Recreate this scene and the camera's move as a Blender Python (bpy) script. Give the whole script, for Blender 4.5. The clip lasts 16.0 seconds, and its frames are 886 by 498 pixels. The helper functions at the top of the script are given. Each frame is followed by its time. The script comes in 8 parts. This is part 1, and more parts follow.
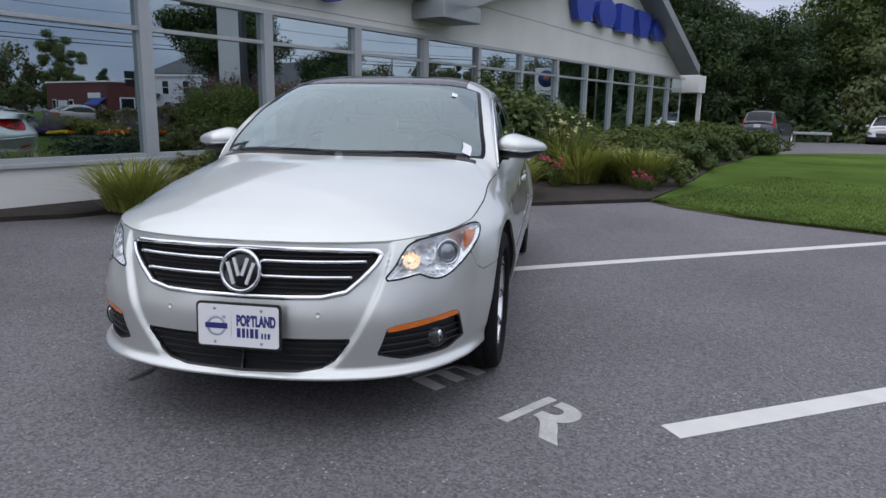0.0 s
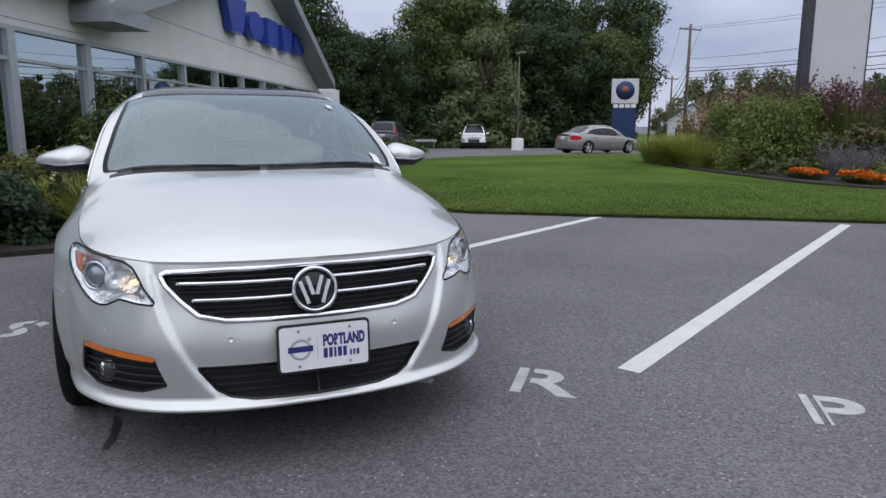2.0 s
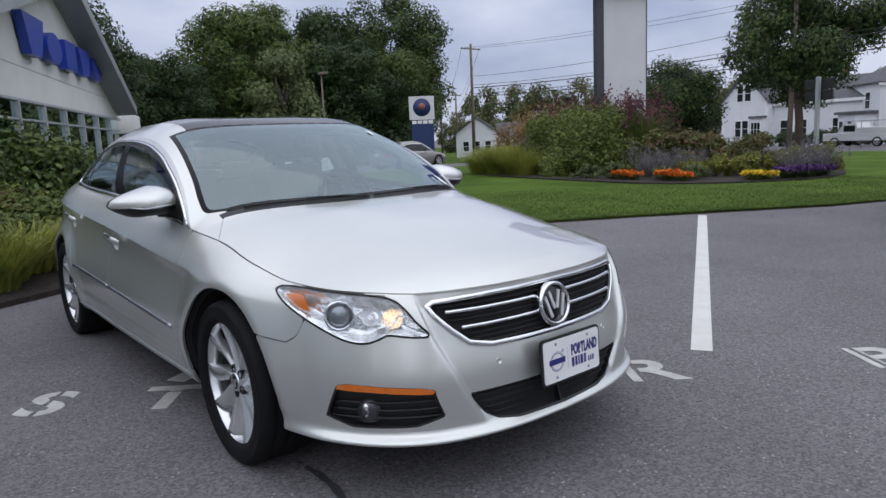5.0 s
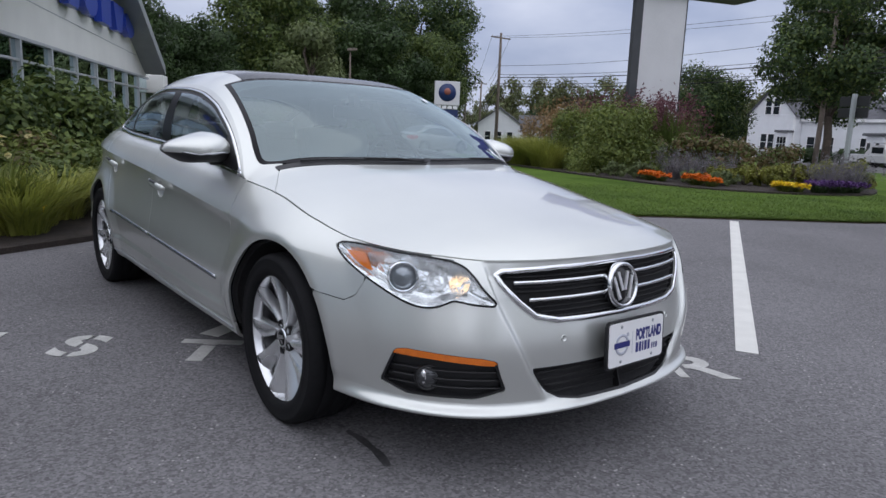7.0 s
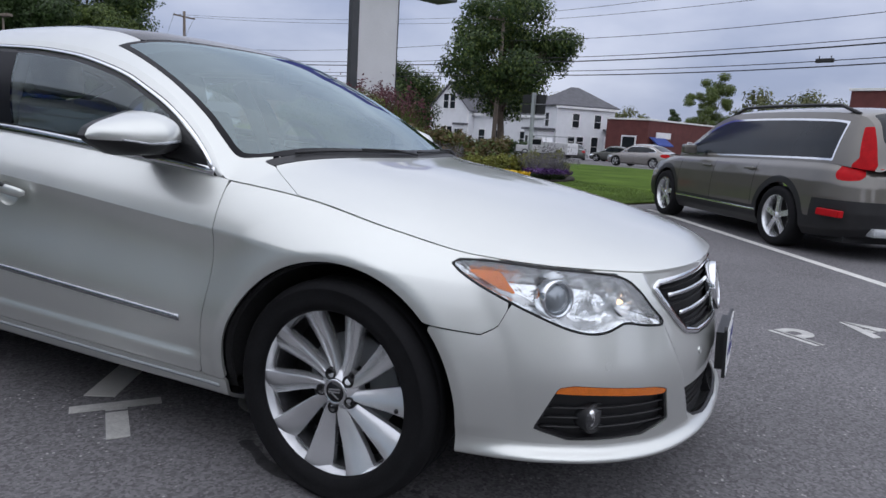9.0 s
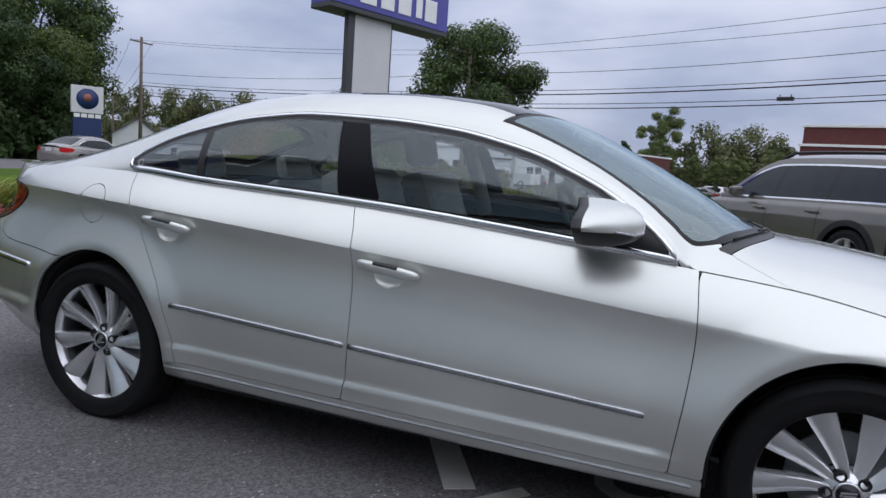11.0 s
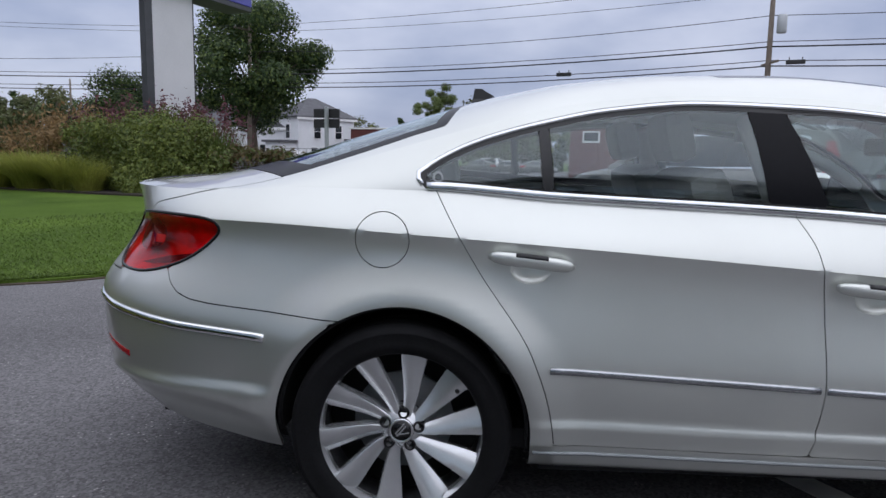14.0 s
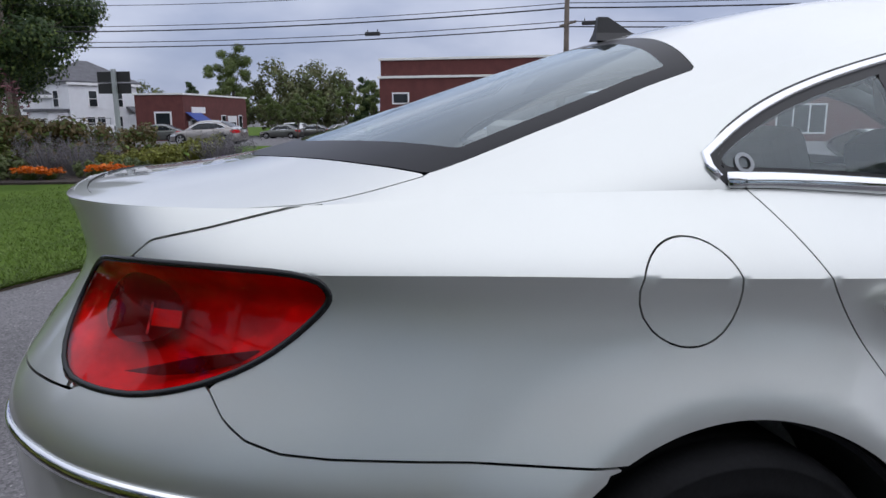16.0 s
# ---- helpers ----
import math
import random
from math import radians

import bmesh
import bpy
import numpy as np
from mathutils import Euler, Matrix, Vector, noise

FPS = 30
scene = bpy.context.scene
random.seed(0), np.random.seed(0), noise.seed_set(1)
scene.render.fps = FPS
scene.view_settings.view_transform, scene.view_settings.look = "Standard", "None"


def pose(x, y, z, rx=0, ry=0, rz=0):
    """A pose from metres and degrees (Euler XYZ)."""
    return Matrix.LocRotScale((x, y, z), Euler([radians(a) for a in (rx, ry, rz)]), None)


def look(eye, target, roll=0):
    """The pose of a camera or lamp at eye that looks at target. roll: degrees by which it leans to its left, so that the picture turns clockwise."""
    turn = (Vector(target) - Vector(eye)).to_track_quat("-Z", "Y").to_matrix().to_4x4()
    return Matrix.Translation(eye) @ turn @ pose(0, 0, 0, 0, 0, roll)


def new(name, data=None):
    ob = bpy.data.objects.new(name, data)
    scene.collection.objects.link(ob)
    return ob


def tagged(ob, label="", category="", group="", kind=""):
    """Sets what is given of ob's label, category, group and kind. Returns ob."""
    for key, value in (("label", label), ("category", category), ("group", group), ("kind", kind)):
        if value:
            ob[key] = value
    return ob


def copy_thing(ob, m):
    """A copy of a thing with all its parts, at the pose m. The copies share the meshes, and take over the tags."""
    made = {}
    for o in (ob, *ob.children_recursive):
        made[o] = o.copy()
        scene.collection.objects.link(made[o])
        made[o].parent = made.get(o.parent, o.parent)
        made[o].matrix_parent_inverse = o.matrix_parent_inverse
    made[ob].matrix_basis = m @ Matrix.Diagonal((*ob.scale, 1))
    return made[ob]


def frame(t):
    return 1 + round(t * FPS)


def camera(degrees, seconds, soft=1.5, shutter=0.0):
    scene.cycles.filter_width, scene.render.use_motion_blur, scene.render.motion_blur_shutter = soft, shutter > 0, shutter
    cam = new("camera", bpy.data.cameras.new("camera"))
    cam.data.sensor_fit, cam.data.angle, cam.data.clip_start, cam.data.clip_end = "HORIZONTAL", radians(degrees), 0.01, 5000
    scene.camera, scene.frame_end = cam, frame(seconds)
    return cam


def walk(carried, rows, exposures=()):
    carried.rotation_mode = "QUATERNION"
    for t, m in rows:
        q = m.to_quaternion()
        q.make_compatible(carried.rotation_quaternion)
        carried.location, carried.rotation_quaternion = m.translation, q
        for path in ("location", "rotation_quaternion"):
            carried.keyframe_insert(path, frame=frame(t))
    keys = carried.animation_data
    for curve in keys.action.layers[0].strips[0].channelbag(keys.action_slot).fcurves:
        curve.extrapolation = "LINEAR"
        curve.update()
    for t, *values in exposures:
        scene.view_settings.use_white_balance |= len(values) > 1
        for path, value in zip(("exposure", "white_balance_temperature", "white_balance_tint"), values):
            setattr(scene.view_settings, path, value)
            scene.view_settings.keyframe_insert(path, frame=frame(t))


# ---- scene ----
cam = camera(66.0, 16.0)
PATH = [
    (0, (3.139, 1.091, 1.201), (1.204, 0.779, 0.799), 1.0),
    (0.5, (3.159, 0.707, 1.206), (1.179, 0.669, 0.924), 4.3),
    (1, (3.195, 0.332, 1.236), (1.24, 0.67, 0.979), 2.1),
    (1.5, (3.265, -0.073, 1.253), (1.392, 0.603, 1.063), 1.0),
    (2, (3.184, -0.458, 1.174), (1.363, 0.289, 0.818), 0.1),
    (2.5, (3.023, -0.831, 1.255), (1.196, -0.063, 0.987), -1.9),
    (3, (2.977, -1.143, 1.254), (1.298, -0.093, 0.973), -2.5),
    (3.5, (2.8, -1.37, 1.194), (1.15, -0.276, 0.914), -1.2),
    (4, (2.556, -1.543, 1.195), (0.947, -0.392, 0.906), -2.2),
    (4.2, (2.539, -1.645, 1.207), (0.975, -0.442, 0.883), -3.1),
    (6.3, (2.419, -1.911, 1.227), (0.918, -0.62, 0.941), -2.0),
    (6.5, (2.404, -1.924, 1.211), (0.88, -0.662, 0.919), -0.9),
    (7, (2.32, -1.939, 1.136), (0.785, -0.705, 0.784), 2.3),
    (7.5, (1.993, -1.924, 1.12), (0.613, -0.531, 0.725), 1.0),
    (8, (1.674, -2.036, 1.12), (0.403, -0.527, 0.795), 3.4),
    (8.5, (1.392, -2.23, 1.111), (0.33, -0.563, 0.805), 4.1),
    (9, (1.036, -2.383, 1.066), (0.195, -0.6, 0.728), 3.5),
    (9.5, (0.704, -2.626, 1.066), (-0.062, -0.813, 0.712), 3.1),
    (10, (0.366, -2.878, 1.128), (-0.348, -1.033, 0.834), 2.7),
    (10.2, (0.204, -2.913, 1.125), (-0.59, -1.095, 0.866), 5.2),
    (12.3, (-1.444, -2.889, 1.182), (-1.724, -0.929, 0.901), 1.3),
    (12.5, (-1.594, -2.913, 1.159), (-1.786, -0.944, 0.866), 1.2),
    (13, (-1.921, -2.924, 1.174), (-1.954, -0.943, 0.902), -0.5),
    (13.5, (-2.247, -2.814, 1.131), (-2.328, -0.833, 0.875), 1.0),
    (14, (-2.532, -2.747, 1.133), (-2.602, -0.768, 0.854), 1.2),
    (14.5, (-2.781, -2.709, 1.155), (-2.629, -0.727, 0.938), 0.7),
    (15, (-2.978, -2.458, 1.125), (-2.869, -0.482, 0.835), -2.3),
    (15.5, (-3.144, -2.044, 1.151), (-3.011, -0.085, 0.772), -1.8),
    (16, (-3.359, -1.665, 1.136), (-2.869, 0.237, 0.757), -0.4),
]
walk(cam, [(t, look(eye, target, roll)) for t, eye, target, roll in PATH])

# ---------------------------------------------------------------- light and sky
SUN_EL, SUN_ROT = radians(40), radians(135)
world = bpy.data.worlds.new("overcast_sky")
scene.world = world
world.use_nodes = True
wn, wl = world.node_tree.nodes, world.node_tree.links
wn.clear()
w_out = wn.new("ShaderNodeOutputWorld")
w_bg = wn.new("ShaderNodeBackground")
w_sky = wn.new("ShaderNodeTexSky")
w_sky.sky_type, w_sky.sun_disc = "NISHITA", False
w_sky.sun_elevation, w_sky.sun_rotation = SUN_EL, SUN_ROT
w_geo = wn.new("ShaderNodeTexCoord")
w_map = wn.new("ShaderNodeMapping")
w_map.inputs["Scale"].default_value = (1.0, 1.0, 2.6)
w_noise = wn.new("ShaderNodeTexNoise")
w_noise.inputs["Scale"].default_value, w_noise.inputs["Detail"].default_value = 2.6, 6.0
w_noise.inputs["Roughness"].default_value = 0.5
w_ramp = wn.new("ShaderNodeValToRGB")
w_ramp.color_ramp.elements[0].position, w_ramp.color_ramp.elements[0].color = 0.36, (3.1, 3.55, 4.8, 1)
w_ramp.color_ramp.elements[1].position, w_ramp.color_ramp.elements[1].color = 0.66, (6.0, 6.3, 7.2, 1)
w_sep = wn.new("ShaderNodeSeparateXYZ")
w_up = wn.new("ShaderNodeMapRange")
w_up.inputs["From Min"].default_value, w_up.inputs["From Max"].default_value = -0.02, 0.9
w_grade = wn.new("ShaderNodeMixRGB")
w_grade.inputs["Color1"].default_value, w_grade.inputs["Color2"].default_value = (0.80, 0.82, 0.91, 1), (1.98, 1.93, 1.87, 1)
w_mul = wn.new("ShaderNodeMixRGB")
w_mul.blend_type, w_mul.inputs["Fac"].default_value = "MULTIPLY", 1.0
w_mix = wn.new("ShaderNodeMixRGB")
w_mix.inputs["Fac"].default_value = 0.93
w_bg.inputs["Strength"].default_value = 0.118
wl.new(w_geo.outputs["Generated"], w_map.inputs["Vector"])
wl.new(w_map.outputs["Vector"], w_noise.inputs["Vector"])
wl.new(w_noise.outputs["Fac"], w_ramp.inputs["Fac"])
wl.new(w_geo.outputs["Generated"], w_sep.inputs["Vector"])
wl.new(w_sep.outputs["Z"], w_up.inputs["Value"])
# the cloud layer is even overhead and broken towards the horizon
w_even = wn.new("ShaderNodeMapRange")
w_even.inputs["From Min"].default_value, w_even.inputs["From Max"].default_value = 0.18, 0.60
w_even.inputs["To Max"].default_value = 0.80
w_flat = wn.new("ShaderNodeMixRGB")
w_flat.inputs["Color2"].default_value = (4.75, 5.1, 6.15, 1)
wl.new(w_sep.outputs["Z"], w_even.inputs["Value"])
wl.new(w_even.outputs["Result"], w_flat.inputs["Fac"])
wl.new(w_ramp.outputs["Color"], w_flat.inputs["Color1"])
wl.new(w_flat.outputs["Color"], w_mul.inputs["Color1"])
wl.new(w_up.outputs["Result"], w_grade.inputs["Fac"])
wl.new(w_grade.outputs["Color"], w_mul.inputs["Color2"])
wl.new(w_sky.outputs["Color"], w_mix.inputs["Color1"])
# the cloud is brighter on the side of the hidden sun
w_dot = wn.new("ShaderNodeVectorMath")
w_dot.operation = "DOT_PRODUCT"
w_dot.inputs[1].default_value = (0.66, -0.70, 0.27)
w_side = wn.new("ShaderNodeMapRange")
w_side.inputs["From Min"].default_value, w_side.inputs["From Max"].default_value = -0.25, 1.0
w_side.inputs["To Min"].default_value, w_side.inputs["To Max"].default_value = 1.0, 1.22
w_lit = wn.new("ShaderNodeVectorMath")
w_lit.operation = "SCALE"
wl.new(w_geo.outputs["Generated"], w_dot.inputs[0])
wl.new(w_dot.outputs["Value"], w_side.inputs["Value"])
wl.new(w_mul.outputs["Color"], w_lit.inputs["Vector"])
wl.new(w_side.outputs["Result"], w_lit.inputs["Scale"])
wl.new(w_lit.outputs["Vector"], w_mix.inputs["Color2"])
wl.new(w_mix.outputs["Color"], w_bg.inputs["Color"])
wl.new(w_bg.outputs["Background"], w_out.inputs["Surface"])

sun_data = bpy.data.lights.new("sun", "SUN")
sun_data.energy, sun_data.angle, sun_data.color = 0.8, radians(176), (1.0, 0.965, 0.91)
sun = new("sun", sun_data)
sun.rotation_euler = Vector((0.55, -0.58, 0.60)).to_track_quat("Z", "Y").to_euler()

# ---------------------------------------------------------------- materials


def material(name, color, rough=0.6, metal=0.0, vary=0.12, scale=6.0, fine=60.0, bump=0.15, coat=0.0, tint=None, spec=0.5, island=0.0, objvar=0.0, depth=0.01):
    """A surface with colour variation at two scales and fine relief."""
    m = bpy.data.materials.new(name)
    m.use_nodes = True
    n, l = m.node_tree.nodes, m.node_tree.links
    p = n["Principled BSDF"]
    tc = n.new("ShaderNodeTexCoord")
    n1, n2 = n.new("ShaderNodeTexNoise"), n.new("ShaderNodeTexNoise")
    n1.inputs["Scale"].default_value, n1.inputs["Detail"].default_value = scale, 4
    n2.inputs["Scale"].default_value, n2.inputs["Detail"].default_value = fine, 3
    l.new(tc.outputs["Object"], n1.inputs["Vector"])
    l.new(tc.outputs["Object"], n2.inputs["Vector"])
    dark = tuple(c * (1 - vary) for c in color)
    light = tuple(min(1, c * (1 + vary)) for c in (tint or color))
    r1 = n.new("ShaderNodeMixRGB")
    r1.inputs["Color1"].default_value, r1.inputs["Color2"].default_value = (*dark, 1), (*light, 1)
    ramp = n.new("ShaderNodeMapRange")
    ramp.inputs["From Min"].default_value, ramp.inputs["From Max"].default_value = 0.3, 0.7
    l.new(n1.outputs["Fac"], ramp.inputs["Value"])
    l.new(ramp.outputs["Result"], r1.inputs["Fac"])
    r2 = n.new("ShaderNodeMixRGB")
    r2.blend_type = "OVERLAY"
    r2.inputs["Fac"].default_value = min(1.0, vary * 2.2)
    l.new(r1.outputs["Color"], r2.inputs["Color1"])
    g = n.new("ShaderNodeRGBToBW")
    l.new(n2.outputs["Color"], g.inputs["Color"])
    l.new(g.outputs["Val"], r2.inputs["Color2"])
    out = r2.outputs["Color"]
    if island or objvar:
        src = n.new("ShaderNodeNewGeometry").outputs["Random Per Island"] if island else n.new("ShaderNodeObjectInfo").outputs["Random"]
        k = island or objvar
        mr = n.new("ShaderNodeMapRange")
        mr.inputs["To Min"].default_value, mr.inputs["To Max"].default_value = 1 - k, 1 + k
        l.new(src, mr.inputs["Value"])
        sc = n.new("ShaderNodeVectorMath")
        sc.operation = "SCALE"
        l.new(out, sc.inputs["Vector"])
        l.new(mr.outputs["Result"], sc.inputs["Scale"])
        out = sc.outputs["Vector"]
    l.new(out, p.inputs["Base Color"])
    p.inputs["Roughness"].default_value, p.inputs["Metallic"].default_value = rough, metal
    p.inputs["Specular IOR Level"].default_value = spec
    p.inputs["Coat Weight"].default_value, p.inputs["Coat Roughness"].default_value = coat, 0.03
    if bump:
        b = n.new("ShaderNodeBump")
        b.inputs["Strength"].default_value, b.inputs["Distance"].default_value = bump, depth
        l.new(n2.outputs["Fac"], b.inputs["Height"])
        l.new(b.outputs["Normal"], p.inputs["Normal"])
    return m


def glass(name, tint=(0.5, 0.55, 0.56), gloss_floor=0.04, rough=0.0, sheen=(0.95, 0.97, 1.0)):
    """Thin glass: reflects by Fresnel, lets tinted light through."""
    m = bpy.data.materials.new(name)
    m.use_nodes = True
    n, l = m.node_tree.nodes, m.node_tree.links
    n.remove(n["Principled BSDF"])
    tr, gl, mix, fr = n.new("ShaderNodeBsdfTransparent"), n.new("ShaderNodeBsdfGlossy"), n.new("ShaderNodeMixShader"), n.new("ShaderNodeLayerWeight")
    tr.inputs["Color"].default_value = (*tint, 1)
    gl.inputs["Roughness"].default_value = rough
    gl.inputs["Color"].default_value = (*sheen, 1)
    fr.inputs["Blend"].default_value = 0.5
    pw = n.new("ShaderNodeMath")
    pw.operation = "POWER"
    pw.inputs[1].default_value = 4.2
    l.new(fr.outputs["Facing"], pw.inputs[0])
    ad = n.new("ShaderNodeMath")
    ad.operation, ad.use_clamp = "ADD", True
    ad.inputs[1].default_value = gloss_floor
    l.new(pw.outputs["Value"], ad.inputs[0])
    l.new(ad.outputs["Value"], mix.inputs["Fac"])
    l.new(tr.outputs["BSDF"], mix.inputs[1])
    l.new(gl.outputs["BSDF"], mix.inputs[2])
    l.new(mix.outputs["Shader"], n["Material Output"].inputs["Surface"])
    return m


def leaf_material(name, color, tint, island=0.25, rough=0.55, objvar=0.0):
    m = material(name, color, rough, vary=0.25, scale=0.7, fine=8, bump=0, tint=tint, spec=0.3, island=island)
    n, l = m.node_tree.nodes, m.node_tree.links
    p = n["Principled BSDF"]
    src = p.inputs["Base Color"].links[0].from_socket
    t, mix = n.new("ShaderNodeBsdfTranslucent"), n.new("ShaderNodeMixShader")
    mix.inputs["Fac"].default_value = 0.3
    l.new(src, t.inputs["Color"])
    l.new(p.outputs["BSDF"], mix.inputs[1])
    l.new(t.outputs["BSDF"], mix.inputs[2])
    l.new(mix.outputs["Shader"], n["Material Output"].inputs["Surface"])
    return m




def asphalt():
    """Worn asphalt: grey binder, pale stone grains, broad stains."""
    m = material("asphalt", (0.148, 0.143, 0.147), 0.9, vary=0.17, scale=0.55, fine=110, bump=0.5, depth=0.005, spec=0.25)
    n, l = m.node_tree.nodes, m.node_tree.links
    p = n["Principled BSDF"]
    src = p.inputs["Base Color"].links[0].from_socket
    tc = n.new("ShaderNodeTexCoord")
    vo = n.new("ShaderNodeTexVoronoi")
    vo.inputs["Scale"].default_value = 105
    l.new(tc.outputs["Object"], vo.inputs["Vector"])
    bw = n.new("ShaderNodeRGBToBW")
    l.new(vo.outputs["Color"], bw.inputs["Color"])
    grain = n.new("ShaderNodeMapRange")
    grain.inputs["From Min"].default_value, grain.inputs["From Max"].default_value = 0.15, 0.85
    grain.inputs["To Min"].default_value, grain.inputs["To Max"].default_value = 0.66, 1.34
    l.new(bw.outputs["Val"], grain.inputs["Value"])
    sc = n.new("ShaderNodeVectorMath")
    sc.operation = "SCALE"
    l.new(src, sc.inputs["Vector"])
    l.new(grain.outputs["Result"], sc.inputs["Scale"])
    v2 = n.new("ShaderNodeTexVoronoi")
    v2.inputs["Scale"].default_value = 30
    l.new(tc.outputs["Object"], v2.inputs["Vector"])
    dot = n.new("ShaderNodeMapRange")
    dot.inputs["From Min"].default_value, dot.inputs["From Max"].default_value = 0.17, 0.11
    l.new(v2.outputs["Distance"], dot.inputs["Value"])
    n3 = n.new("ShaderNodeTexNoise")
    n3.inputs["Scale"].default_value, n3.inputs["Detail"].default_value = 3.0, 2
    l.new(tc.outputs["Object"], n3.inputs["Vector"])
    gate = n.new("ShaderNodeMapRange")
    gate.inputs["From Min"].default_value, gate.inputs["From Max"].default_value = 0.44, 0.62
    l.new(n3.outputs["Fac"], gate.inputs["Value"])
    mu = n.new("ShaderNodeMath")
    mu.operation = "MULTIPLY"
    l.new(dot.outputs["Result"], mu.inputs[0])
    l.new(gate.outputs["Result"], mu.inputs[1])
    mix = n.new("ShaderNodeMixRGB")
    mix.inputs["Color2"].default_value = (0.42, 0.41, 0.39, 1)
    l.new(mu.outputs["Value"], mix.inputs["Fac"])
    l.new(sc.outputs["Vector"], mix.inputs["Color1"])
    l.new(mix.outputs["Color"], p.inputs["Base Color"])
    return m


M_ASPHALT = asphalt()
M_PAINT_LINE = material("road_paint", (0.62, 0.61, 0.57), 0.7, vary=0.07, scale=5, fine=110, bump=0.2, depth=0.003)
M_PAINT_WORN = material("worn_stencil_paint", (0.46, 0.455, 0.43), 0.75, vary=0.2, scale=9, fine=120, bump=0.25, depth=0.003)
M_GRASS = material("lawn_turf", (0.060, 0.105, 0.018), 0.95, vary=0.22, scale=0.5, fine=45, bump=0.8, tint=(0.085, 0.135, 0.024), depth=0.02, spec=0.05)
M_MULCH = material("bark_mulch", (0.035, 0.026, 0.021), 0.95, vary=0.35, scale=6, fine=70, bump=1.0, depth=0.02)
M_SOIL = material("dry_soil", (0.085, 0.068, 0.050), 0.95, vary=0.3, scale=5, fine=60, bump=0.6, depth=0.01, spec=0.1)
M_WALL = material("cream_stucco", (0.74, 0.74, 0.70), 0.8, vary=0.04, scale=1.2, fine=120, bump=0.15)
M_ALU = material("painted_aluminium", (0.46, 0.48, 0.49), 0.45, 0.3, vary=0.05, scale=3, fine=60, bump=0.03)
M_GREYTRIM = material("grey_fascia", (0.33, 0.35, 0.36), 0.5, 0.2, vary=0.06, scale=2, fine=40, bump=0.03)
M_ROOFMETAL = material("ribbed_metal_roof", (0.55, 0.57, 0.59), 0.45, 0.35, vary=0.06, scale=1, fine=30, bump=0.03)
M_BLUE = material("blue_sign_plastic", (0.018, 0.055, 0.42), 0.4, vary=0.06, scale=4, fine=40, bump=0.02, coat=0.2)
M_SIGNFACE = material("violet_sign_face", (0.065, 0.065, 0.32), 0.4, vary=0.05, scale=2, fine=30, bump=0.02)
M_WHITE = material("white_paint", (0.8, 0.8, 0.8), 0.5, vary=0.04, scale=4, fine=60, bump=0.03)
M_BLACK = material("black_plastic", (0.012, 0.012, 0.013), 0.45, vary=0.15, scale=14, fine=220, bump=0.12, depth=0.002)
M_GLOSSBLACK = material("gloss_black", (0.010, 0.010, 0.011), 0.12, vary=0.05, scale=8, fine=50, bump=0, spec=0.4)
M_FRIT = material("black_glass_edge", (0.008, 0.008, 0.010), 0.35, vary=0.1, scale=8, fine=60, bump=0, spec=0.12)
M_RUBBER = material("tyre_rubber", (0.009, 0.009, 0.010), 0.8, vary=0.2, scale=9, fine=150, bump=0.25, depth=0.003, spec=0.2)
M_CHROME = material("chrome", (0.80, 0.81, 0.82), 0.07, 1.0, vary=0.02, scale=8, fine=60, bump=0)
M_ALLOY = material("alloy_wheel", (0.76, 0.77, 0.78), 0.25, 0.72, vary=0.05, scale=12, fine=120, bump=0.03, coat=0.5)
M_SILVER = material("silver_metallic_paint", (0.665, 0.680, 0.645), 0.39, 0.76, vary=0.035, scale=2.0, fine=900, bump=0.0, coat=1.0)
M_AMBER = material("amber_lens", (0.72, 0.17, 0.012), 0.15, vary=0.1, scale=30, fine=200, bump=0.3, coat=0.8)
M_RED = material("red_lens", (0.40, 0.005, 0.010), 0.18, vary=0.12, scale=9, fine=120, bump=0.02, coat=0.5)
M_REDFAR = material("red_lamp_plastic", (0.42, 0.006, 0.010), 0.55, vary=0.15, scale=12, fine=80, bump=0, spec=0.15)
M_DARKRED = material("dark_red_lens", (0.085, 0.004, 0.008), 0.10, vary=0.15, scale=14, fine=120, bump=0.1, coat=1.0)
M_LAMPREFL = material("lamp_reflector", (0.93, 0.93, 0.92), 0.16, 0.80, vary=0.10, scale=26, fine=46, bump=0.9, depth=0.006)
# barrel darker than the rim: shade between the spokes is in its colour
M_BARREL_SHADED = material("wheel_barrel_shaded", (0.055, 0.056, 0.060), 0.5, 0.5, vary=0.2, scale=10, fine=80, bump=0.1)
M_REDINNER = material("red_lamp_reflector", (0.80, 0.020, 0.028), 0.28, 0.35, vary=0.25, scale=16, fine=40, bump=0.5, depth=0.006)
M_WINDGLASS = glass("windscreen_glass", (0.46, 0.56, 0.56), 0.22, sheen=(0.70, 0.82, 0.84))
M_REDCOVER = glass("red_cover_glass", (0.80, 0.10, 0.11), 0.035)
M_SIDEGLASS = glass("tinted_side_glass", (0.86, 0.90, 0.90), 0.095, sheen=(0.86, 0.95, 0.97))
M_LAMPGLASS = glass("lamp_cover_glass", (0.92, 0.94, 0.95), 0.02)
M_SHOPGLASS = glass("showroom_glass", (0.14, 0.17, 0.17), 0.50, sheen=(0.80, 0.94, 0.98))
M_INTERIOR = material("grey_leather", (0.27, 0.275, 0.26), 0.6, vary=0.1, scale=10, fine=160, bump=0.1)
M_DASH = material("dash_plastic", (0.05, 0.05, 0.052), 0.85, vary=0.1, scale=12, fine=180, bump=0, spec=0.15)
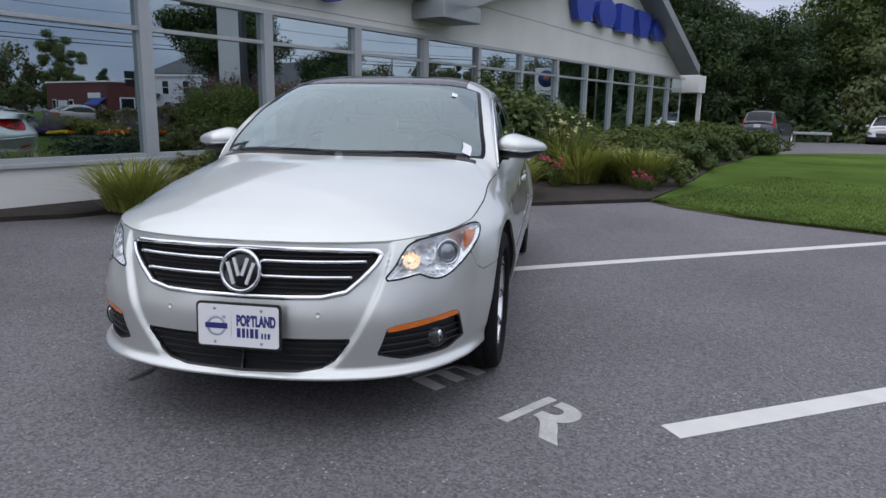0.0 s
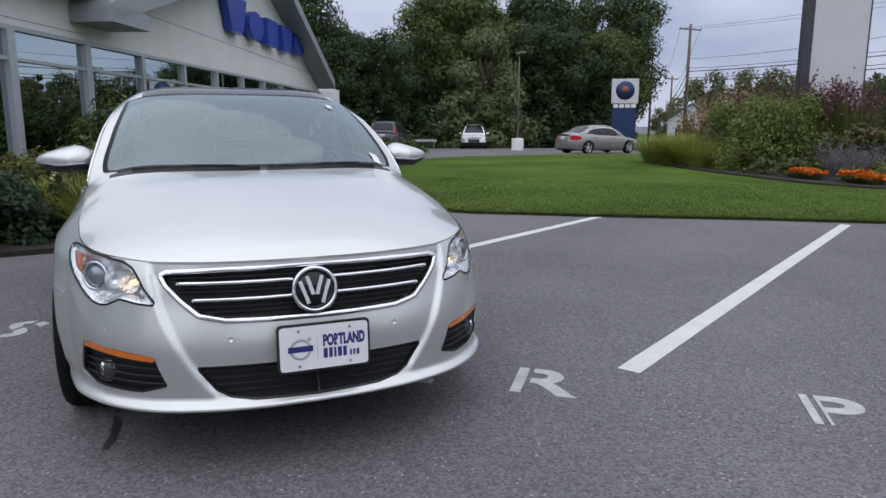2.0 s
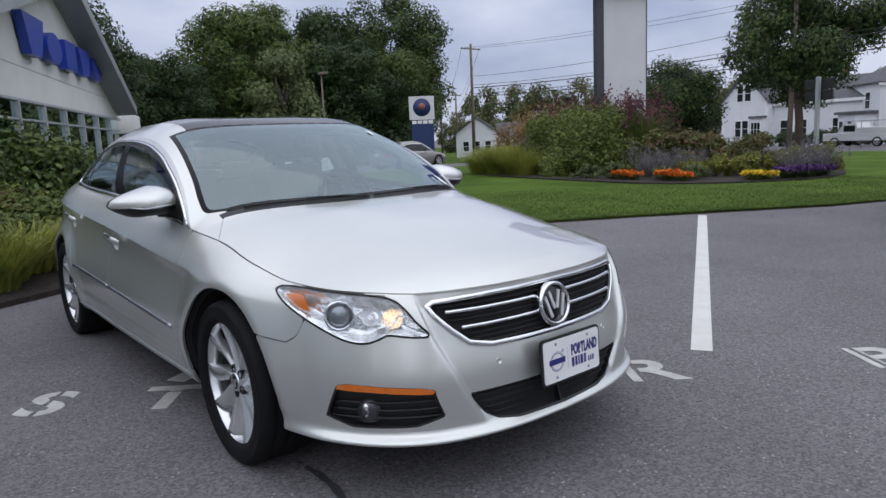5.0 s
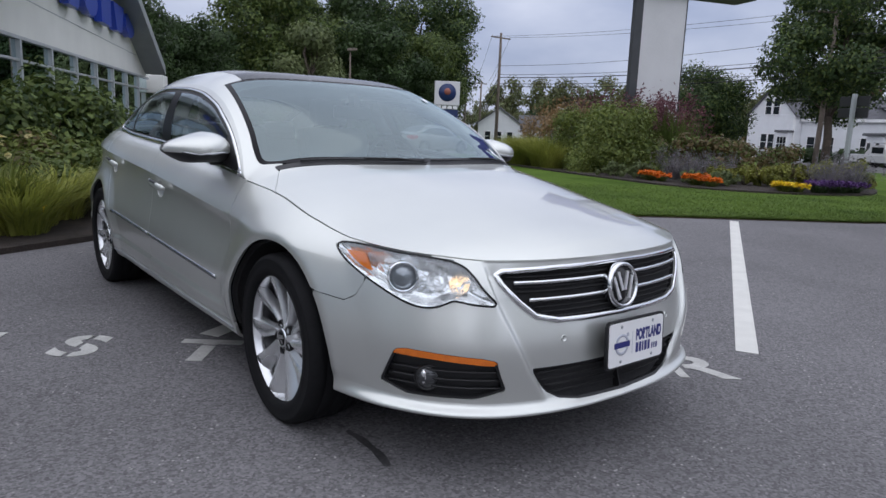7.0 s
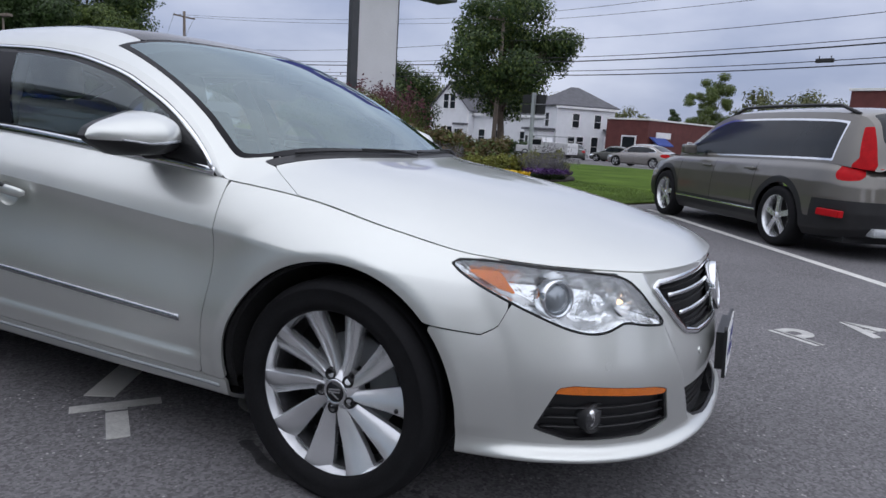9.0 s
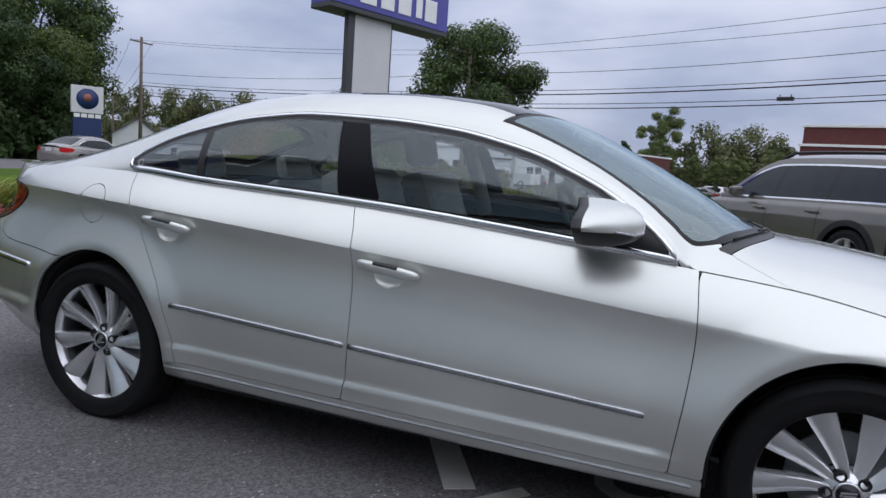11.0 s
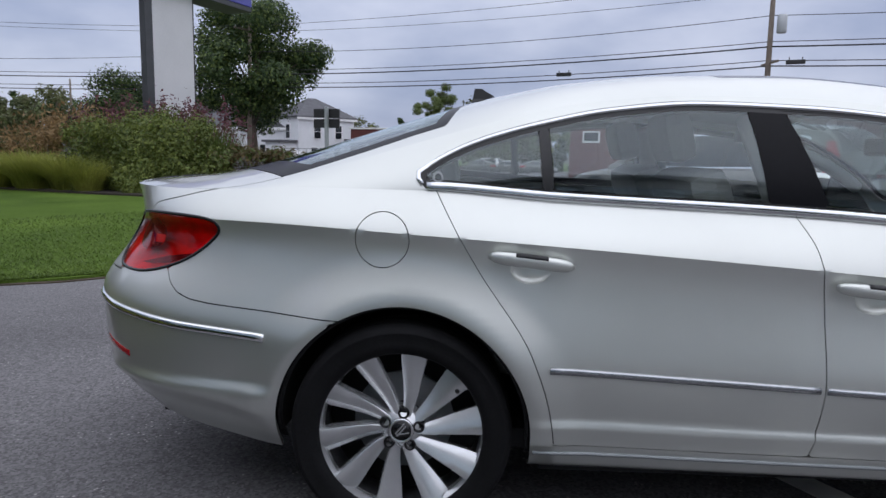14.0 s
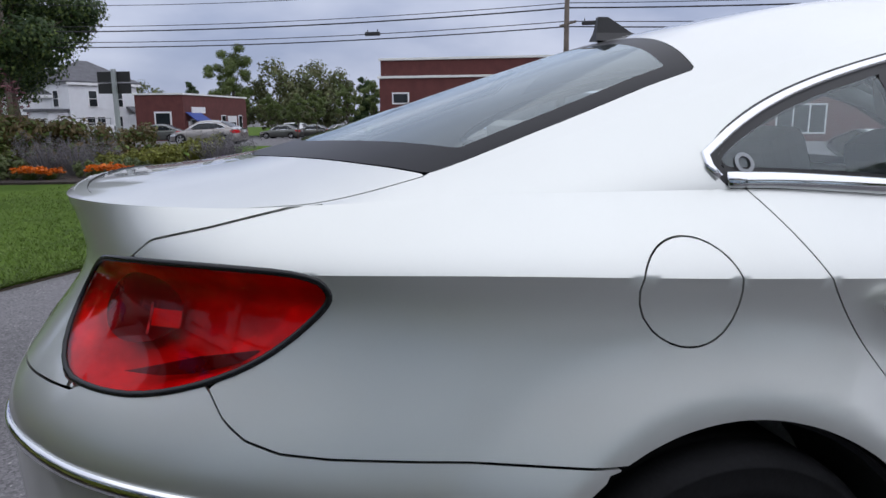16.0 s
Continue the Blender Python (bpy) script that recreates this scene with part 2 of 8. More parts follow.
M_LINER = material("wheel_liner", (0.012, 0.012, 0.013), 0.9, vary=0.2, scale=9, fine=90, bump=0.2)
M_WOOD = material("weathered_pole_wood", (0.16, 0.13, 0.105), 0.85, vary=0.2, scale=3, fine=50, bump=0.4)
M_BARK = material("tree_bark", (0.085, 0.066, 0.050), 0.9, vary=0.3, scale=4, fine=40, bump=0.7, depth=0.03)
M_BRICK = material("dark_red_brick", (0.115, 0.034, 0.030), 0.85, vary=0.15, scale=1.5, fine=25, bump=0.2)
M_CLAP = material("white_clapboard", (0.72, 0.73, 0.75), 0.7, vary=0.04, scale=1.5, fine=20, bump=0.05)
M_SHINGLE = material("grey_shingle", (0.105, 0.105, 0.115), 0.9, vary=0.15, scale=2, fine=30, bump=0.3)
M_DARKGLASS = material("dark_window", (0.02, 0.024, 0.028), 0.10, vary=0.2, scale=0.4, fine=3, bump=0, spec=0.35)
M_CABLE = material("cable_black", (0.02, 0.02, 0.022), 0.6, vary=0.05, scale=4, fine=20, bump=0)
M_LEAF_DARK = leaf_material("leaf_dark", (0.025, 0.052, 0.016), (0.048, 0.080, 0.024))
M_LEAF_MID = leaf_material("leaf_mid", (0.082, 0.124, 0.030), (0.125, 0.165, 0.044))
M_LEAF_LIGHT = leaf_material("leaf_light", (0.11, 0.145, 0.055), (0.16, 0.19, 0.08))
M_LEAF_GRASS = leaf_material("grass_blade", (0.115, 0.155, 0.030), (0.175, 0.205, 0.048))
M_LEAF_FOX = leaf_material("grass_mound", (0.215, 0.255, 0.046), (0.33, 0.335, 0.080))
M_LEAF_YEL = leaf_material("leaf_yellow_green", (0.12, 0.14, 0.025), (0.18, 0.17, 0.03))
M_LEAF_RUST = leaf_material("leaf_rust", (0.10, 0.090, 0.034), (0.145, 0.098, 0.042))
M_PLUM = leaf_material("plume_purple", (0.13, 0.050, 0.065), (0.19, 0.085, 0.09))
M_TAN = leaf_material("plume_tan", (0.25, 0.165, 0.075), (0.33, 0.22, 0.11))
M_LAV = leaf_material("lavender_haze", (0.145, 0.140, 0.145), (0.20, 0.185, 0.195))
M_FL_ORANGE = leaf_material("flower_orange", (0.62, 0.13, 0.01), (0.75, 0.22, 0.02))
M_FL_YELLOW = leaf_material("flower_yellow", (0.75, 0.50, 0.02), (0.85, 0.62, 0.04))
M_FL_PURPLE = leaf_material("flower_purple", (0.07, 0.03, 0.13), (0.12, 0.05, 0.18))
M_FL_PINK = leaf_material("flower_pink", (0.55, 0.05, 0.16), (0.65, 0.12, 0.22))
M_FL_PEACH = leaf_material("flower_pale", (0.70, 0.62, 0.30), (0.75, 0.68, 0.38))
M_LEAF_HAZE = leaf_material("leaf_olive", (0.082, 0.098, 0.040), (0.125, 0.125, 0.055))
M_JUNIPER = leaf_material("juniper_needles", (0.028, 0.056, 0.034), (0.050, 0.085, 0.048))

# ---------------------------------------------------------------- mesh helpers


def mesh_of(name, verts, faces, smooth=True):
    me = bpy.data.meshes.new(name)
    me.from_pydata([tuple(v) for v in verts], [], [tuple(f) for f in faces])
    if smooth:
        me.polygons.foreach_set("use_smooth", [True] * len(me.polygons))
    me.update()
    return me


def part(name, data, mat, parent=None, label=""):
    """Links a bmesh or mesh as one mesh object under a thing."""
    if isinstance(data, bmesh.types.BMesh):
        me = bpy.data.meshes.new(name)
        data.to_mesh(me)
        data.free()
        data = me
    if mat is not None and not data.materials:
        data.materials.append(mat)
    ob = new(name, data)
    if parent is not None:
        ob.parent = parent
    return tagged(ob, label) if label else ob


def thing(name, label, category, m=None, group="", kind=""):
    ob = new(name)
    if m is not None:
        ob.matrix_world = m
    ob.empty_display_size = 0.1
    return tagged(ob, label, category, group, kind)


def box(bm, x0, x1, y0, y1, z0, z1, bevel=0.0):
    r = bmesh.ops.create_cube(bm, size=1, matrix=Matrix.LocRotScale(((x0 + x1) / 2, (y0 + y1) / 2, (z0 + z1) / 2), None, (abs(x1 - x0), abs(y1 - y0), abs(z1 - z0))))
    if bevel:
        es = list({e for v in r["verts"] for e in v.link_edges})
        bmesh.ops.bevel(bm, geom=es, offset=bevel, segments=2, affect="EDGES", profile=0.6)
    return bm


def boxes(*rows, bevel=0.0):
    bm = bmesh.new()
    for r in rows:
        box(bm, *r, bevel=bevel)
    return bm


def tube(points, radius, sides=8, closed=False, taper=None):
    """A tube along points, as (verts, faces)."""
    p = np.array(points, float)
    n = len(p)
    rad = np.broadcast_to(np.asarray(radius, float), (n,)) if taper is None else np.linspace(radius, taper, n)
    t = np.gradient(p, axis=0) if not closed else np.roll(p, -1, 0) - np.roll(p, 1, 0)
    t /= np.linalg.norm(t, axis=1)[:, None] + 1e-12
    ref = np.array([0, 0, 1.0]) if abs(t[:, 2]).mean() < 0.8 else np.array([1.0, 0, 0])
    a = np.cross(t, ref)
    a /= np.linalg.norm(a, axis=1)[:, None] + 1e-12
    b = np.cross(t, a)
    ang = np.arange(sides) * 2 * np.pi / sides
    v = p[:, None] + rad[:, None, None] * (np.cos(ang)[None, :, None] * a[:, None] + np.sin(ang)[None, :, None] * b[:, None])
    v = v.reshape(-1, 3)
    f = []
    for i in range(n if closed else n - 1):
        j = (i + 1) % n
        for k in range(sides):
            m = (k + 1) % sides
            f.append((i * sides + k, i * sides + m, j * sides + m, j * sides + k))
    if not closed:
        f.append(tuple(range(sides))[::-1])
        f.append(tuple((n - 1) * sides + k for k in range(sides)))
    return v, f


def join_vf(items):
    vs, fs, n = [], [], 0
    for v, f in items:
        vs.append(np.asarray(v, float))
        fs += [tuple(i + n for i in g) for g in f]
        n += len(v)
    return np.concatenate(vs), fs


def lathe(profile, sides=48, axis="y"):
    """Spins (radius, height) pairs round an axis."""
    p = np.array(profile, float)
    a = np.arange(sides) * 2 * np.pi / sides
    r, h = p[:, 0][:, None], p[:, 1][:, None] + 0 * a
    c, s = r * np.cos(a), r * np.sin(a)
    v = np.stack({"y": (c, h, s), "z": (c, s, h), "x": (h, c, s)}[axis], -1).reshape(-1, 3)
    f = []
    for i in range(len(p) - 1):
        for k in range(sides):
            m = (k + 1) % sides
            f.append((i * sides + k, i * sides + m, (i + 1) * sides + m, (i + 1) * sides + k))
    return v, f


def prism(poly, z0, z1, axis="z"):
    """A flat polygon given thickness."""
    n = len(poly)
    v = [(x, y, z) for z in (z0, z1) for x, y in poly]
    if axis == "y":
        v = [(x, z, y) for x, y, z in v]
    if axis == "x":
        v = [(z, x, y) for x, y, z in v]
    f = [tuple(range(n))[::-1], tuple(range(n, 2 * n))] + [(i, (i + 1) % n, n + (i + 1) % n, n + i) for i in range(n)]
    return v, f


def fix_normals(me):
    bm = bmesh.new()
    bm.from_mesh(me)
    bmesh.ops.recalc_face_normals(bm, faces=bm.faces)
    bm.to_mesh(me)
    bm.free()
    return me


def solid(name, vf, mat, parent=None, label="", smooth=False):
    return part(name, fix_normals(mesh_of(name, *vf, smooth=smooth)), mat, parent, label)


def ground_z(x, y):
    r = math.hypot(x + 2, y - 2)
    return -0.018 * min(max(r - 18, 0), 72)

# ---------------------------------------------------------------- ground, lawn, beds


def sheet(name, poly, lift, mat, label, edge=0.02, step=None):
    """A flat area laid on the ground, following its fall, with a small upright edge."""
    bm = bmesh.new()
    vs = [bm.verts.new((x, y, 0)) for x, y in poly]
    bm.faces.new(vs)
    bmesh.ops.triangulate(bm, faces=bm.faces)
    if step:
        for _ in range(8):
            long = [e for e in bm.edges if e.calc_length() > step]
            if not long:
                break
            bmesh.ops.subdivide_edges(bm, edges=long, cuts=1)
            bmesh.ops.triangulate(bm, faces=bm.faces)
    r = bmesh.ops.extrude_face_region(bm, geom=bm.faces[:])
    up = {v for v in r["geom"] if isinstance(v, bmesh.types.BMVert)}
    for v in bm.verts:
        v.co.z = ground_z(v.co.x, v.co.y) + (lift if v in up else lift - edge)
    bmesh.ops.recalc_face_normals(bm, faces=bm.faces)
    return tagged(part(name, bm, mat), label, "ground", kind="structure")


def round_poly(pts, n=6):
    """A closed polygon smoothed by cutting its corners."""
    p = np.array(pts, float)
    for _ in range(2):
        a, b = p, np.roll(p, -1, 0)
        p = np.stack([0.75 * a + 0.25 * b, 0.25 * a + 0.75 * b], 1).reshape(-1, 2)
    return [tuple(v) for v in p]


def build_ground():
    rings = [0, 4, 8, 12, 16, 18, 22, 28, 36, 46, 58, 72, 90, 130, 200, 400, 900, 2200]
    n = 72
    v, f = [(-2, 2, 0)], []
    for r in rings[1:]:
        for k in range(n):
            a = 2 * math.pi * k / n
            x, y = -2 + r * math.cos(a), 2 + r * math.sin(a)
            v.append((x, y, ground_z(x, y)))
    for k in range(n):
        f.append((0, 1 + k, 1 + (k + 1) % n))
    for i in range(len(rings) - 2):
        for k in range(n):
            a, b = 1 + i * n, 1 + (i + 1) * n
            f.append((a + k, b + k, b + (k + 1) % n, a + (k + 1) % n))
    ob = part("ground", mesh_of("ground", v, f), M_ASPHALT)
    return tagged(ob, "grey worn asphalt of the car park and roads", "ground", kind="structure")


build_ground()
LAWN = [(-6.5, 2.45), (-5.9, 2.75), (-5.2, 3.4), (-4.3, 4.75), (-3.25, 6.5), (-2.4, 7.75), (-1.55, 9.0), (-0.9, 10.6), (-0.2, 13.0), (1.5, 18.0), (3.0, 26.0), (0.0, 33.5),
        (-7.0, 36.5), (-15.0, 38.0), (-21.0, 31.0), (-24.5, 24.0), (-24.6, 17.0), (-22.0, 10.8), (-18.5, 7.0), (-13.0, 4.6), (-8.5, 3.1)]
LAWN_MID = (sum(p[0] for p in LAWN) / len(LAWN), sum(p[1] for p in LAWN) / len(LAWN))
sheet("lawn_edge", [(LAWN_MID[0] + (x - LAWN_MID[0]) * 1.005, LAWN_MID[1] + (y - LAWN_MID[1]) * 1.005) for x, y in LAWN], 0.010, M_SOIL, "bare brown soil strip along the lawn edge", 0.03, 2.0)
sheet("lawn", LAWN, 0.03, M_GRASS, "mown green lawn beside the car park", 0.035, 2.0)
ISLAND = round_poly([(-15.5, 14.2), (-12, 12.75), (-8.5, 11.85), (-5.7, 11.4), (-3.9, 12.9), (-3.3, 14.9), (-5.0, 18.5), (-8.5, 21.5), (-13.5, 22.0), (-17.0, 18.0)])
sheet("island_bed", ISLAND, 0.07, M_MULCH, "dark bark mulch of the planted island", 0.05, 2.0)
WALL_ANG = math.degrees(math.atan2(-0.425, 0.905))
B_AT = pose(-3.4, -4.87, 0, 0, 0, WALL_ANG)      # local x runs back along the wall, y out of it


def on_wall(s, out, z=0.0):
    return B_AT @ Vector((-s, out, z))


bed = [(-2.2, -4.9), (-2.9, -4.42), (-3.25, -3.95), (-3.6, -3.75), (-3.75, -2.6), (-3.95, -1.45), (-4.35, -0.65), (-5.65, 0.85), (-6.5, 2.4), (-8.4, 3.15), (-13.0, 4.65), (-18.4, 7.0), (-25, 10.0), (-27.5, 9.5)]
back = [tuple(on_wall(s, 0.03))[:2] for s in (28, 20, 12, 6, 2, -1.4)]
sheet("wall_bed", bed + back, 0.05, M_MULCH, "dark bark mulch bed along the showroom wall", 0.06, 1.5)
sheet("field", [(-90, 60), (-40, 110), (-10, 100), (60, 105), (120, 60), (160, 160), (-40, 220), (-200, 120)], 0.02, M_GRASS, "grassy land behind the houses", 0.05, 15)
sheet("woodland_floor", [(-32, -6), (-33, 8), (-46, 14), (-47, 30), (-46, 44), (-70, 70), (-140, 60), (-140, -40), (-60, -40)], 0.02, M_GRASS, "rough grass under the trees", 0.05, 12)
sheet("verge", [(-34, 25.5), (-33, 31), (-36, 36), (-44, 44), (-44, 33), (-40, 27)], 0.03, M_GRASS, "grass verge round the roadside sign", 0.04, 5)

# painted lines and letters
STALL = Vector((-0.490, 0.872, 0))


def paint_line(x, y, length, width=0.115, skew=0.0):
    d, n = STALL, Vector((STALL.y, -STALL.x, 0))
    a = Vector((x, y, 0))
    p = [a, a + n * width, a + n * width + d * length, a + d * (length + 0.03)]
    return solid("painted_line", prism([(v.x, v.y) for v in p], 0.001, 0.004), M_PAINT_LINE)


for i, (x, y, L) in enumerate([(0.552, 1.55, 6.38), (-1.2, -0.745, 6.3), (2.28, 3.85, 6.2), (4.0, 6.15, 6.1)]):
    tagged(paint_line(x, y, L), "white painted stall line on the asphalt, worn", "road marking", "stall lines")


def letter(ch, x, y, ang, size=0.435):
    cu = bpy.data.curves.new("letter", "FONT")
    cu.body, cu.size, cu.extrude, cu.align_x, cu.offset = ch, size, 0.0015, "CENTER", 0.011
    tmp = new("letter_tmp", cu)
    me = bpy.data.meshes.new_from_object(tmp)
    bpy.data.objects.remove(tmp)
    # stencil bridges
    bm = bmesh.new()
    bm.from_mesh(me)
    co, no = {"R": ((-.055, 0, 0), (1, 0, 0)), "P": ((-.050, 0, 0), (1, 0, 0)), "T": ((0, .223, 0), (0, 1, 0)), "E": ((-.045, 0, 0), (1, 0, 0))}.get(ch, ((0, 0, 0), (1, 0, 0)))
    co, no = Vector(co), Vector(no)
    for d in (-.011, .011):
        bmesh.ops.bisect_plane(bm, geom=bm.verts[:] + bm.edges[:] + bm.faces[:], plane_co=co + no * d, plane_no=no)
    bmesh.ops.delete(bm, geom=[f for f in bm.faces if abs((f.calc_center_median() - co).dot(no)) < .0109], context="FACES")
    bm.to_mesh(me)
    bm.free()
    ob = part("painted_letter", me, M_PAINT_WORN)
    ob.matrix_world = pose(x, y, 0.0025, 0, 0, ang) @ Matrix.Diagonal((1.14, 1, 1, 1))
    return tagged(ob, f"white stencilled letter {ch} on the asphalt", "road marking", "painted letters")


for k, ch in enumerate("CUSTOMER PA"):
    if ch != " ":
        letter(ch, -1.31 + 0.374 * (k - 2) + 0.125, -1.29 + 0.482 * (k - 2) - 0.10, 52.2)


M_STAIN = material("oil_wet", (0.045, 0.044, 0.046), 0.6, vary=0.35, scale=20, fine=90, bump=0.1)


def stain(pts, width, name="oil_stain"):
    """A thin dark wet streak."""
    v, f = [], []
    p = np.array(pts)
    t = np.linspace(0, len(p) - 1, 8 * len(p))
    pts = [(float(np.interp(k, range(len(p)), p[:, 0]) + .012 * noise.noise((k, 3, 7))), float(np.interp(k, range(len(p)), p[:, 1]) + .012 * noise.noise((k, 9, 2)))) for k in t]
    for i, (x, y) in enumerate(pts):
        a = Vector(pts[min(i + 1, len(pts) - 1)]) - Vector(pts[max(i - 1, 0)])
        nrm = Vector((-a.y, a.x)).normalized()
        w = width * (0.75 + 0.5 * noise.noise((x * 9, y * 9, 1))) * (0.25 if i in (0, len(pts) - 1) else 1)
        v += [(x + nrm.x * w, y + nrm.y * w, 0.003), (x - nrm.x * w, y - nrm.y * w, 0.003)]
        if i:
            f.append((2 * i - 2, 2 * i - 1, 2 * i + 1, 2 * i))
    return tagged(part(name, mesh_of(name, v, f), M_STAIN), "dark oily wet streak on the asphalt", "stain", kind="structure")




# ---------------------------------------------------------------- showroom


def build_showroom():
    T = B_AT
    S0, S1 = -9.0, 26.0
    wall = thing("wall_showroom", "cream showroom wall with a ribbon of windows", "wall", T, kind="structure")
    part("knee_wall", boxes((-S1, -S0, -0.25, 0.0, -0.4, 0.47)), M_WALL, wall)
    part("window_sill", boxes((-S1, -S0, -0.26, 0.05, 0.47, 0.525), bevel=0.01), M_ALU, wall)
    part("upper_wall", boxes((-7.9, -S0, -0.25, 0.0, 2.60, 3.21)), M_WALL, wall)
    # gable over the far part
    apex, far, zl, zr, ztop, deep = 17.35, 25.3, 2.86, 2.70, 5.83, 0.33
    poly = [(-7.9, 2.60), (-7.9, zl + .13), (-apex, ztop + .02), (-far + .1, zr + .05), (-26.0, 2.62), (-26.0, 2.60)]
    solid("gable_wall", prism(poly, -0.25, 0.004, "y"), M_WALL, wall)
    solid("gable_joint", prism([(-9.6, 3.40), (-9.6, 3.415), (-23.6, 3.265), (-23.6, 3.25)], 0.0, 0.012, "y"), M_GREYTRIM, wall)
    part("wall_joint", boxes((-7.85, -S0, 0.0, 0.008, 2.700, 2.712)), M_GREYTRIM, wall)
    part("end_wall", boxes((-26.25, -26.0, -15.0, -0.26, -0.4, 2.6)), M_WALL, wall)
    part("back_wall", boxes((-26.0, -S0, -15.0, -14.8, -0.4, 3.2)), M_WALL, wall)
    part("side_wall", boxes((-S0 - 0.25, -S0, -14.8, -0.26, -0.4, 3.2)), M_WALL, wall)
    part("eave_return", boxes((-27.4, -26.3, -0.5, 0.5, 2.05, 2.75), bevel=0.02), M_WALL, wall, "white porch fascia")
    part("porch_post", boxes((-27.3, -27.15, 0.25, 0.4, -0.4, 2.05)), M_WALL, wall)
    head = part("window_head", boxes((-S1, -S0, -0.2, 0.02, 2.535, 2.60)), M_ALU, wall)
    # windows, one per bay
    k = 0
    s = -8.15
    while s < 25.4:
        w = tagged(new(f"window_{k + 1}"), "grey aluminium showroom window with reflecting glass", "window", "showroom windows", "structure")
        w.matrix_world = T @ Matrix.Translation((-s, 0, 0))
        wide = s < 8
        mw = 0.085 if wide else 0.055
        bay = 2.0 if s < 24 else 1.9
        part("mullion", boxes((-mw, mw, -0.14, 0.035, 0.525, 2.535), bevel=0.008), M_ALU, w)
        part("transom", boxes((-bay + mw, -mw, -0.10, 0.012, 2.10, 2.15)), M_ALU, w)
        part("bottom_rail", boxes((-bay + mw, -mw, -0.10, 0.012, 0.527, 0.58)), M_ALU, w)
        for z0, z1, nm in ((0.58, 2.10, "pane"), (2.15, 2.533, "pane")):
            part(nm, boxes((-bay + mw, -mw, -0.06, -0.052, z0, z1)), M_SHOPGLASS, w)
        s += bay
        k += 1
    inside = part("floor_showroom", boxes((-S1 + 0.02, -S0 - 0.3, -14.7, -0.27, 0.02, 0.06)), M_INTERIOR)
    inside.matrix_world = T
    tagged(inside, "grey showroom floor behind the glass", "floor", kind="structure")
    # near-black plastic colour stands in for an unlit ceiling
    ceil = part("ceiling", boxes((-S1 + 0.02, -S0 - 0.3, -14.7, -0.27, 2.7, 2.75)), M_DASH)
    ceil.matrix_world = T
    tagged(ceil, "near-black showroom ceiling, its dimness put into the colour", "ceiling", kind="structure")
    # roofs
    roof = thing("roof_showroom", "light grey ribbed metal roof with grey fascia", "roof", T, kind="structure")
    part("fascia", boxes((-8.3, -S0 + 0.3, -0.5, 0.42, 3.21, 3.48), bevel=0.01), M_GREYTRIM, roof)
    part("flat_roof", boxes((-8.3, -S0 + 0.3, -15.2, -0.5, 3.21, 3.42)), M_ROOFMETAL, roof)
    out = 0.75

    def slope(xa, za, xb, zb, name):
        v = [(xa, out, za), (xb, out, zb), (xb, -15.4, zb), (xa, -15.4, za)]
        v += [(x, y, z + deep) for x, y, z in v]
        f = [(3, 2, 1, 0), (4, 5, 6, 7), (0, 1, 5, 4), (1, 2, 6, 5), (2, 3, 7, 6), (3, 0, 4, 7)]
        return solid(name, (v, f), M_GREYTRIM, roof)
    slope(-7.45, zl, -apex, ztop, "gable_slope")
    slope(-far, zr, -apex, ztop, "gable_slope")
    for xa, za, xb, zb in ((-7.45, zl + deep + .01, -apex, ztop + deep + .01), (-far, zr + deep + .01, -apex, ztop + deep + .01)):
        dx, dz = xb - xa, zb - za
        for i in range(33):
            y0 = out - 0.12 - i * 0.48
            v = []
            for t in (0, 1):
                x, z = xa + dx * t, za + dz * t
                v += [(x, y0, z), (x, y0 - 0.46, z), (x, y0 - 0.46, z + 0.012), (x, y0 - 0.05, z + 0.012), (x, y0 - 0.05, z + 0.05), (x, y0, z + 0.05)]
            f = [(j, (j + 1) % 6, 6 + (j + 1) % 6, 6 + j) for j in range(6)] + [tuple(range(6))[::-1], tuple(range(6, 12))]
            solid("roof_panel", (v, f), M_ROOFMETAL, roof)
    part("eave_box", boxes((-8.7, -7.4, 0.0, out, 2.86, 3.15), bevel=0.01), M_GREYTRIM, roof)
    # blue sign shapes on the walls, plain forms
    for base, z0, z1, s0, s1 in (("gable", 3.62, 4.5, 14.1, 22.3), ("wing", 2.84, 3.17, 2.35, 5.35)):
        sign = thing("wall_sign", "raised blue plastic sign shapes on the showroom wall", "sign", T)
        n = 5
        w = (s1 - s0) / n
        for i in range(n):
            c, hw = s0 + (i + .5) * w, w * (.50 if i == 0 else .43)
            lo, hi = z0 + .04 * (z1 - z0), z1 + (.10 if i == 0 else -.06) * (z1 - z0)
            if i in (0, 3):
                poly = [(-c + hw, hi), (-c + .50 * hw, lo), (-c - .50 * hw, lo), (-c - hw, hi)]
            elif i == 2:
                poly = [(-c + hw * .8, lo), (-c + hw * .8, hi), (-c - hw * .8, hi), (-c - hw * .8, lo)]
            else:
                poly = [(-c + hw * .95 * math.cos(k * math.pi / 10), (lo + hi) / 2 + (hi - lo) / 2 * math.sin(k * math.pi / 10)) for k in range(20)]
            solid("sign_shape", prism(poly, 0.05, 0.26, "y"), M_BLUE, sign)
        part("sign_rail", boxes((-s1 + .5, -s0 - .7, 0.004, 0.03, z0 + 0.1, z0 + 0.14)), M_BLUE, sign)


build_showroom()

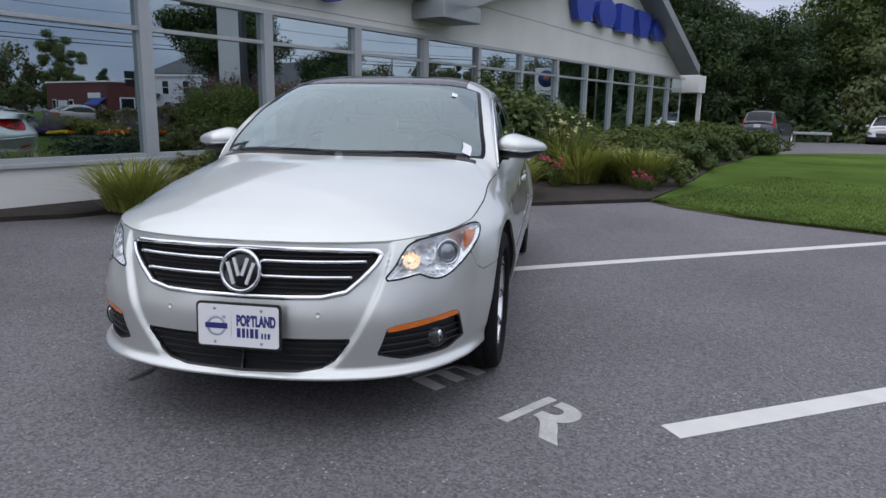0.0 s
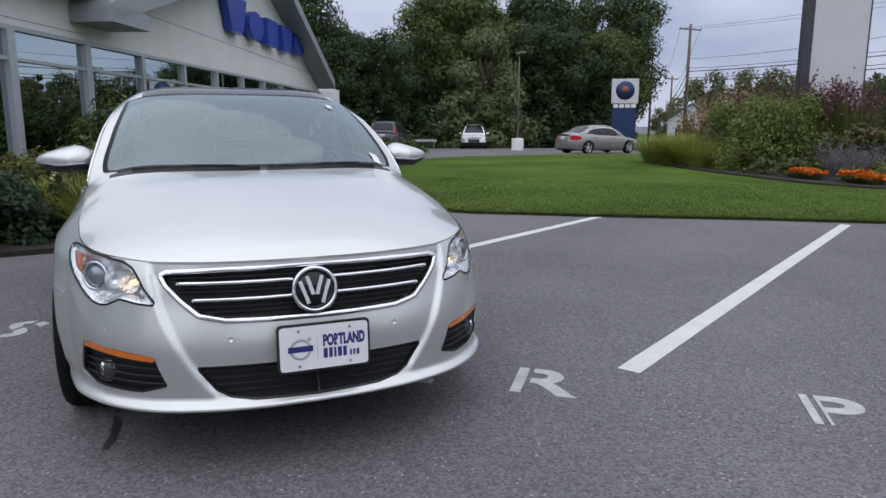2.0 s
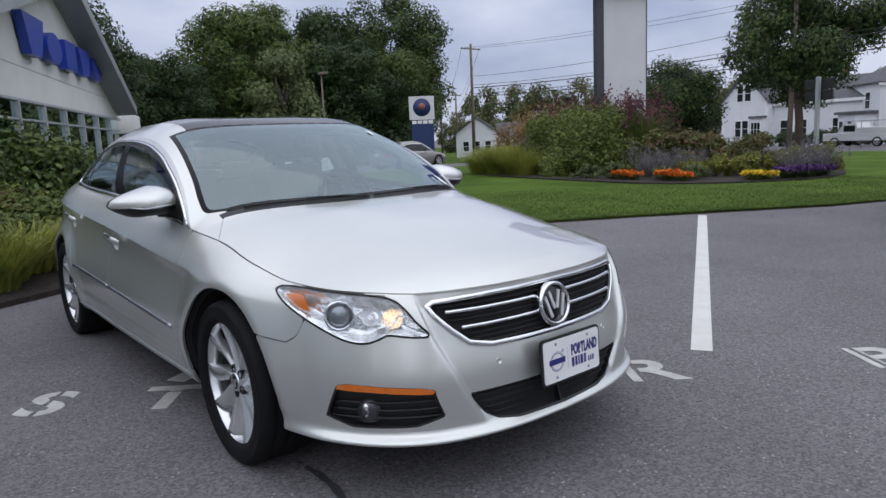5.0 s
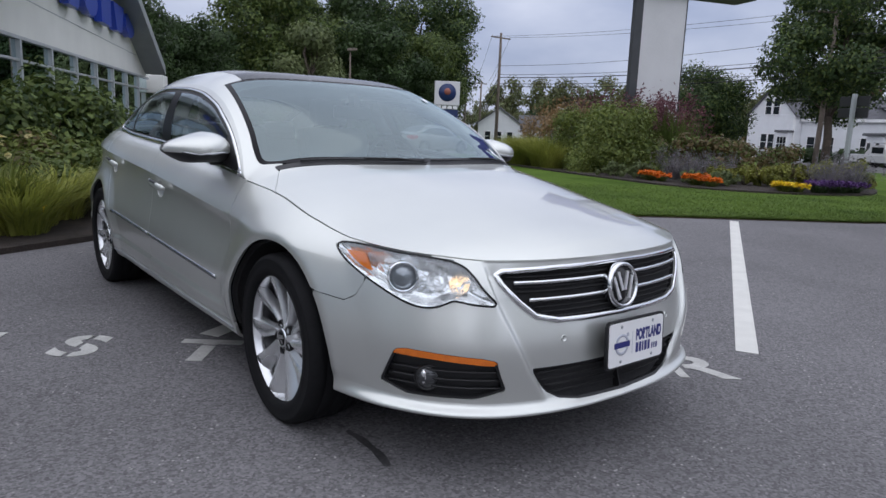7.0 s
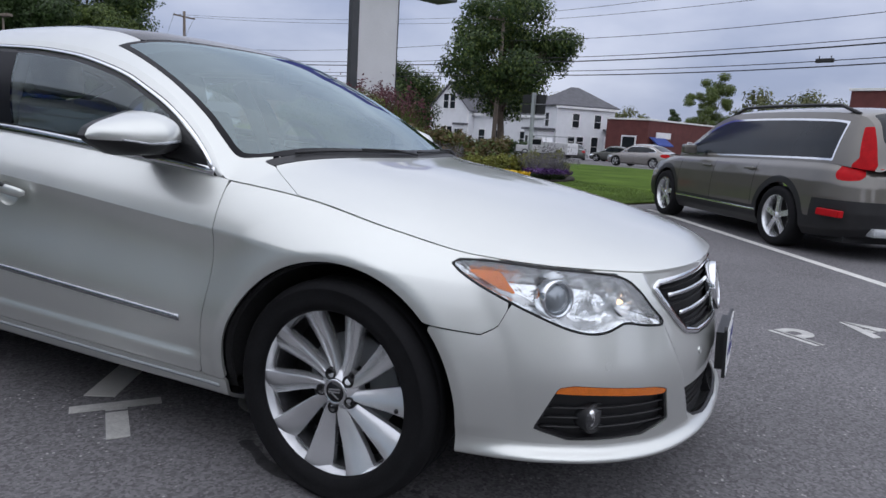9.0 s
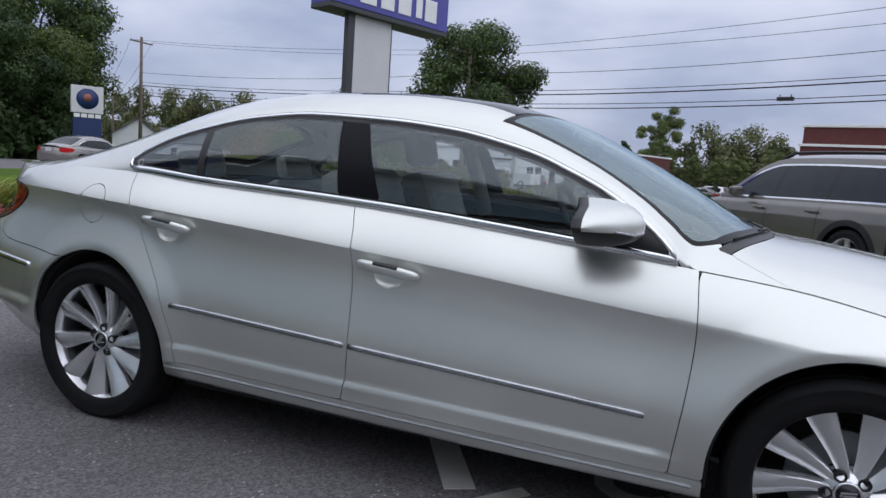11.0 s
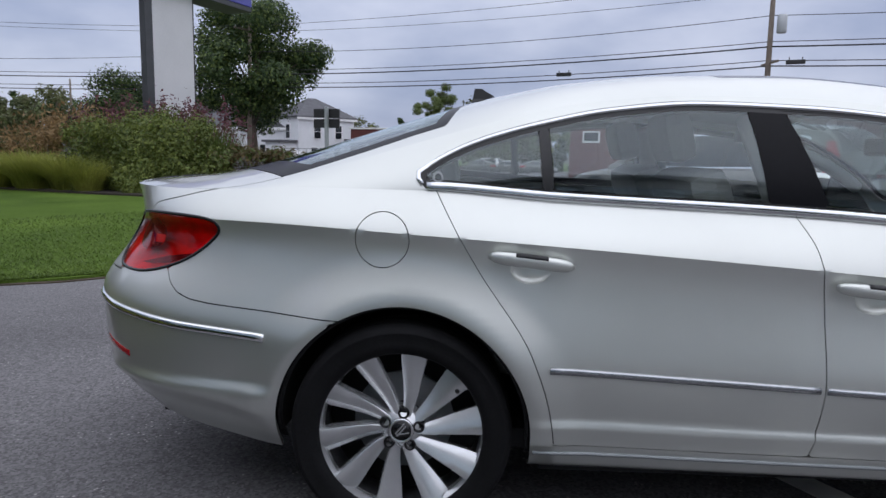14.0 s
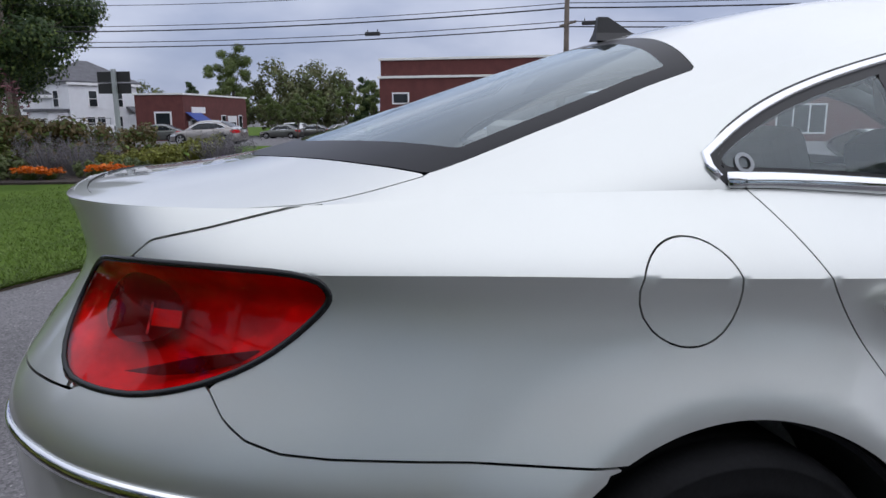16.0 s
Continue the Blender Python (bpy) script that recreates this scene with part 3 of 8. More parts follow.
# ---------------------------------------------------------------- the silver car: surface forms
def spline(pts, flat=False):
    """A smooth monotone curve through (a, b) pairs."""
    p = np.array(sorted(pts), float)
    xs, ys = p[:, 0], p[:, 1]
    h = np.diff(xs)
    d = np.diff(ys) / h
    m = np.zeros(len(xs))
    if len(xs) > 2:
        ok = d[:-1] * d[1:] > 0
        w1, w2 = 2 * h[1:] + h[:-1], h[1:] + 2 * h[:-1]
        with np.errstate(all="ignore"):
            hm = (w1 + w2) / (w1 / d[:-1] + w2 / d[1:])
        m[1:-1] = np.where(ok, hm, 0)
    m[0], m[-1] = d[0], d[-1]

    def f(x):
        x = np.clip(np.asarray(x, float), xs[0], xs[-1])
        k = np.clip(np.searchsorted(xs, x) - 1, 0, len(h) - 1)
        t = (x - xs[k]) / h[k]
        return ((1 + 2 * t) * (1 - t) ** 2 * ys[k] + t * (1 - t) ** 2 * h[k] * m[k]
                + t * t * (3 - 2 * t) * ys[k + 1] + t * t * (t - 1) * h[k] * m[k + 1])
    return f

def line(pts):
    p = np.array(sorted(pts), float)
    return lambda v: np.interp(v, p[:, 0], p[:, 1])

# plan outline of the widest line, nose centre to tail centre
PLAN = [(.950, 0), (.940, .20), (.905, .38), (.838, .54), (.735, .66), (.585, .755), (.38, .826), (.15, .872), (-.15, .894),
        (-.6, .899), (-1.3, .901), (-2.0, .902), (-2.6, .897), (-2.95, .868), (-3.25, .815), (-3.5, .738), (-3.68, .615), (-3.79, .46), (-3.84, .24), (-3.855, 0)]
_p = np.array(PLAN)
_q = np.r_[0, np.cumsum(np.hypot(*np.diff(_p, axis=0).T))]
QMAX = _q[-1]
def catmull(q, vals, xq):
    m = np.gradient(vals, q)
    k = np.clip(np.searchsorted(q, xq) - 1, 0, len(q) - 2)
    h = q[k + 1] - q[k]
    t = (xq - q[k]) / h
    return ((1 + 2 * t) * (1 - t) ** 2 * vals[k] + t * (1 - t) ** 2 * h * m[k] + t * t * (3 - 2 * t) * vals[k + 1] + t * t * (t - 1) * h * m[k + 1])
def plan(q):
    q = np.asarray(q, float)
    x, y = catmull(_q, _p[:, 0], q), catmull(_q, _p[:, 1], q)
    e = 1e-3
    a, b = np.clip(q - e, 0, QMAX), np.clip(q + e, 0, QMAX)
    tx, ty = catmull(_q, _p[:, 0], b) - catmull(_q, _p[:, 0], a), catmull(_q, _p[:, 1], b) - catmull(_q, _p[:, 1], a)
    n = np.hypot(tx, ty)
    return x, y, -ty / n, tx / n     # point and inward normal
_qq = np.linspace(0, QMAX, 2000)
_xx = plan(_qq)[0]
def q_of_x(x):
    return np.interp(-np.asarray(x, float), -_xx, _qq)

# levels: height and inset against the plan's x (of the outline)
LEV = [
    ([(.95, .200), (.6, .202), (.38, .205), (-.4, .20), (-2.3, .215), (-3.0, .225), (-3.5, .27), (-3.855, .29)],
     [(.95, .10), (.6, .09), (.38, .10), (-.4, .10), (-2.3, .10), (-3.0, .08), (-3.5, .10), (-3.855, .150)]),
    ([(.95, .242), (.6, .246), (.38, .240), (-.4, .24), (-2.3, .26), (-3.0, .30), (-3.5, .36), (-3.855, .38)],
     [(.95, -.014), (.6, -.022), (.38, .002), (-.4, .035), (-2.3, .035), (-3.0, .035), (-3.5, .035), (-3.855, .05)]),
    ([(.95, .278), (.6, .282), (.38, .288), (-.4, .30), (-2.3, .325), (-3.0, .40), (-3.5, .46), (-3.855, .47)],
     [(.95, .012), (.6, .005), (.38, .010), (-.4, .030), (-2.3, .030), (-3.0, .015), (-3.5, .006), (-3.855, .01)]),
    ([(.95, .44), (.6, .44), (.38, .45), (-.4, .47), (-2.3, .54), (-3.0, .585), (-3.5, .63), (-3.855, .66)],
     [(.95, .0), (.6, -.008), (.38, -.008), (-.4, .004), (-2.3, .0), (-3.0, .0), (-3.5, .0), (-3.855, .0)]),
    ([(.95, .60), (.6, .63), (.38, .68), (-.1, .715), (-.61, .755), (-1.24, .81), (-1.93, .86), (-2.62, .90), (-3.21, .92), (-3.5, .92), (-3.855, .92)],
     [(.95, .035), (.6, .026), (.38, .024), (-.1, .022), (-.61, .026), (-1.24, .028), (-1.93, .03), (-2.62, .045), (-3.21, .072), (-3.5, .10), (-3.855, .150)]),
    ([(.95, .728), (.838, .728), (.735, .735), (.585, .742), (.38, .755), (.15, .795), (-.194, .859), (-.473, .887), (-.86, .92), (-1.58, .972), (-2.28, 1.0), (-2.66, 1.022), (-3.0, 1.022), (-3.3, 1.010), (-3.5, 1.004), (-3.7, 1.006), (-3.855, 1.010)],
     [(.95, .075), (.838, .08), (.735, .075), (.585, .068), (.38, .075), (.15, .10), (-.194, .117), (-.473, .108), (-.86, .115), (-1.58, .128), (-2.28, .144), (-2.66, .155), (-3.0, .162), (-3.3, .160), (-3.5, .160), (-3.7, .140), (-3.855, .116)]),
]
LZ = [spline(a) for a, b in LEV]
LI = [spline(b) for a, b in LEV]

def side(q, v):
    """Point of the lower body: q along the plan from the nose, v 0 to 5 over the levels. The +y half."""
    q, v = np.broadcast_arrays(np.asarray(q, float), np.asarray(v, float))
    x, y, nx, ny = plan(q)
    Z = np.array([f(x) for f in LZ]); I = np.array([f(x) for f in LI])
    # smooth over levels 0..4, straight with a slight crown 4..5
    k = np.clip(np.floor(v).astype(int), 0, 4)
    t = v - k
    def pick(A, j): return np.take_along_axis(A, np.clip(j, 0, 5)[None], 0)[0]
    def slope(A, j):
        d1, d0 = pick(A, j + 1) - pick(A, j), pick(A, j) - pick(A, j - 1)
        same = d1 * d0 > 0
        with np.errstate(all="ignore"):
            s = np.where(same, 2 * d1 * d0 / (d1 + d0), 0)
        s = np.where(j <= 0, d1, s)
        return s
    z0, z1, i0, i1 = pick(Z, k), pick(Z, k + 1), pick(I, k), pick(I, k + 1)
    def herm(a, b, ma, mb, t): return ((1 + 2 * t) * (1 - t) ** 2 * a + t * (1 - t) ** 2 * ma + t * t * (3 - 2 * t) * b + t * t * (t - 1) * mb)
    zm0, im0 = slope(Z, k), slope(I, k)
    zm1, im1 = slope(Z, k + 1), slope(I, k + 1)
    last = k == 4
    # below the crease: end steeper, so the crease stays sharp; above: gently crowned
    # the crease fades out over the front wing
    fade = np.clip((-.10 - x) / .45, 0, 1)
    run = .55 * (I[5] - I[4]) * (z1 - z0) / np.maximum(Z[5] - Z[4], .02)
    foot = fade * (i1 - i0) * 0.15 + (1 - fade) * run
    z = np.where(last, z0 + (z1 - z0) * t, herm(z0, z1, zm0, np.where(k == 3, (z1 - z0), zm1), t))
    i = np.where(last, i0 + (i1 - i0) * (.55 * t + .45 * t * t), herm(i0, i1, im0, np.where(k == 3, foot, im1), t))
    # a shallow scoop under the shoulder crease
    i = i + np.where(k == 3, .085 * t * t * (1 - t), 0) * np.clip((.45 - x) / .5, 0, 1) * np.clip((x + 3.86) / .35, .25, 1)
    X, Y = x + nx * i, y + ny * i
    # flared lips round the wheel arches
    for cx in (0.0, -2.711):
        r = np.hypot(X - cx, z - .33)
        rise = np.clip((.520 - r) / .120, 0, 1)
        lip = np.where(r < .392, np.clip((r - .362) / .030, 0, 1) * .3 + .7, 1.0)
        Y = Y + .023 * rise ** 1.2 * lip * np.clip((Y - .5) * 4, 0, 1) * np.clip((z - .22) / .1, 0, 1)
    # upward ledges low on the doors and on the rear bumper
    for edge, x0, x1, out in ((.366 - .020 * (X + 1.4), -2.36, -.42, .015), (.440 + .03 * (X + 3.0), -9.0, -3.05, .020)):
        span = .019 if x1 > -1 else .045
        k = np.clip((edge + span / 2 - z) / span, 0, 1)
        m = np.clip((X - x0) / .10, 0, 1) * np.clip((x1 - X) / .10, 0, 1)
        d = out * k * k * (3 - 2 * k) * m * np.clip((z - LZ[1](x)) / .05, 0, 1)
        X, Y = X - nx * d, Y - ny * d
    return np.stack([X, np.maximum(Y, 0), z], -1)

# upper edge of hood, roof and boot: x -> y, z
_top = side(np.linspace(0, QMAX, 1500), 5.0)
_hood = _top[_top[:, 0] > -.473]
_boot = _top[_top[:, 0] < -3.3]
RAIL = [(-.54, .768, .975), (-.62, .748, 1.045), (-.80, .716, 1.155), (-1.0, .688, 1.232), (-1.25, .662, 1.286), (-1.55, .645, 1.314), (-1.85, .638, 1.318), (-2.15, .632, 1.296), (-2.4, .625, 1.245), (-2.65, .62, 1.175), (-2.9, .622, 1.10), (-3.12, .635, 1.04)]
_uy = spline([(a[0], a[1]) for a in _hood[::8]] + [(a, b) for a, b, c in RAIL] + [(a[0], a[1]) for a in _boot[::12]])
_uz = spline([(a[0], a[2]) for a in _hood[::8]] + [(a, c) for a, b, c in RAIL] + [(a[0], a[2]) for a in _boot[::12]])
FRONT, REAR = _top[:, 0].max(), _top[:, 0].min()
ZC = spline([(FRONT, .728), (.80, .775), (.6, .832), (.3, .893), (0, .938), (-.2, .962), (-.24, .975), (-.5, 1.115), (-.8, 1.265), (-1.0, 1.345), (-1.2, 1.39),
             (-1.55, 1.412), (-1.9, 1.408), (-2.2, 1.383), (-2.45, 1.338), (-2.7, 1.266), (-3.0, 1.172), (-3.2, 1.108), (-3.38, 1.058), (-3.45, 1.045), (-3.6, 1.026), (REAR, 1.014)])
CURVE = line([(FRONT, 0), (.5, .05), (.1, .16), (-.3, .17), (-.9, .17), (-1.3, .12), (-1.9, .0), (-2.4, -.10), (-3.2, -.12), (-3.4, -.02), (REAR, 0)])
POW = spline([(FRONT, 2.4), (.4, 2.6), (-.1, 3.4), (-.36, 5.0), (-.8, 4.2), (-1.2, 6.0), (-2.2, 5.0), (-2.9, 3.4), (-3.25, 3.2), (REAR, 3.0)])
def top(x, w):
    x, w = np.broadcast_arrays(np.asarray(x, float), np.asarray(w, float))
    s = CURVE(x)
    yu, zu = _uy(x), _uz(x)
    drop = ZC(x + s) - zu
    z = ZC(x + s * w * w) - drop * np.abs(w) ** POW(x)
    return np.stack([x, w * yu, z], -1)
def cabin(x, u):
    """Side glass and pillars: u 0 at the belt, 1 at the rail."""
    x, u = np.broadcast_arrays(np.asarray(x, float), np.asarray(u, float))
    p0 = np.stack([x, np.interp(-x, -_top[:, 0], _top[:, 1]), np.interp(-x, -_top[:, 0], _top[:, 2])], -1)
    p1 = np.stack([x, _uy(x), _uz(x)], -1)
    p = p0 + (p1 - p0) * u[..., None]
    p[..., 1] += .030 * 4 * u * (1 - u) * np.clip((p1[..., 2] - p0[..., 2]) / .25, 0, 1)
    return p


def clip(P, phi):
    """The part of a grid of points where phi > 0, cut cleanly along phi = 0."""
    nu, nv = phi.shape
    ins = phi > 0
    idx = -np.ones((nu, nv), int)
    idx[ins] = np.arange(ins.sum())
    verts = list(P[ins])
    faces, cuts = [], {}
    c = ins[:-1, :-1].astype(int) + ins[1:, :-1] + ins[1:, 1:] + ins[:-1, 1:]
    for i, j in zip(*np.where(c == 4)):
        faces.append((idx[i, j], idx[i + 1, j], idx[i + 1, j + 1], idx[i, j + 1]))

    def cut(a, b):
        key = (a, b) if a < b else (b, a)
        if key not in cuts:
            fa, fb = phi[a], phi[b]
            t = fa / (fa - fb)
            cuts[key] = len(verts)
            verts.append(P[a] * (1 - t) + P[b] * t)
        return cuts[key]
    for i, j in zip(*np.where((c > 0) & (c < 4))):
        ring = [(i, j), (i + 1, j), (i + 1, j + 1), (i, j + 1)]
        poly = []
        for k in range(4):
            a, b = ring[k], ring[(k + 1) % 4]
            if ins[a]:
                poly.append(idx[a])
            if ins[a] != ins[b]:
                poly.append(cut(a, b))
        if len(poly) > 2:
            faces.append(tuple(poly))
    return np.array(verts).reshape(-1, 3), faces


def mirror_vf(vf):
    v, f = vf
    return v * [1, -1, 1], [g[::-1] for g in f]


CREASE = set()


def panel(name, vf, mat, parent, thick=0.012, label="", both=False, smooth=True):
    """A body panel: a cut sheet given thickness inwards. both: joined with its mirror image."""
    if both:
        vf = join_vf([vf, mirror_vf(vf)])
    me = mesh_of(name, *vf, smooth=smooth)
    if both:
        bm = bmesh.new()
        bm.from_mesh(me)
        bmesh.ops.remove_doubles(bm, verts=[v for v in bm.verts if abs(v.co.y) < 1e-3], dist=2e-4)
        bm.to_mesh(me)
        bm.free()
    if CREASE:
        on = [(round(v.co.x, 4), round(abs(v.co.y), 4), round(v.co.z, 4)) in CREASE for v in me.vertices]
        for e in me.edges:
            if on[e.vertices[0]] and on[e.vertices[1]]:
                e.use_edge_sharp = True
    ob = part(name, me, mat, parent, label)
    if thick:
        s = ob.modifiers.new("thickness", "SOLIDIFY")
        s.thickness, s.offset = thick, -1
        e = ob.modifiers.new("crisp_edges", "EDGE_SPLIT")
        e.split_angle = radians(50)
    return ob


def poly_field(A, B, pts, smooth=0):
    """Signed distance to a closed outline in the plane of A and B: positive inside."""
    p = np.array(pts, float)
    for _ in range(smooth):
        a, b = p, np.roll(p, -1, 0)
        p = np.stack([0.75 * a + 0.25 * b, 0.25 * a + 0.75 * b], 1).reshape(-1, 2)
    best = np.full(A.shape, 1e9)
    inside = np.zeros(A.shape, bool)
    for (x0, y0), (x1, y1) in zip(p, np.roll(p, -1, 0)):
        dx, dy = x1 - x0, y1 - y0
        L = dx * dx + dy * dy + 1e-15
        t = np.clip(((A - x0) * dx + (B - y0) * dy) / L, 0, 1)
        best = np.minimum(best, np.hypot(A - x0 - t * dx, B - y0 - t * dy))
        cond = (y0 > B) != (y1 > B)
        with np.errstate(all="ignore"):
            inside ^= cond & (A < (x1 - x0) * (B - y0) / (y1 - y0 + 1e-15) + x0)
    return np.where(inside, best, -best)


def ribbon(pts, nrm, width, thick, name, mat, parent, label="", closed=False):
    """A rounded strip laid along points on a surface with the given outward normals."""
    p, n = np.array(pts, float), np.array(nrm, float)
    t = np.roll(p, -1, 0) - np.roll(p, 1, 0) if closed else np.gradient(p, axis=0)
    t /= np.linalg.norm(t, axis=1)[:, None] + 1e-12
    n /= np.linalg.norm(n, axis=1)[:, None] + 1e-12
    b = np.cross(n, t)
    prof = [(-1, -0.3), (-1, 0.35), (-0.6, 0.9), (0, 1.0), (0.6, 0.9), (1, 0.35), (1, -0.3)]
    v = np.stack([p + b * (u * width / 2) + n * (h * thick) for u, h in prof], 1).reshape(-1, 3)
    m, k = len(prof), len(p)
    f = []
    for i in range(k if closed else k - 1):
        j = (i + 1) % k
        for s in range(m):
            f.append((i * m + s, i * m + (s + 1) % m, j * m + (s + 1) % m, j * m + s))
    if not closed:
        f += [tuple(range(m)), tuple((k - 1) * m + s for s in range(m))[::-1]]
    return part(name, fix_normals(mesh_of(name, v, f)), mat, parent, label)


HEAD = [(1.178, .741), (1.128, .704), (1.015, .652), (.862, .592), (.80, .5775), (.745, .579), (.70, .597), (.68, .606), (.61, .594), (.524, .590), (.585, .640), (.612, .675), (.666, .718), (.78, .7300), (.93, .7365), (1.06, .7445)]
FOG = [(.935, .291), (.877, .415), (.858, .449), (.72, .443), (.532, .428), (.532, .402), (.487, .294)]
AMBERZ = line([(.53, .405), (.74, .421), (.862, .424)])
TAIL = [(4.800, .893), (4.830, .921), (4.99, .9285), (5.20, .926), (5.33, .915), (5.385, .84), (5.30, .752), (5.186, .742), (5.083, .745), (4.954, .777), (4.876, .815), (4.812, .868)]
GRILLE = [(0, .700), (.30, .696), (.50, .690), (.522, .682), (.50, .655), (.44, .602), (.385, .560), (.30, .543), (.15, .540), (0, .539)]
INTAKE = [(0, .384), (.40, .384), (.398, .372), (.345, .300), (.30, .275), (.22, .262), (0, .258)]
G1 = spline([(.25, -.472), (.35, -.462), (.70, -.432), (.90, -.445), (1.1, -.46)])
G2 = spline([(.25, -1.575), (.30, -1.56), (.36, -1.545), (.51, -1.533), (.69, -1.54), (.88, -1.562), (.98, -1.60), (1.1, -1.64)])
G3 = spline([(.25, -2.262), (.30, -2.27), (.40, -2.285), (.58, -2.345), (.81, -2.50), (1.03, -2.63), (1.1, -2.67)])
SILL = spline([(-2.6, .325), (-2.32, .318), (-.59, .292), (0.1, .285)])
ZFB = line([(0, 3), (.985, 3), (1.0, .645), (1.03, .585), (1.07, .563), (1.226, .58), (1.34, .588), (1.345, -1), (6, -1)])
ZRB = line([(0, -1), (4.28, -1), (4.285, .648), (4.40, .655), (4.65, .668), (4.80, .675), (4.87, .683), (4.92, .699), (4.955, .722), (4.985, .758), (5.01, .80), (5.10, .80), (5.25, .735), (QMAX, .73)])
WIN_TOP = spline([(-.497, .890), (-.52, .930), (-.575, .988), (-.65, 1.046), (-.76, 1.112), (-.86, 1.157), (-.97, 1.200), (-1.08, 1.230), (-1.27, 1.268), (-1.55, 1.294), (-1.85, 1.302), (-2.11, 1.279), (-2.3, 1.240), (-2.49, 1.185), (-2.61, 1.130), (-2.668, 1.088), (-2.692, 1.05)])
GAP = 0.0014


def build_car():
    car = thing("sedan", "silver metallic four-door sedan parked across stall lines", "car")
    q = np.unique(np.r_[np.linspace(0, 1.25, 125), np.linspace(1.25, 4.5, 235), np.linspace(4.5, QMAX, 110)])
    v = np.unique(np.r_[np.linspace(0, 2, 18), np.linspace(2, 4, 36), np.linspace(4, 5, 22)])
    Qg, Vg = np.meshgrid(q, v, indexing="ij")
    P = side(Qg, Vg)
    # the centre of the nose sits back between two ridges that run down from the lamps
    ridge = line([(.2, .30), (.30, .36), (.40, .425), (.58, .520), (.75, .60)])(P[..., 2])
    k = np.clip((ridge + .009 - Qg) / .021, 0, 1)
    P[..., 0] -= .019 * k * k * (3 - 2 * k) * np.clip((P[..., 2] - .27) / .05, 0, 1) * np.clip((.74 - P[..., 2]) / .06, 0, 1)
    P[:, -1] = side(q, 5.0)
    X, Y, Z = P[..., 0], P[..., 1], P[..., 2]
    # the shoulder crease stays sharp along the flank
    for a in P[:, int(np.argmin(np.abs(v - 4)))]:
        if -3.62 < a[0] < -.50:
            CREASE.add((round(float(a[0]), 4), round(float(abs(a[1])), 4), round(float(a[2]), 4)))

    for a in P[:, int(np.argmin(np.abs(v - 2)))]:
        if a[0] > .40:
            CREASE.add((round(float(a[0]), 4), round(float(abs(a[1])), 4), round(float(a[2]), 4)))

    def arch(r=.372):
        return np.minimum(np.hypot(X, np.maximum(Z - .33, 0)), np.hypot(X + 2.711, np.maximum(Z - .33, 0))) - r
    A = arch()
    head, fog, tail = poly_field(Qg, Z, HEAD, 1), poly_field(Qg, Z, FOG, 1), poly_field(Qg, Z, TAIL, 1)
    grille, intake = poly_field(Qg, Z, GRILLE), poly_field(Qg, Z, INTAKE)
    fuel = .077 - np.hypot(X + 2.774, Z - .884)
    cup = np.maximum(1 - np.hypot((X + 1.405) / .058, (Z - .757) / .043), 1 - np.hypot((X + 2.352) / .058, (Z - .816) / .043)) * .04
    d1, d2, d3 = X - G1(Z), X - G2(Z), X - G3(Z)
    sill = Z - SILL(X)
    fb, rb = (Z - ZFB(Qg)) * .8, (Z - ZRB(Qg)) * .8
    top_gap = (5 - Vg) * .03 - .0008
    mn = lambda *a: np.minimum.reduce(a)
    g = GAP
    bumper = mn(-fb - g, 1.34 - Qg, A, -head - .003, -fog, -grille, -intake, top_gap)
    panel("front_bumper", clip(P, bumper), M_SILVER, car, both=True, label="silver bumper with painted lip")
    rear_b = mn(-rb - g, -2.711 - X, A, -tail - .003)
    panel("rear_bumper", clip(P, rear_b), M_SILVER, car, both=True)
    seam = (Z - line([(4.72, 1.032), (5.132, .956), (5.20, .915), (5.26, .80), (5.3, .0)])(Qg)) * .7
    seam = np.where(Qg < 4.72, -1.0, seam)
    boot_face = mn(rb - g, seam - .0025, -tail - .003)
    panel("boot_face", clip(P, boot_face), M_SILVER, car, both=True)
    parts = {
        "fender": mn(fb - g, Qg - .99, d1 - g, A, -head - .003, top_gap),
        "front_door": mn(-d1 - g, d2 - g, sill - g, -cup),
        "rear_door": mn(-d2 - g, d3 - g, sill - g, A, -cup),
        "rocker_panel": mn(-sill - g, A, X + 2.36, .05 - X, np.where(X > -.2, -1.0, 1.0)),
        "quarter_panel": mn(-d3 - g, rb - g, A, -tail - .003, -fuel - .0028, -seam),
        "fuel_door": fuel,
    }
    parts["fender"] = np.minimum(parts["fender"], np.where(X < .2, sill - g, 1.0))
    for name, phi in parts.items():
        vf = clip(P, phi)
        panel(name, mirror_vf(vf), M_SILVER, car)
        if name != "fuel_door":
            panel(name, vf, M_SILVER, car)
        else:
            panel("quarter_patch", clip(P, fuel + .004), M_SILVER, car)
    # added near-black inner shell, for the shade seen through gaps, grilles and arches
    P2 = side(Qg[::3, ::2], Vg[::3, ::2])
    nrm = np.cross(np.gradient(P2, axis=0), np.gradient(P2, axis=1))
    nrm /= np.linalg.norm(nrm, axis=-1)[..., None] + 1e-9
    P2 = P2 - nrm * .034
    P2[..., 1] = np.maximum(P2[..., 1], 0)
    A2 = np.minimum(np.hypot(P2[..., 0], np.maximum(P2[..., 2] - .33, 0)), np.hypot(P2[..., 0] + 2.711, np.maximum(P2[..., 2] - .33, 0))) - .36
    head2 = poly_field(Qg[::3, ::2], P2[..., 2], HEAD)
    panel("inner_shell", clip(P2, mn(A2, -head2 - .05)), M_LINER, car, 0, both=True)
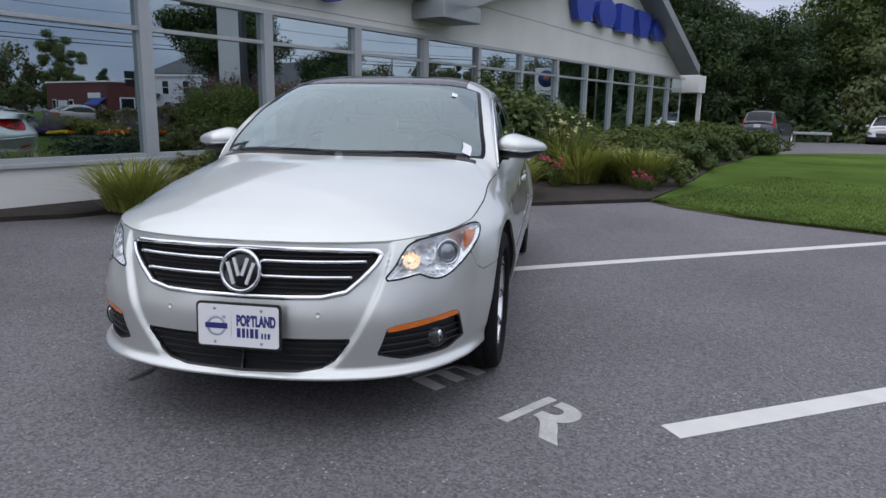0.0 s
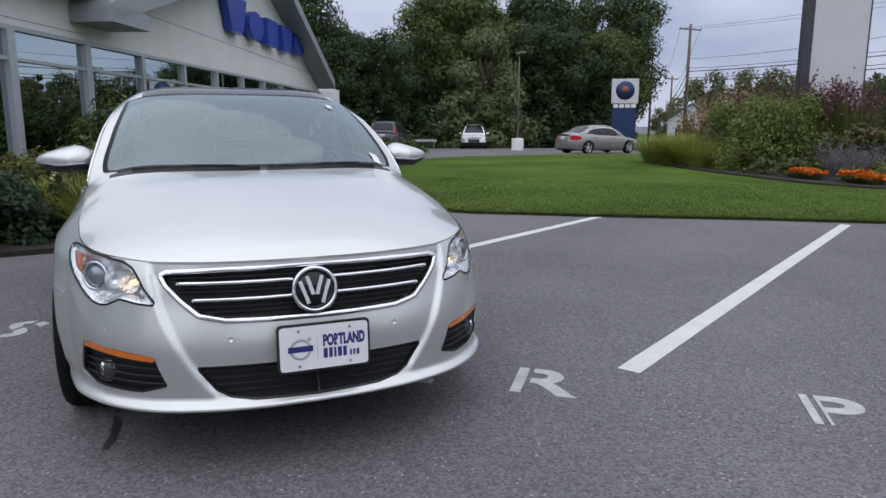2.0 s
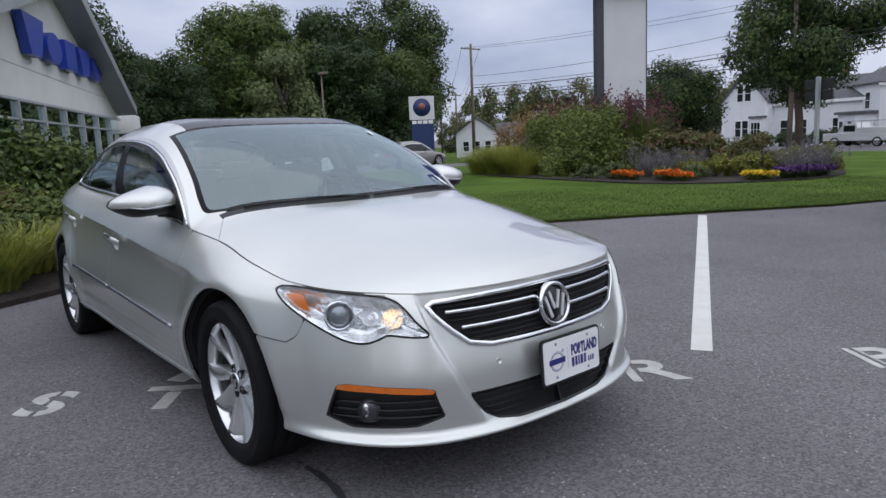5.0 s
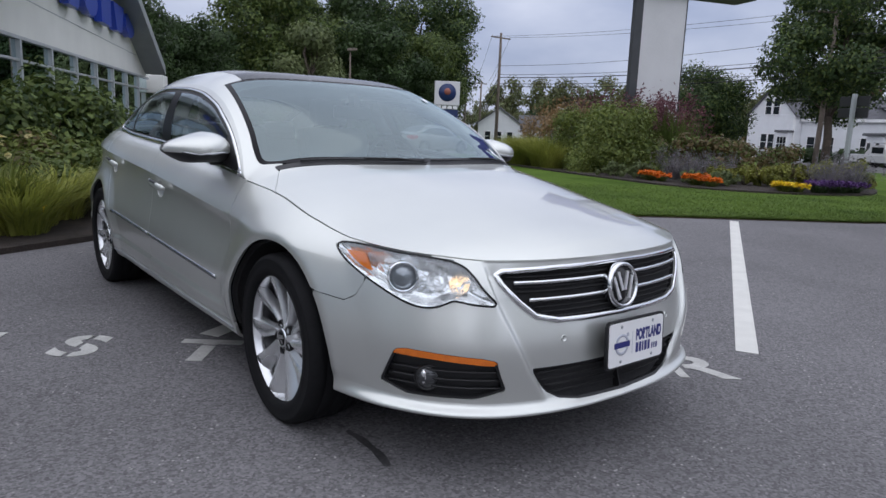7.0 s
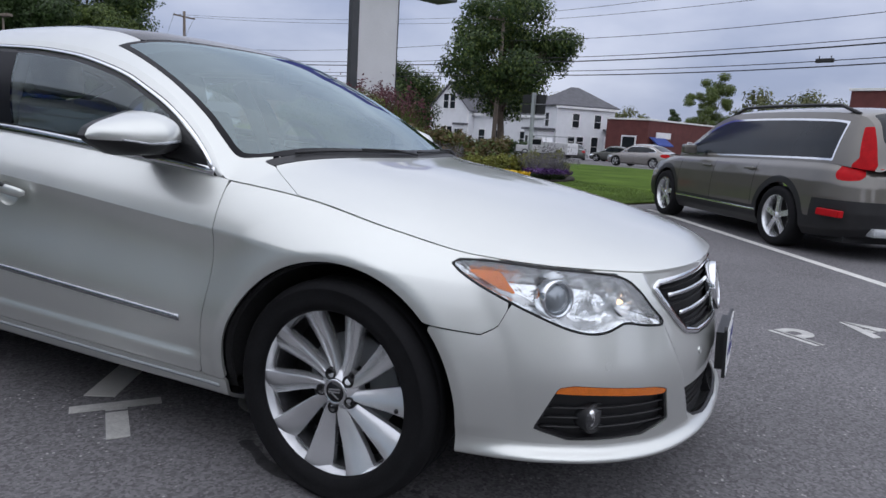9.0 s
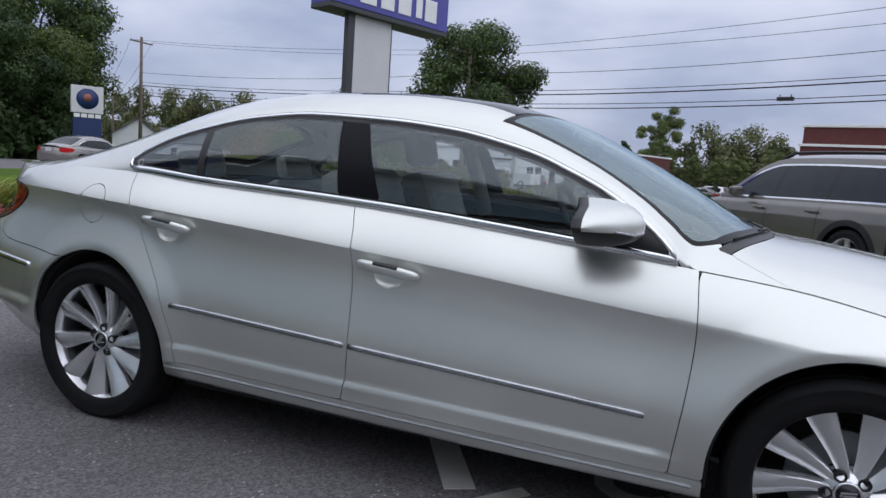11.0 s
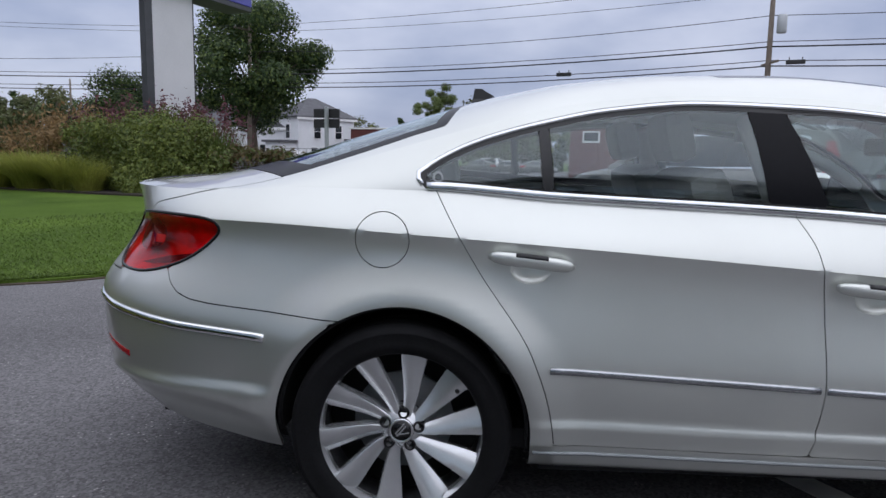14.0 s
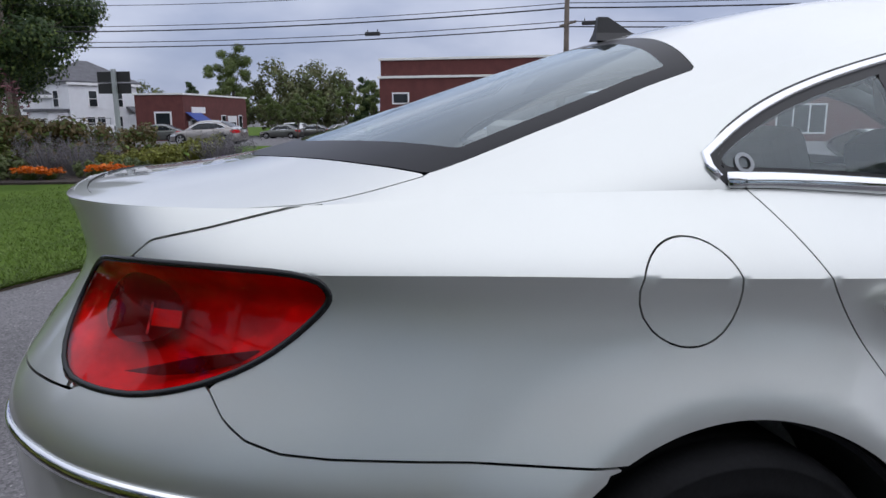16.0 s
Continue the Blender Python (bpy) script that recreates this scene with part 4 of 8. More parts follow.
    return car, P, Qg, Vg, dict(head=head, fog=fog, tail=tail, grille=grille, intake=intake, A=A)


car, LP, LQ, LV, FIELD = build_car()


def build_cabin():
    x = np.linspace(-3.28, -.475, 300)
    u = np.linspace(0, 1, 44)
    Xg, Ug = np.meshgrid(x[::-1], u, indexing="ij")
    P = cabin(Xg, Ug)
    X, Z = P[..., 0], P[..., 2]
    belt = np.interp(-X[:, 0], -_top[:, 0], _top[:, 2])[:, None]
    outer = np.minimum((WIN_TOP(X) - Z) * .8, np.minimum(X + 2.694, -.494 - X))
    outer = np.where(X < -2.6, np.minimum(outer, .094 - np.hypot((X + 2.60), (Z - 1.115) * .85) + 0 * X), outer)
    low = Z - belt
    inner = np.minimum(outer - .017, low - .026)
    bp0, bp1 = spline([(.95, -1.485), (1.3, -1.62)])(Z), spline([(.95, -1.665), (1.3, -1.725)])(Z)
    cd = spline([(1.0, -2.297), (1.28, -2.318)])(Z)
    mn = lambda *a: np.minimum.reduce(a)
    items = [("pillar", mn(-outer), M_SILVER, .012), ("window_frame", mn(outer, -inner), M_BLACK, .010),
             ("window_seal", mn(inner, .007 - inner), M_BLACK, .012),
             ("front_side_window", mn(inner - .007, X - bp0, -.72 - X), M_SIDEGLASS, 0),
             ("mirror_sail", mn(inner - .007, X + .72), M_BLACK, .012),
             ("pillar_cover", mn(inner - .007, bp0 - X - .002, X - bp1 - .002), M_FRIT, .008),
             ("rear_side_window", mn(inner - .007, bp1 - X, X - cd - .018), M_SIDEGLASS, 0),
             ("window_divider", mn(inner - .007, cd + .016 - X, X - cd + .016), M_BLACK, .012),
             ("quarter_window", mn(inner - .007, cd - .018 - X), M_SIDEGLASS, 0)]
    for name, phi, mat, th in items:
        vf = clip(P, phi)
        if len(vf[1]):
            for s in (vf, mirror_vf(vf)):
                ob = panel(name, s, mat, car, th)
                if mat is M_SIDEGLASS:
                    ob.visible_shadow = False
    return P


build_cabin()


def window_strips():
    """Rounded chrome strips under and over the side windows."""
    def at(x, z):
        b = np.interp(-x, -_top[:, 0], _top[:, 2])
        u = np.clip((z - b) / np.maximum(_uz(x) - b, 1e-3), 0, 1)
        p = cabin(x, u)
        n = np.cross(cabin(x - .004, u) - cabin(x + .004, u), cabin(x, np.minimum(u + .02, 1)) - cabin(x, np.maximum(u - .02, 0)))
        n /= np.linalg.norm(n, axis=-1)[:, None] + 1e-12
        return p, n
    xl = np.linspace(-.505, -2.655, 70)
    zl = np.interp(-xl, -_top[:, 0], _top[:, 2]) + .014
    xt = np.r_[np.linspace(-.512, -2.45, 90), np.linspace(-2.47, -2.685, 16)]
    zt = WIN_TOP(xt) - .010
    a = np.linspace(.25, 2.6, 12)
    for sg in (1, -1):
        p, n = at(xl, zl)
        ribbon(p * [1, sg, 1], n * [1, sg, 1], .027, .007, "window_chrome", M_CHROME, car, "chrome strip under the windows")
        xa, za = np.r_[xt[:-3], [-2.681, -2.680, -2.668]], np.r_[zt[:-3], [1.075, 1.055, 1.040]]
        p, n = at(xa, za)
        ribbon(p * [1, sg, 1], n * [1, sg, 1], .016, .007, "window_chrome", M_CHROME, car, "chrome strip over the windows")


window_strips()
COWL = lambda w: -.20 - .215 * w * w
WS_TOP = lambda w: -1.02 - .13 * w * w
RG_TOP = lambda w: -2.535 - .09 * w * w
RG_BOT = lambda w: -3.385 + .29 * w * w
RG_SIDE = line([(-3.3, .975), (-3.1, .965), (-2.9, .935), (-2.7, .905), (-2.5, .90)])


def build_top():
    xs = np.unique(np.r_[np.linspace(REAR, -3.15, 60), np.linspace(-3.15, -.1, 230), np.linspace(-.1, .7, 60), np.linspace(.7, FRONT, 70)])
    ws = np.sin(np.linspace(-1, 1, 113) * np.pi / 2) * .5 + np.linspace(-1, 1, 113) * .5
    Xg, Wg = np.meshgrid(xs, ws, indexing="ij")
    P = top(Xg, Wg)
    W = np.abs(Wg)
    X = P[..., 0]
    mn = lambda *a: np.minimum.reduce(a)
    yu = _uy(X)
    cowl, wst = COWL(Wg), WS_TOP(Wg)
    hood = mn(X - cowl - .004, X + .194 + (1 - W) * 1.25, (1 - W) * yu - .0014)
    ww = 1 - line([(-1.1, .054), (-.75, .047), (-.56, .048), (-.47, .058), (-.40, .072)])(X) / yu       # pillar width
    corner = .11                                         # rounded lower corners of the glass
    wind = mn(corner - np.hypot(np.maximum(corner - cowl + .038 + X, 0), np.maximum(corner - (ww - W) * yu, 0)), X - wst - .002)
    frit = mn(wind, np.maximum(.022 - wind, X - cowl + .038 + .030))
    sun = mn(wst - .006 - X, X + 1.78 - .05 * Wg ** 2, (ww - .13 - W) * yu)
    rg = mn(RG_TOP(Wg) - X, X - RG_BOT(Wg), (RG_SIDE(X) - W) * yu)
    rfrit = mn(rg, np.maximum(.045 - rg, RG_BOT(Wg) + .11 - X))
    boot = mn(RG_BOT(Wg) - .006 - X, X - (REAR - 1), (line([(-3.86, 2.0), (-3.44, 2.0), (-3.42, 1.0), (-3.12, .975), (-3.0, .96)])(X) - W) * yu)
    cowlp = mn(cowl - X, X - cowl + .036, (ww - .035 - W) * yu)
    shell = mn(-hood - .003, -wind - .002, -sun - .003, -rg - .002, -boot - .003, -cowlp - .001, -.10 - X + .0)
    panel("hood", clip(P, hood), M_SILVER, car, .014)
    panel("roof", clip(P, mn(shell)), M_SILVER, car, .012)
    o = panel("windshield", clip(P, mn(wind, -frit + .0)), M_WINDGLASS, car, 0)
    o.visible_shadow = False
    panel("windshield_edge", clip(P, frit), M_FRIT, car, .005)
    panel("sunroof", clip(P, sun), M_GLOSSBLACK, car, .006, label="dark glass roof panel")
    o = panel("rear_window", clip(P, mn(rg, -rfrit)), M_SIDEGLASS, car, 0)
    o.visible_shadow = False
    panel("rear_window_edge", clip(P, rfrit), M_FRIT, car, .005)
    panel("boot_lid", clip(P, boot), M_SILVER, car, .014)
    panel("cowl", clip(P, cowlp), M_BLACK, car, .01)
    return P


build_top()


def side_at(q, z):
    """Point and outward normal of the +y side at plan position q and height z."""
    q, z = np.broadcast_arrays(np.atleast_1d(np.asarray(q, float)), np.atleast_1d(np.asarray(z, float)))
    vv = np.linspace(0, 5, 200)
    col = side(q[:, None], vv[None])[..., 2]
    k = np.array([np.interp(b, c, vv) for b, c in zip(z, col)])
    p = side(q, k)
    e = side(np.minimum(q + .004, QMAX), k) - side(np.maximum(q - .004, 0), k)
    h = side(q, np.minimum(k + .02, 5)) - side(q, np.maximum(k - .02, 0))
    n = np.cross(e, h)
    return p, n / (np.linalg.norm(n, axis=-1)[:, None] + 1e-12)


def frame_at(p, n, up=(0, 0, 1)):
    """A pose at p whose z axis is n and whose y axis is near up."""
    n = Vector(n).normalized()
    x = Vector(up).cross(n).normalized()
    y = n.cross(x)
    return Matrix(((x.x, y.x, n.x, p[0]), (x.y, y.y, n.y, p[1]), (x.z, y.z, n.z, p[2]), (0, 0, 0, 1)))


def normal_of(P):
    n = np.cross(np.gradient(P, axis=0), np.gradient(P, axis=1))
    return n / (np.linalg.norm(n, axis=-1)[..., None] + 1e-9)


def offset_sheet(P, d):
    R = P - normal_of(P) * d
    R[..., 1] = np.maximum(R[..., 1], 0)
    return R


def build_wheel():
    w = thing("wheel_tmp", "", "")
    tyre = [(.226, -.105), (.240, -.112), (.270, -.118), (.300, -.116), (.315, -.104), (.3205, -.085), (.322, -.060), (.3195, -.0575), (.3195, -.0525), (.322, -.050), (.322, -.008), (.3195, -.0055), (.3195, .0055), (.322, .008),
            (.322, .050), (.3195, .0525), (.3195, .0575), (.322, .060), (.3205, .085), (.315, .104), (.302, .1155), (.298, .1165), (.296, .1150), (.270, .118), (.245, .113), (.243, .106), (.238, .098)]
    part("tyre", fix_normals(mesh_of("tyre", *lathe([(r * 1.012 if r > .25 else r, y) for r, y in tyre], 72))), M_RUBBER, w, "black low-profile tyre")
    rim = [(.2225, .090), (.2265, .0965), (.231, .1005), (.2365, .1015), (.2350, .105), (.229, .1045), (.2255, .101), (.2215, .094), (.214, .072), (.208, .058), (.211, .056), (.2225, .090)]
    part("rim", fix_normals(mesh_of("rim", *lathe(rim, 72))), M_ALLOY, w, "silver alloy rim")
    part("rim_barrel", fix_normals(mesh_of("rim_barrel", *lathe([(.2245, .070), (.213, .054), (.204, .0), (.212, -.06), (.226, -.1)], 60))), M_BARREL_SHADED, w)
    # added near-black disc stands in for the shade behind the spokes
    back = [(.0, -.030), (.205, -.030), (.206, -.04), (.0, -.04)]
    part("brake_dish", fix_normals(mesh_of("brake_dish", *lathe(back, 40))), M_LINER, w)
    disc = [(.06, -.012), (.150, -.012), (.152, -.018), (.152, -.024), (.06, -.024)]
    part("brake_disc", fix_normals(mesh_of("brake_disc", *lathe(disc, 48))), M_GREYTRIM, w)
    # one twisted blade, then turned
    nr, prof = 10, []
    v, f = [], []
    for i in range(nr):
        t = i / (nr - 1)
        r = .026 + (.2285 - .026) * t
        wid = .018 + .053 * t
        sweep = .20 * math.sin(t * 1.65)
        ridge = .072 + .026 * t ** 1.5 - .005 * math.sin(math.pi * t)
        fall = .010 + .024 * t
        ring = ((-.54, ridge - .013), (-.47, ridge - .0015), (-.40, ridge), (-.12, ridge - .12 * fall), (.16, ridge - .38 * fall), (.40, ridge - .72 * fall), (.58, ridge - fall), (.58, ridge - fall - .018), (-.48, ridge - .042))
        for a, y in ring:
            ang = a * wid / max(r, .05) + sweep
            v.append((r * math.sin(ang), y, r * math.cos(ang)))
        if i:
            for k in range(9):
                m = (k + 1) % 9
                f.append(((i - 1) * 9 + k, (i - 1) * 9 + m, i * 9 + m, i * 9 + k))
    f += [tuple(range(9)), tuple((nr - 1) * 9 + k for k in range(9))]
    me = fix_normals(mesh_of("spoke", v, f))
    me.set_sharp_from_angle(angle=radians(32))
    me.materials.append(M_ALLOY)
    for k in range(10):
        s = part("spoke", me, None, w)
        s.rotation_euler = (0, 2 * math.pi * k / 10 + .05, 0)
    hub = [(.0, .078), (.030, .078), (.034, .074), (.046, .068), (.060, .052), (.064, .03)]
    part("hub", fix_normals(mesh_of("hub", *lathe(hub, 48))), M_ALLOY, w)
    ring = [(.026, .079), (.030, .083), (.0345, .080), (.0345, .074)]
    part("cap_ring", fix_normals(mesh_of("cap_ring", *lathe(ring, 40))), M_CHROME, w)
    part("centre_cap", fix_normals(mesh_of("centre_cap", *lathe([(.0, .0825), (.026, .0815), (.0265, .076)], 32))), M_GLOSSBLACK, w)
    for dx in (-.0085, .0, .0085):
        b = part("cap_mark", boxes((-.0022, .0022, .0815, .0842, -.018, .018), bevel=.0006), M_CHROME, w)
        b.location, b.rotation_euler = (dx, 0, 0), (0, .35 * (1 if dx <= 0 else -1), 0)
    bolt = fix_normals(mesh_of("wheel_bolt", *lathe([(.0, .0665), (.0085, .0665), (.0105, .0735), (.0150, .0755), (.0160, .071), (.0160, .05)], 16)))
    bolt.materials.append(M_GLOSSBLACK)
    for k in range(5):
        b = part("wheel_bolt", bolt, None, w)
        a = 2 * math.pi * k / 5 + .30
        b.location = (.052 * math.sin(a), 0, .052 * math.cos(a))
    cap = part("valve", fix_normals(mesh_of("valve", *lathe([(.0, .012), (.006, .012), (.007, .0), (.007, -.01)], 10))), M_BLACK, w)
    cap.location = (-.03, .078, -.205)
    for o in w.children:
        if not o.name.startswith("tyre"):
            o.scale = (1.105, 1, 1.105)
    return w


def place_wheels():
    w = build_wheel()
    kids = list(w.children)
    for k, (x, sgn) in enumerate(((0, 1), (-2.711, 1), (0, -1), (-2.711, -1))):
        m = Matrix.Translation((x, .764 * sgn, .322)) @ Matrix.Rotation(0 if x else radians(-1.0), 4, "Z") @ (Matrix.Identity(4) if sgn > 0 else Matrix.Rotation(math.pi, 4, "Z")) @ Matrix.Rotation(.7 * k, 4, "Y")
        hubob = None
        tyre = kids[0]
        for o in kids:
            c = o.copy()
            scene.collection.objects.link(c)
            c.matrix_parent_inverse = Matrix.Identity(4)
            if hubob is None:
                c.name = "wheel"
                c.parent = car
                c.matrix_basis = m
                c["label"] = "alloy wheel with ten twisted spokes and black tyre"
                hubob = c
            else:
                c.parent = hubob
    for o in kids:
        bpy.data.objects.remove(o)
    bpy.data.objects.remove(w)
    for sgn in (1, -1):
        for x in (0, -2.711):
            v, f = [], []
            n = 28
            for i in range(n + 1):
                a = math.pi * i / n
                zz = .33 + .368 * math.sin(a)
                xx = x + .368 * math.cos(a)
                (po,), _ = side_at(q_of_x(xx), max(zz, .30))
                for yy in (.45, po[1] - .014):
                    v.append((xx, yy * sgn, zz))
                if i:
                    f.append((2 * i - 2, 2 * i - 1, 2 * i + 1, 2 * i))
            edge_y = [side_at(q_of_x(x + d), .30)[0][0][1] for d in (.368, -.368)]
            v += [(x + .368, .45 * sgn, .26), (x - .368, .45 * sgn, .26), (x + .368, (edge_y[0] - .02) * sgn, .29), (x - .368, (edge_y[1] - .02) * sgn, .29)]
            k0 = 2 * (n + 1)
            f += [(0, 1, k0 + 2, k0), (2 * n, 2 * n + 1, k0 + 3, k0 + 1)]
            f.append(tuple(range(0, 2 * n + 1, 2)) + (k0 + 1, k0))
            ob = part("wheel_liner", mesh_of("wheel_liner", v, f), M_LINER, car)


place_wheels()


def smooth_ring(pts, n=2):
    p = np.array(pts, float)
    for _ in range(n):
        a, b = p, np.roll(p, -1, 0)
        p = np.stack([0.75 * a + 0.25 * b, 0.25 * a + 0.75 * b], 1).reshape(-1, 2)
    return p


def lamp_outline(pts, sgn, width, thick, name, mat, parent):
    o = smooth_ring(pts)
    p, n = side_at(o[:, 0], o[:, 1])
    ribbon(p * [1, sgn, 1], n * [1, sgn, 1], width, thick, name, mat, parent, closed=True)


def patch(q0, q1, z0, z1, off, field=None):
    """A finely cut sheet laid over the body side."""
    Q, Zp = np.meshgrid(np.linspace(q0, q1, 40), np.linspace(z0, z1, 24), indexing="ij")
    p, n = side_at(Q.ravel(), Zp.ravel())
    P = (p - n * off).reshape(40, 24, 3)
    return clip(P, np.ones(Q.shape) if field is None else field(Q, Zp))


def build_lamps():
    H = FIELD["head"]
    mn = lambda *a: np.minimum.reduce(a)
    dz = np.clip(.003 + H * 1.35, .003, .046)
    inner = LP - normal_of(LP) * dz[..., None]
    Z = LP[..., 2]
    amb = mn(H - .019, LQ - 1.015 - (Z - .70) * .9, (Z - .672 - (LQ - 1.0) * .26) * .9)
    for m in (lambda a: a, mirror_vf):
        body = panel("headlight", m(clip(LP, H + .001)), M_LAMPGLASS, car, 0, "clear headlight with chrome reflectors")
        body.visible_shadow = False
        panel("reflector", m(clip(inner, H + .0015)), M_LAMPREFL, body, 0)
        panel("turn_lens", m(clip(offset_sheet(LP, .010), amb)), M_AMBER, body, .01, "amber side reflector")
        lamp_outline(HEAD, -1 if m is mirror_vf else 1, .007, .0015, "lamp_seal", M_GLOSSBLACK, body)
        sgn = -1 if m is mirror_vf else 1
        # projector with its ring, and two inner reflector bowls
        for q, z, r, deep, kind in ((.872, .664, .052, .020, "proj"), (.752, .668, .034, .026, "bowl"), (.668, .658, .034, .024, "bowl")):
            p, n = side_at(q, z)
            p, n = p[0], n[0]
            d = Vector((.80, .55 * sgn * (1 if q > .8 else .6), .10)).normalized()
            c = Vector((p[0], p[1] * sgn, p[2])) - Vector((n[0], n[1] * sgn, n[2])) * deep
            mt = frame_at(c, d)
            if kind == "proj":
                o = part("projector_ring", fix_normals(mesh_of("projector_ring", *lathe([(r, -.03), (r, .0), (r * .93, .006), (r * .80, .002), (r * .74, -.01)], 36, "z"))), M_CHROME, body)
                o.matrix_basis = mt
                o = part("projector_lens", fix_normals(mesh_of("projector_lens", *lathe([(r * .76, -.012), (r * .70, -.002), (r * .5, .007), (r * .25, .012), (.0005, .0135)], 32, "z"))), M_PROJ, body, "dark glass projector lens")
                o.matrix_basis = mt
            else:
                o = part("lamp_bowl", fix_normals(mesh_of("lamp_bowl", *lathe([(r, .004), (r * .96, .0), (r * .8, -.010), (r * .5, -.020), (.004, -.024)], 30, "z"))), M_LAMPREFL, body)
                o.matrix_basis = mt
                if q > .7:
                    continue
                o = part("bulb", fix_normals(mesh_of("bulb", *lathe([(.0005, .0), (.006, -.004), (.007, -.014), (.005, -.022)], 14, "z"))), M_BULB, body, "lit warm bulb")
                o.matrix_basis = mt
        # tail lamp
        T = FIELD["tail"]
        tl = panel("tail_light", m(clip(LP, T + .001)), M_REDCOVER, car, 0, "glossy red tail light")
        tl.visible_shadow = False
        bowl = np.clip(.004 + T * .9, .004, .030) + .004 * np.sin((Z - .70) * 210) * np.clip(T * 40, 0, 1)
        panel("lamp_bowl", m(clip(LP - normal_of(LP) * bowl[..., None], T + .0012)), M_REDINNER, tl, 0, "ribbed red inner reflector")
        panel("reverse_lens", m(patch(5.06, 5.27, .807, .907, .009, lambda q, z: np.minimum((1 - np.hypot((q - 5.165) / .103, (z - .857) / .048)) * .05, poly_field(q, z, TAIL, 1) - .008))), M_SMOKE, tl, 0, "smoked round inner lens")
        panel("bulb_lens", m(patch(5.062, 5.124, .834, .858, .007)), M_REDLIT, tl, 0)
        panel("bulb_edge", m(patch(5.125, 5.131, .822, .866, .0065)), M_LAMPREFL, tl, 0)
        panel("lamp_shade", m(patch(4.87, 5.17, .772, .822, .012, lambda q, z: np.minimum(.011 - np.abs(z - .790 - (5.02 - q) * .16) - np.abs(q - 5.02) * .05, poly_field(q, z, TAIL, 1) - .012))), M_DARKRED, tl, 0)
        lamp_outline(TAIL, sgn, .010, .004, "lamp_border", M_GLOSSBLACK, tl)
        # fog recess, lamp and amber strip
        F = FIELD["fog"]
        fg = panel("fog_grille", m(clip(offset_sheet(LP, .024), F + .004)), M_BLACK, car, .004, "black fog lamp grille")
        panel("fog_rim", m(clip(offset_sheet(LP, .004), mn(F + .002, .008 - F))), M_BLACK, fg, .022)
        panel("marker_light", m(clip(offset_sheet(LP, .001), mn(F - .002, Z - AMBERZ(LQ)))), M_AMBER, fg, .014, "orange side marker strip")
        for z in (.325, .352, .380):
            qs = np.linspace(.915 - (z - .29) * .35, .497 + (z - .29) * .2, 20)
            p, n = side_at(qs, np.full(20, z))
            p = p - n * .016
            ribbon(p * [1, sgn, 1], n * [1, sgn, 1], .006, .006, "fog_slat", M_BLACK, fg)
        p, n = side_at(.755, .352)
        c = Vector((p[0][0], p[0][1] * sgn, p[0][2])) - Vector((n[0][0], n[0][1] * sgn, 0)) * .018
        d = Vector((.88, .42 * sgn, .02)).normalized()
        o = part("fog_lamp", fix_normals(mesh_of("fog_lamp", *lathe([(.043, -.03), (.043, .004), (.040, .008), (.036, .004)], 32, "z"))), M_BLACK, fg, "round fog lamp")
        o.matrix_basis = frame_at(c, d)
        o = part("fog_lens", fix_normals(mesh_of("fog_lens", *lathe([(.036, .003), (.028, .009), (.015, .013), (.0005, .014)], 28, "z"))), M_FOGDARK, fg)
        o.matrix_basis = frame_at(c, d)
        o = part("fog_reflector", fix_normals(mesh_of("fog_reflector", *lathe([(.026, -.002), (.025, .003), (.016, .006), (.0005, .007)], 24, "z"))), M_LAMPREFL, fg, "bright curved reflector")
        o.matrix_basis = frame_at(c, d) @ Matrix.Translation((.017 * sgn, .002, .005)) @ Matrix.Rotation(.35 * sgn, 4, "Y") @ Matrix.Diagonal((.52, 1, 1, 1))
        # parking sensors and washer lids as small round buttons
        for q, z in ((.735, .497), (.285, .475)):
            p, n = side_at(q, z)
            c = Vector((p[0][0] - (.016 if q < .4 else 0), p[0][1] * sgn, p[0][2]))
            o = part("parking_sensor", fix_normals(mesh_of("parking_sensor", *lathe([(.010, -.004), (.010, .0003), (.0094, .0005), (.0090, -.0004), (.0005, -.0002)], 20, "z"))), M_SILVER, car)
            o.matrix_basis = frame_at(c, Vector((n[0][0], n[0][1] * sgn, n[0][2])))


M_PROJ = material("projector_glass", (0.30, 0.32, 0.34), 0.05, 0.6, vary=0.2, scale=10, fine=60, bump=0, coat=1.0)
# darker than chrome: a dark reflection is put into the strip's colour
M_DOORTRIM = material("chrome_trim_dark_reflection", (0.42, 0.43, 0.45), 0.22, 1.0, vary=0.05, scale=20, fine=150, bump=0.05)
M_FOGDARK = material("fog_lamp_glass", (0.05, 0.052, 0.055), 0.08, 0.5, vary=0.3, scale=60, fine=120, bump=0.5, coat=1.0)
M_FOGLENS = material("fog_lens_glass", (0.42, 0.44, 0.46), 0.06, 0.6, vary=0.2, scale=60, fine=200, bump=0.2, coat=1.0)
M_SMOKE = material("smoked_lens", (0.16, 0.035, 0.05), 0.08, 0.2, vary=0.2, scale=14, fine=100, bump=0, coat=1.0)
M_REDLIT = material("bright_red_lens", (0.85, 0.06, 0.06), 0.1, vary=0.1, scale=20, fine=100, bump=0, coat=1.0)
M_BULB = bpy.data.materials.new("warm_bulb")
M_BULB.use_nodes = True
M_BULB.node_tree.nodes["Principled BSDF"].inputs["Emission Color"].default_value = (1.0, 0.62, 0.28, 1)
M_BULB.node_tree.nodes["Principled BSDF"].inputs["Emission Strength"].default_value = 1.3
build_lamps()


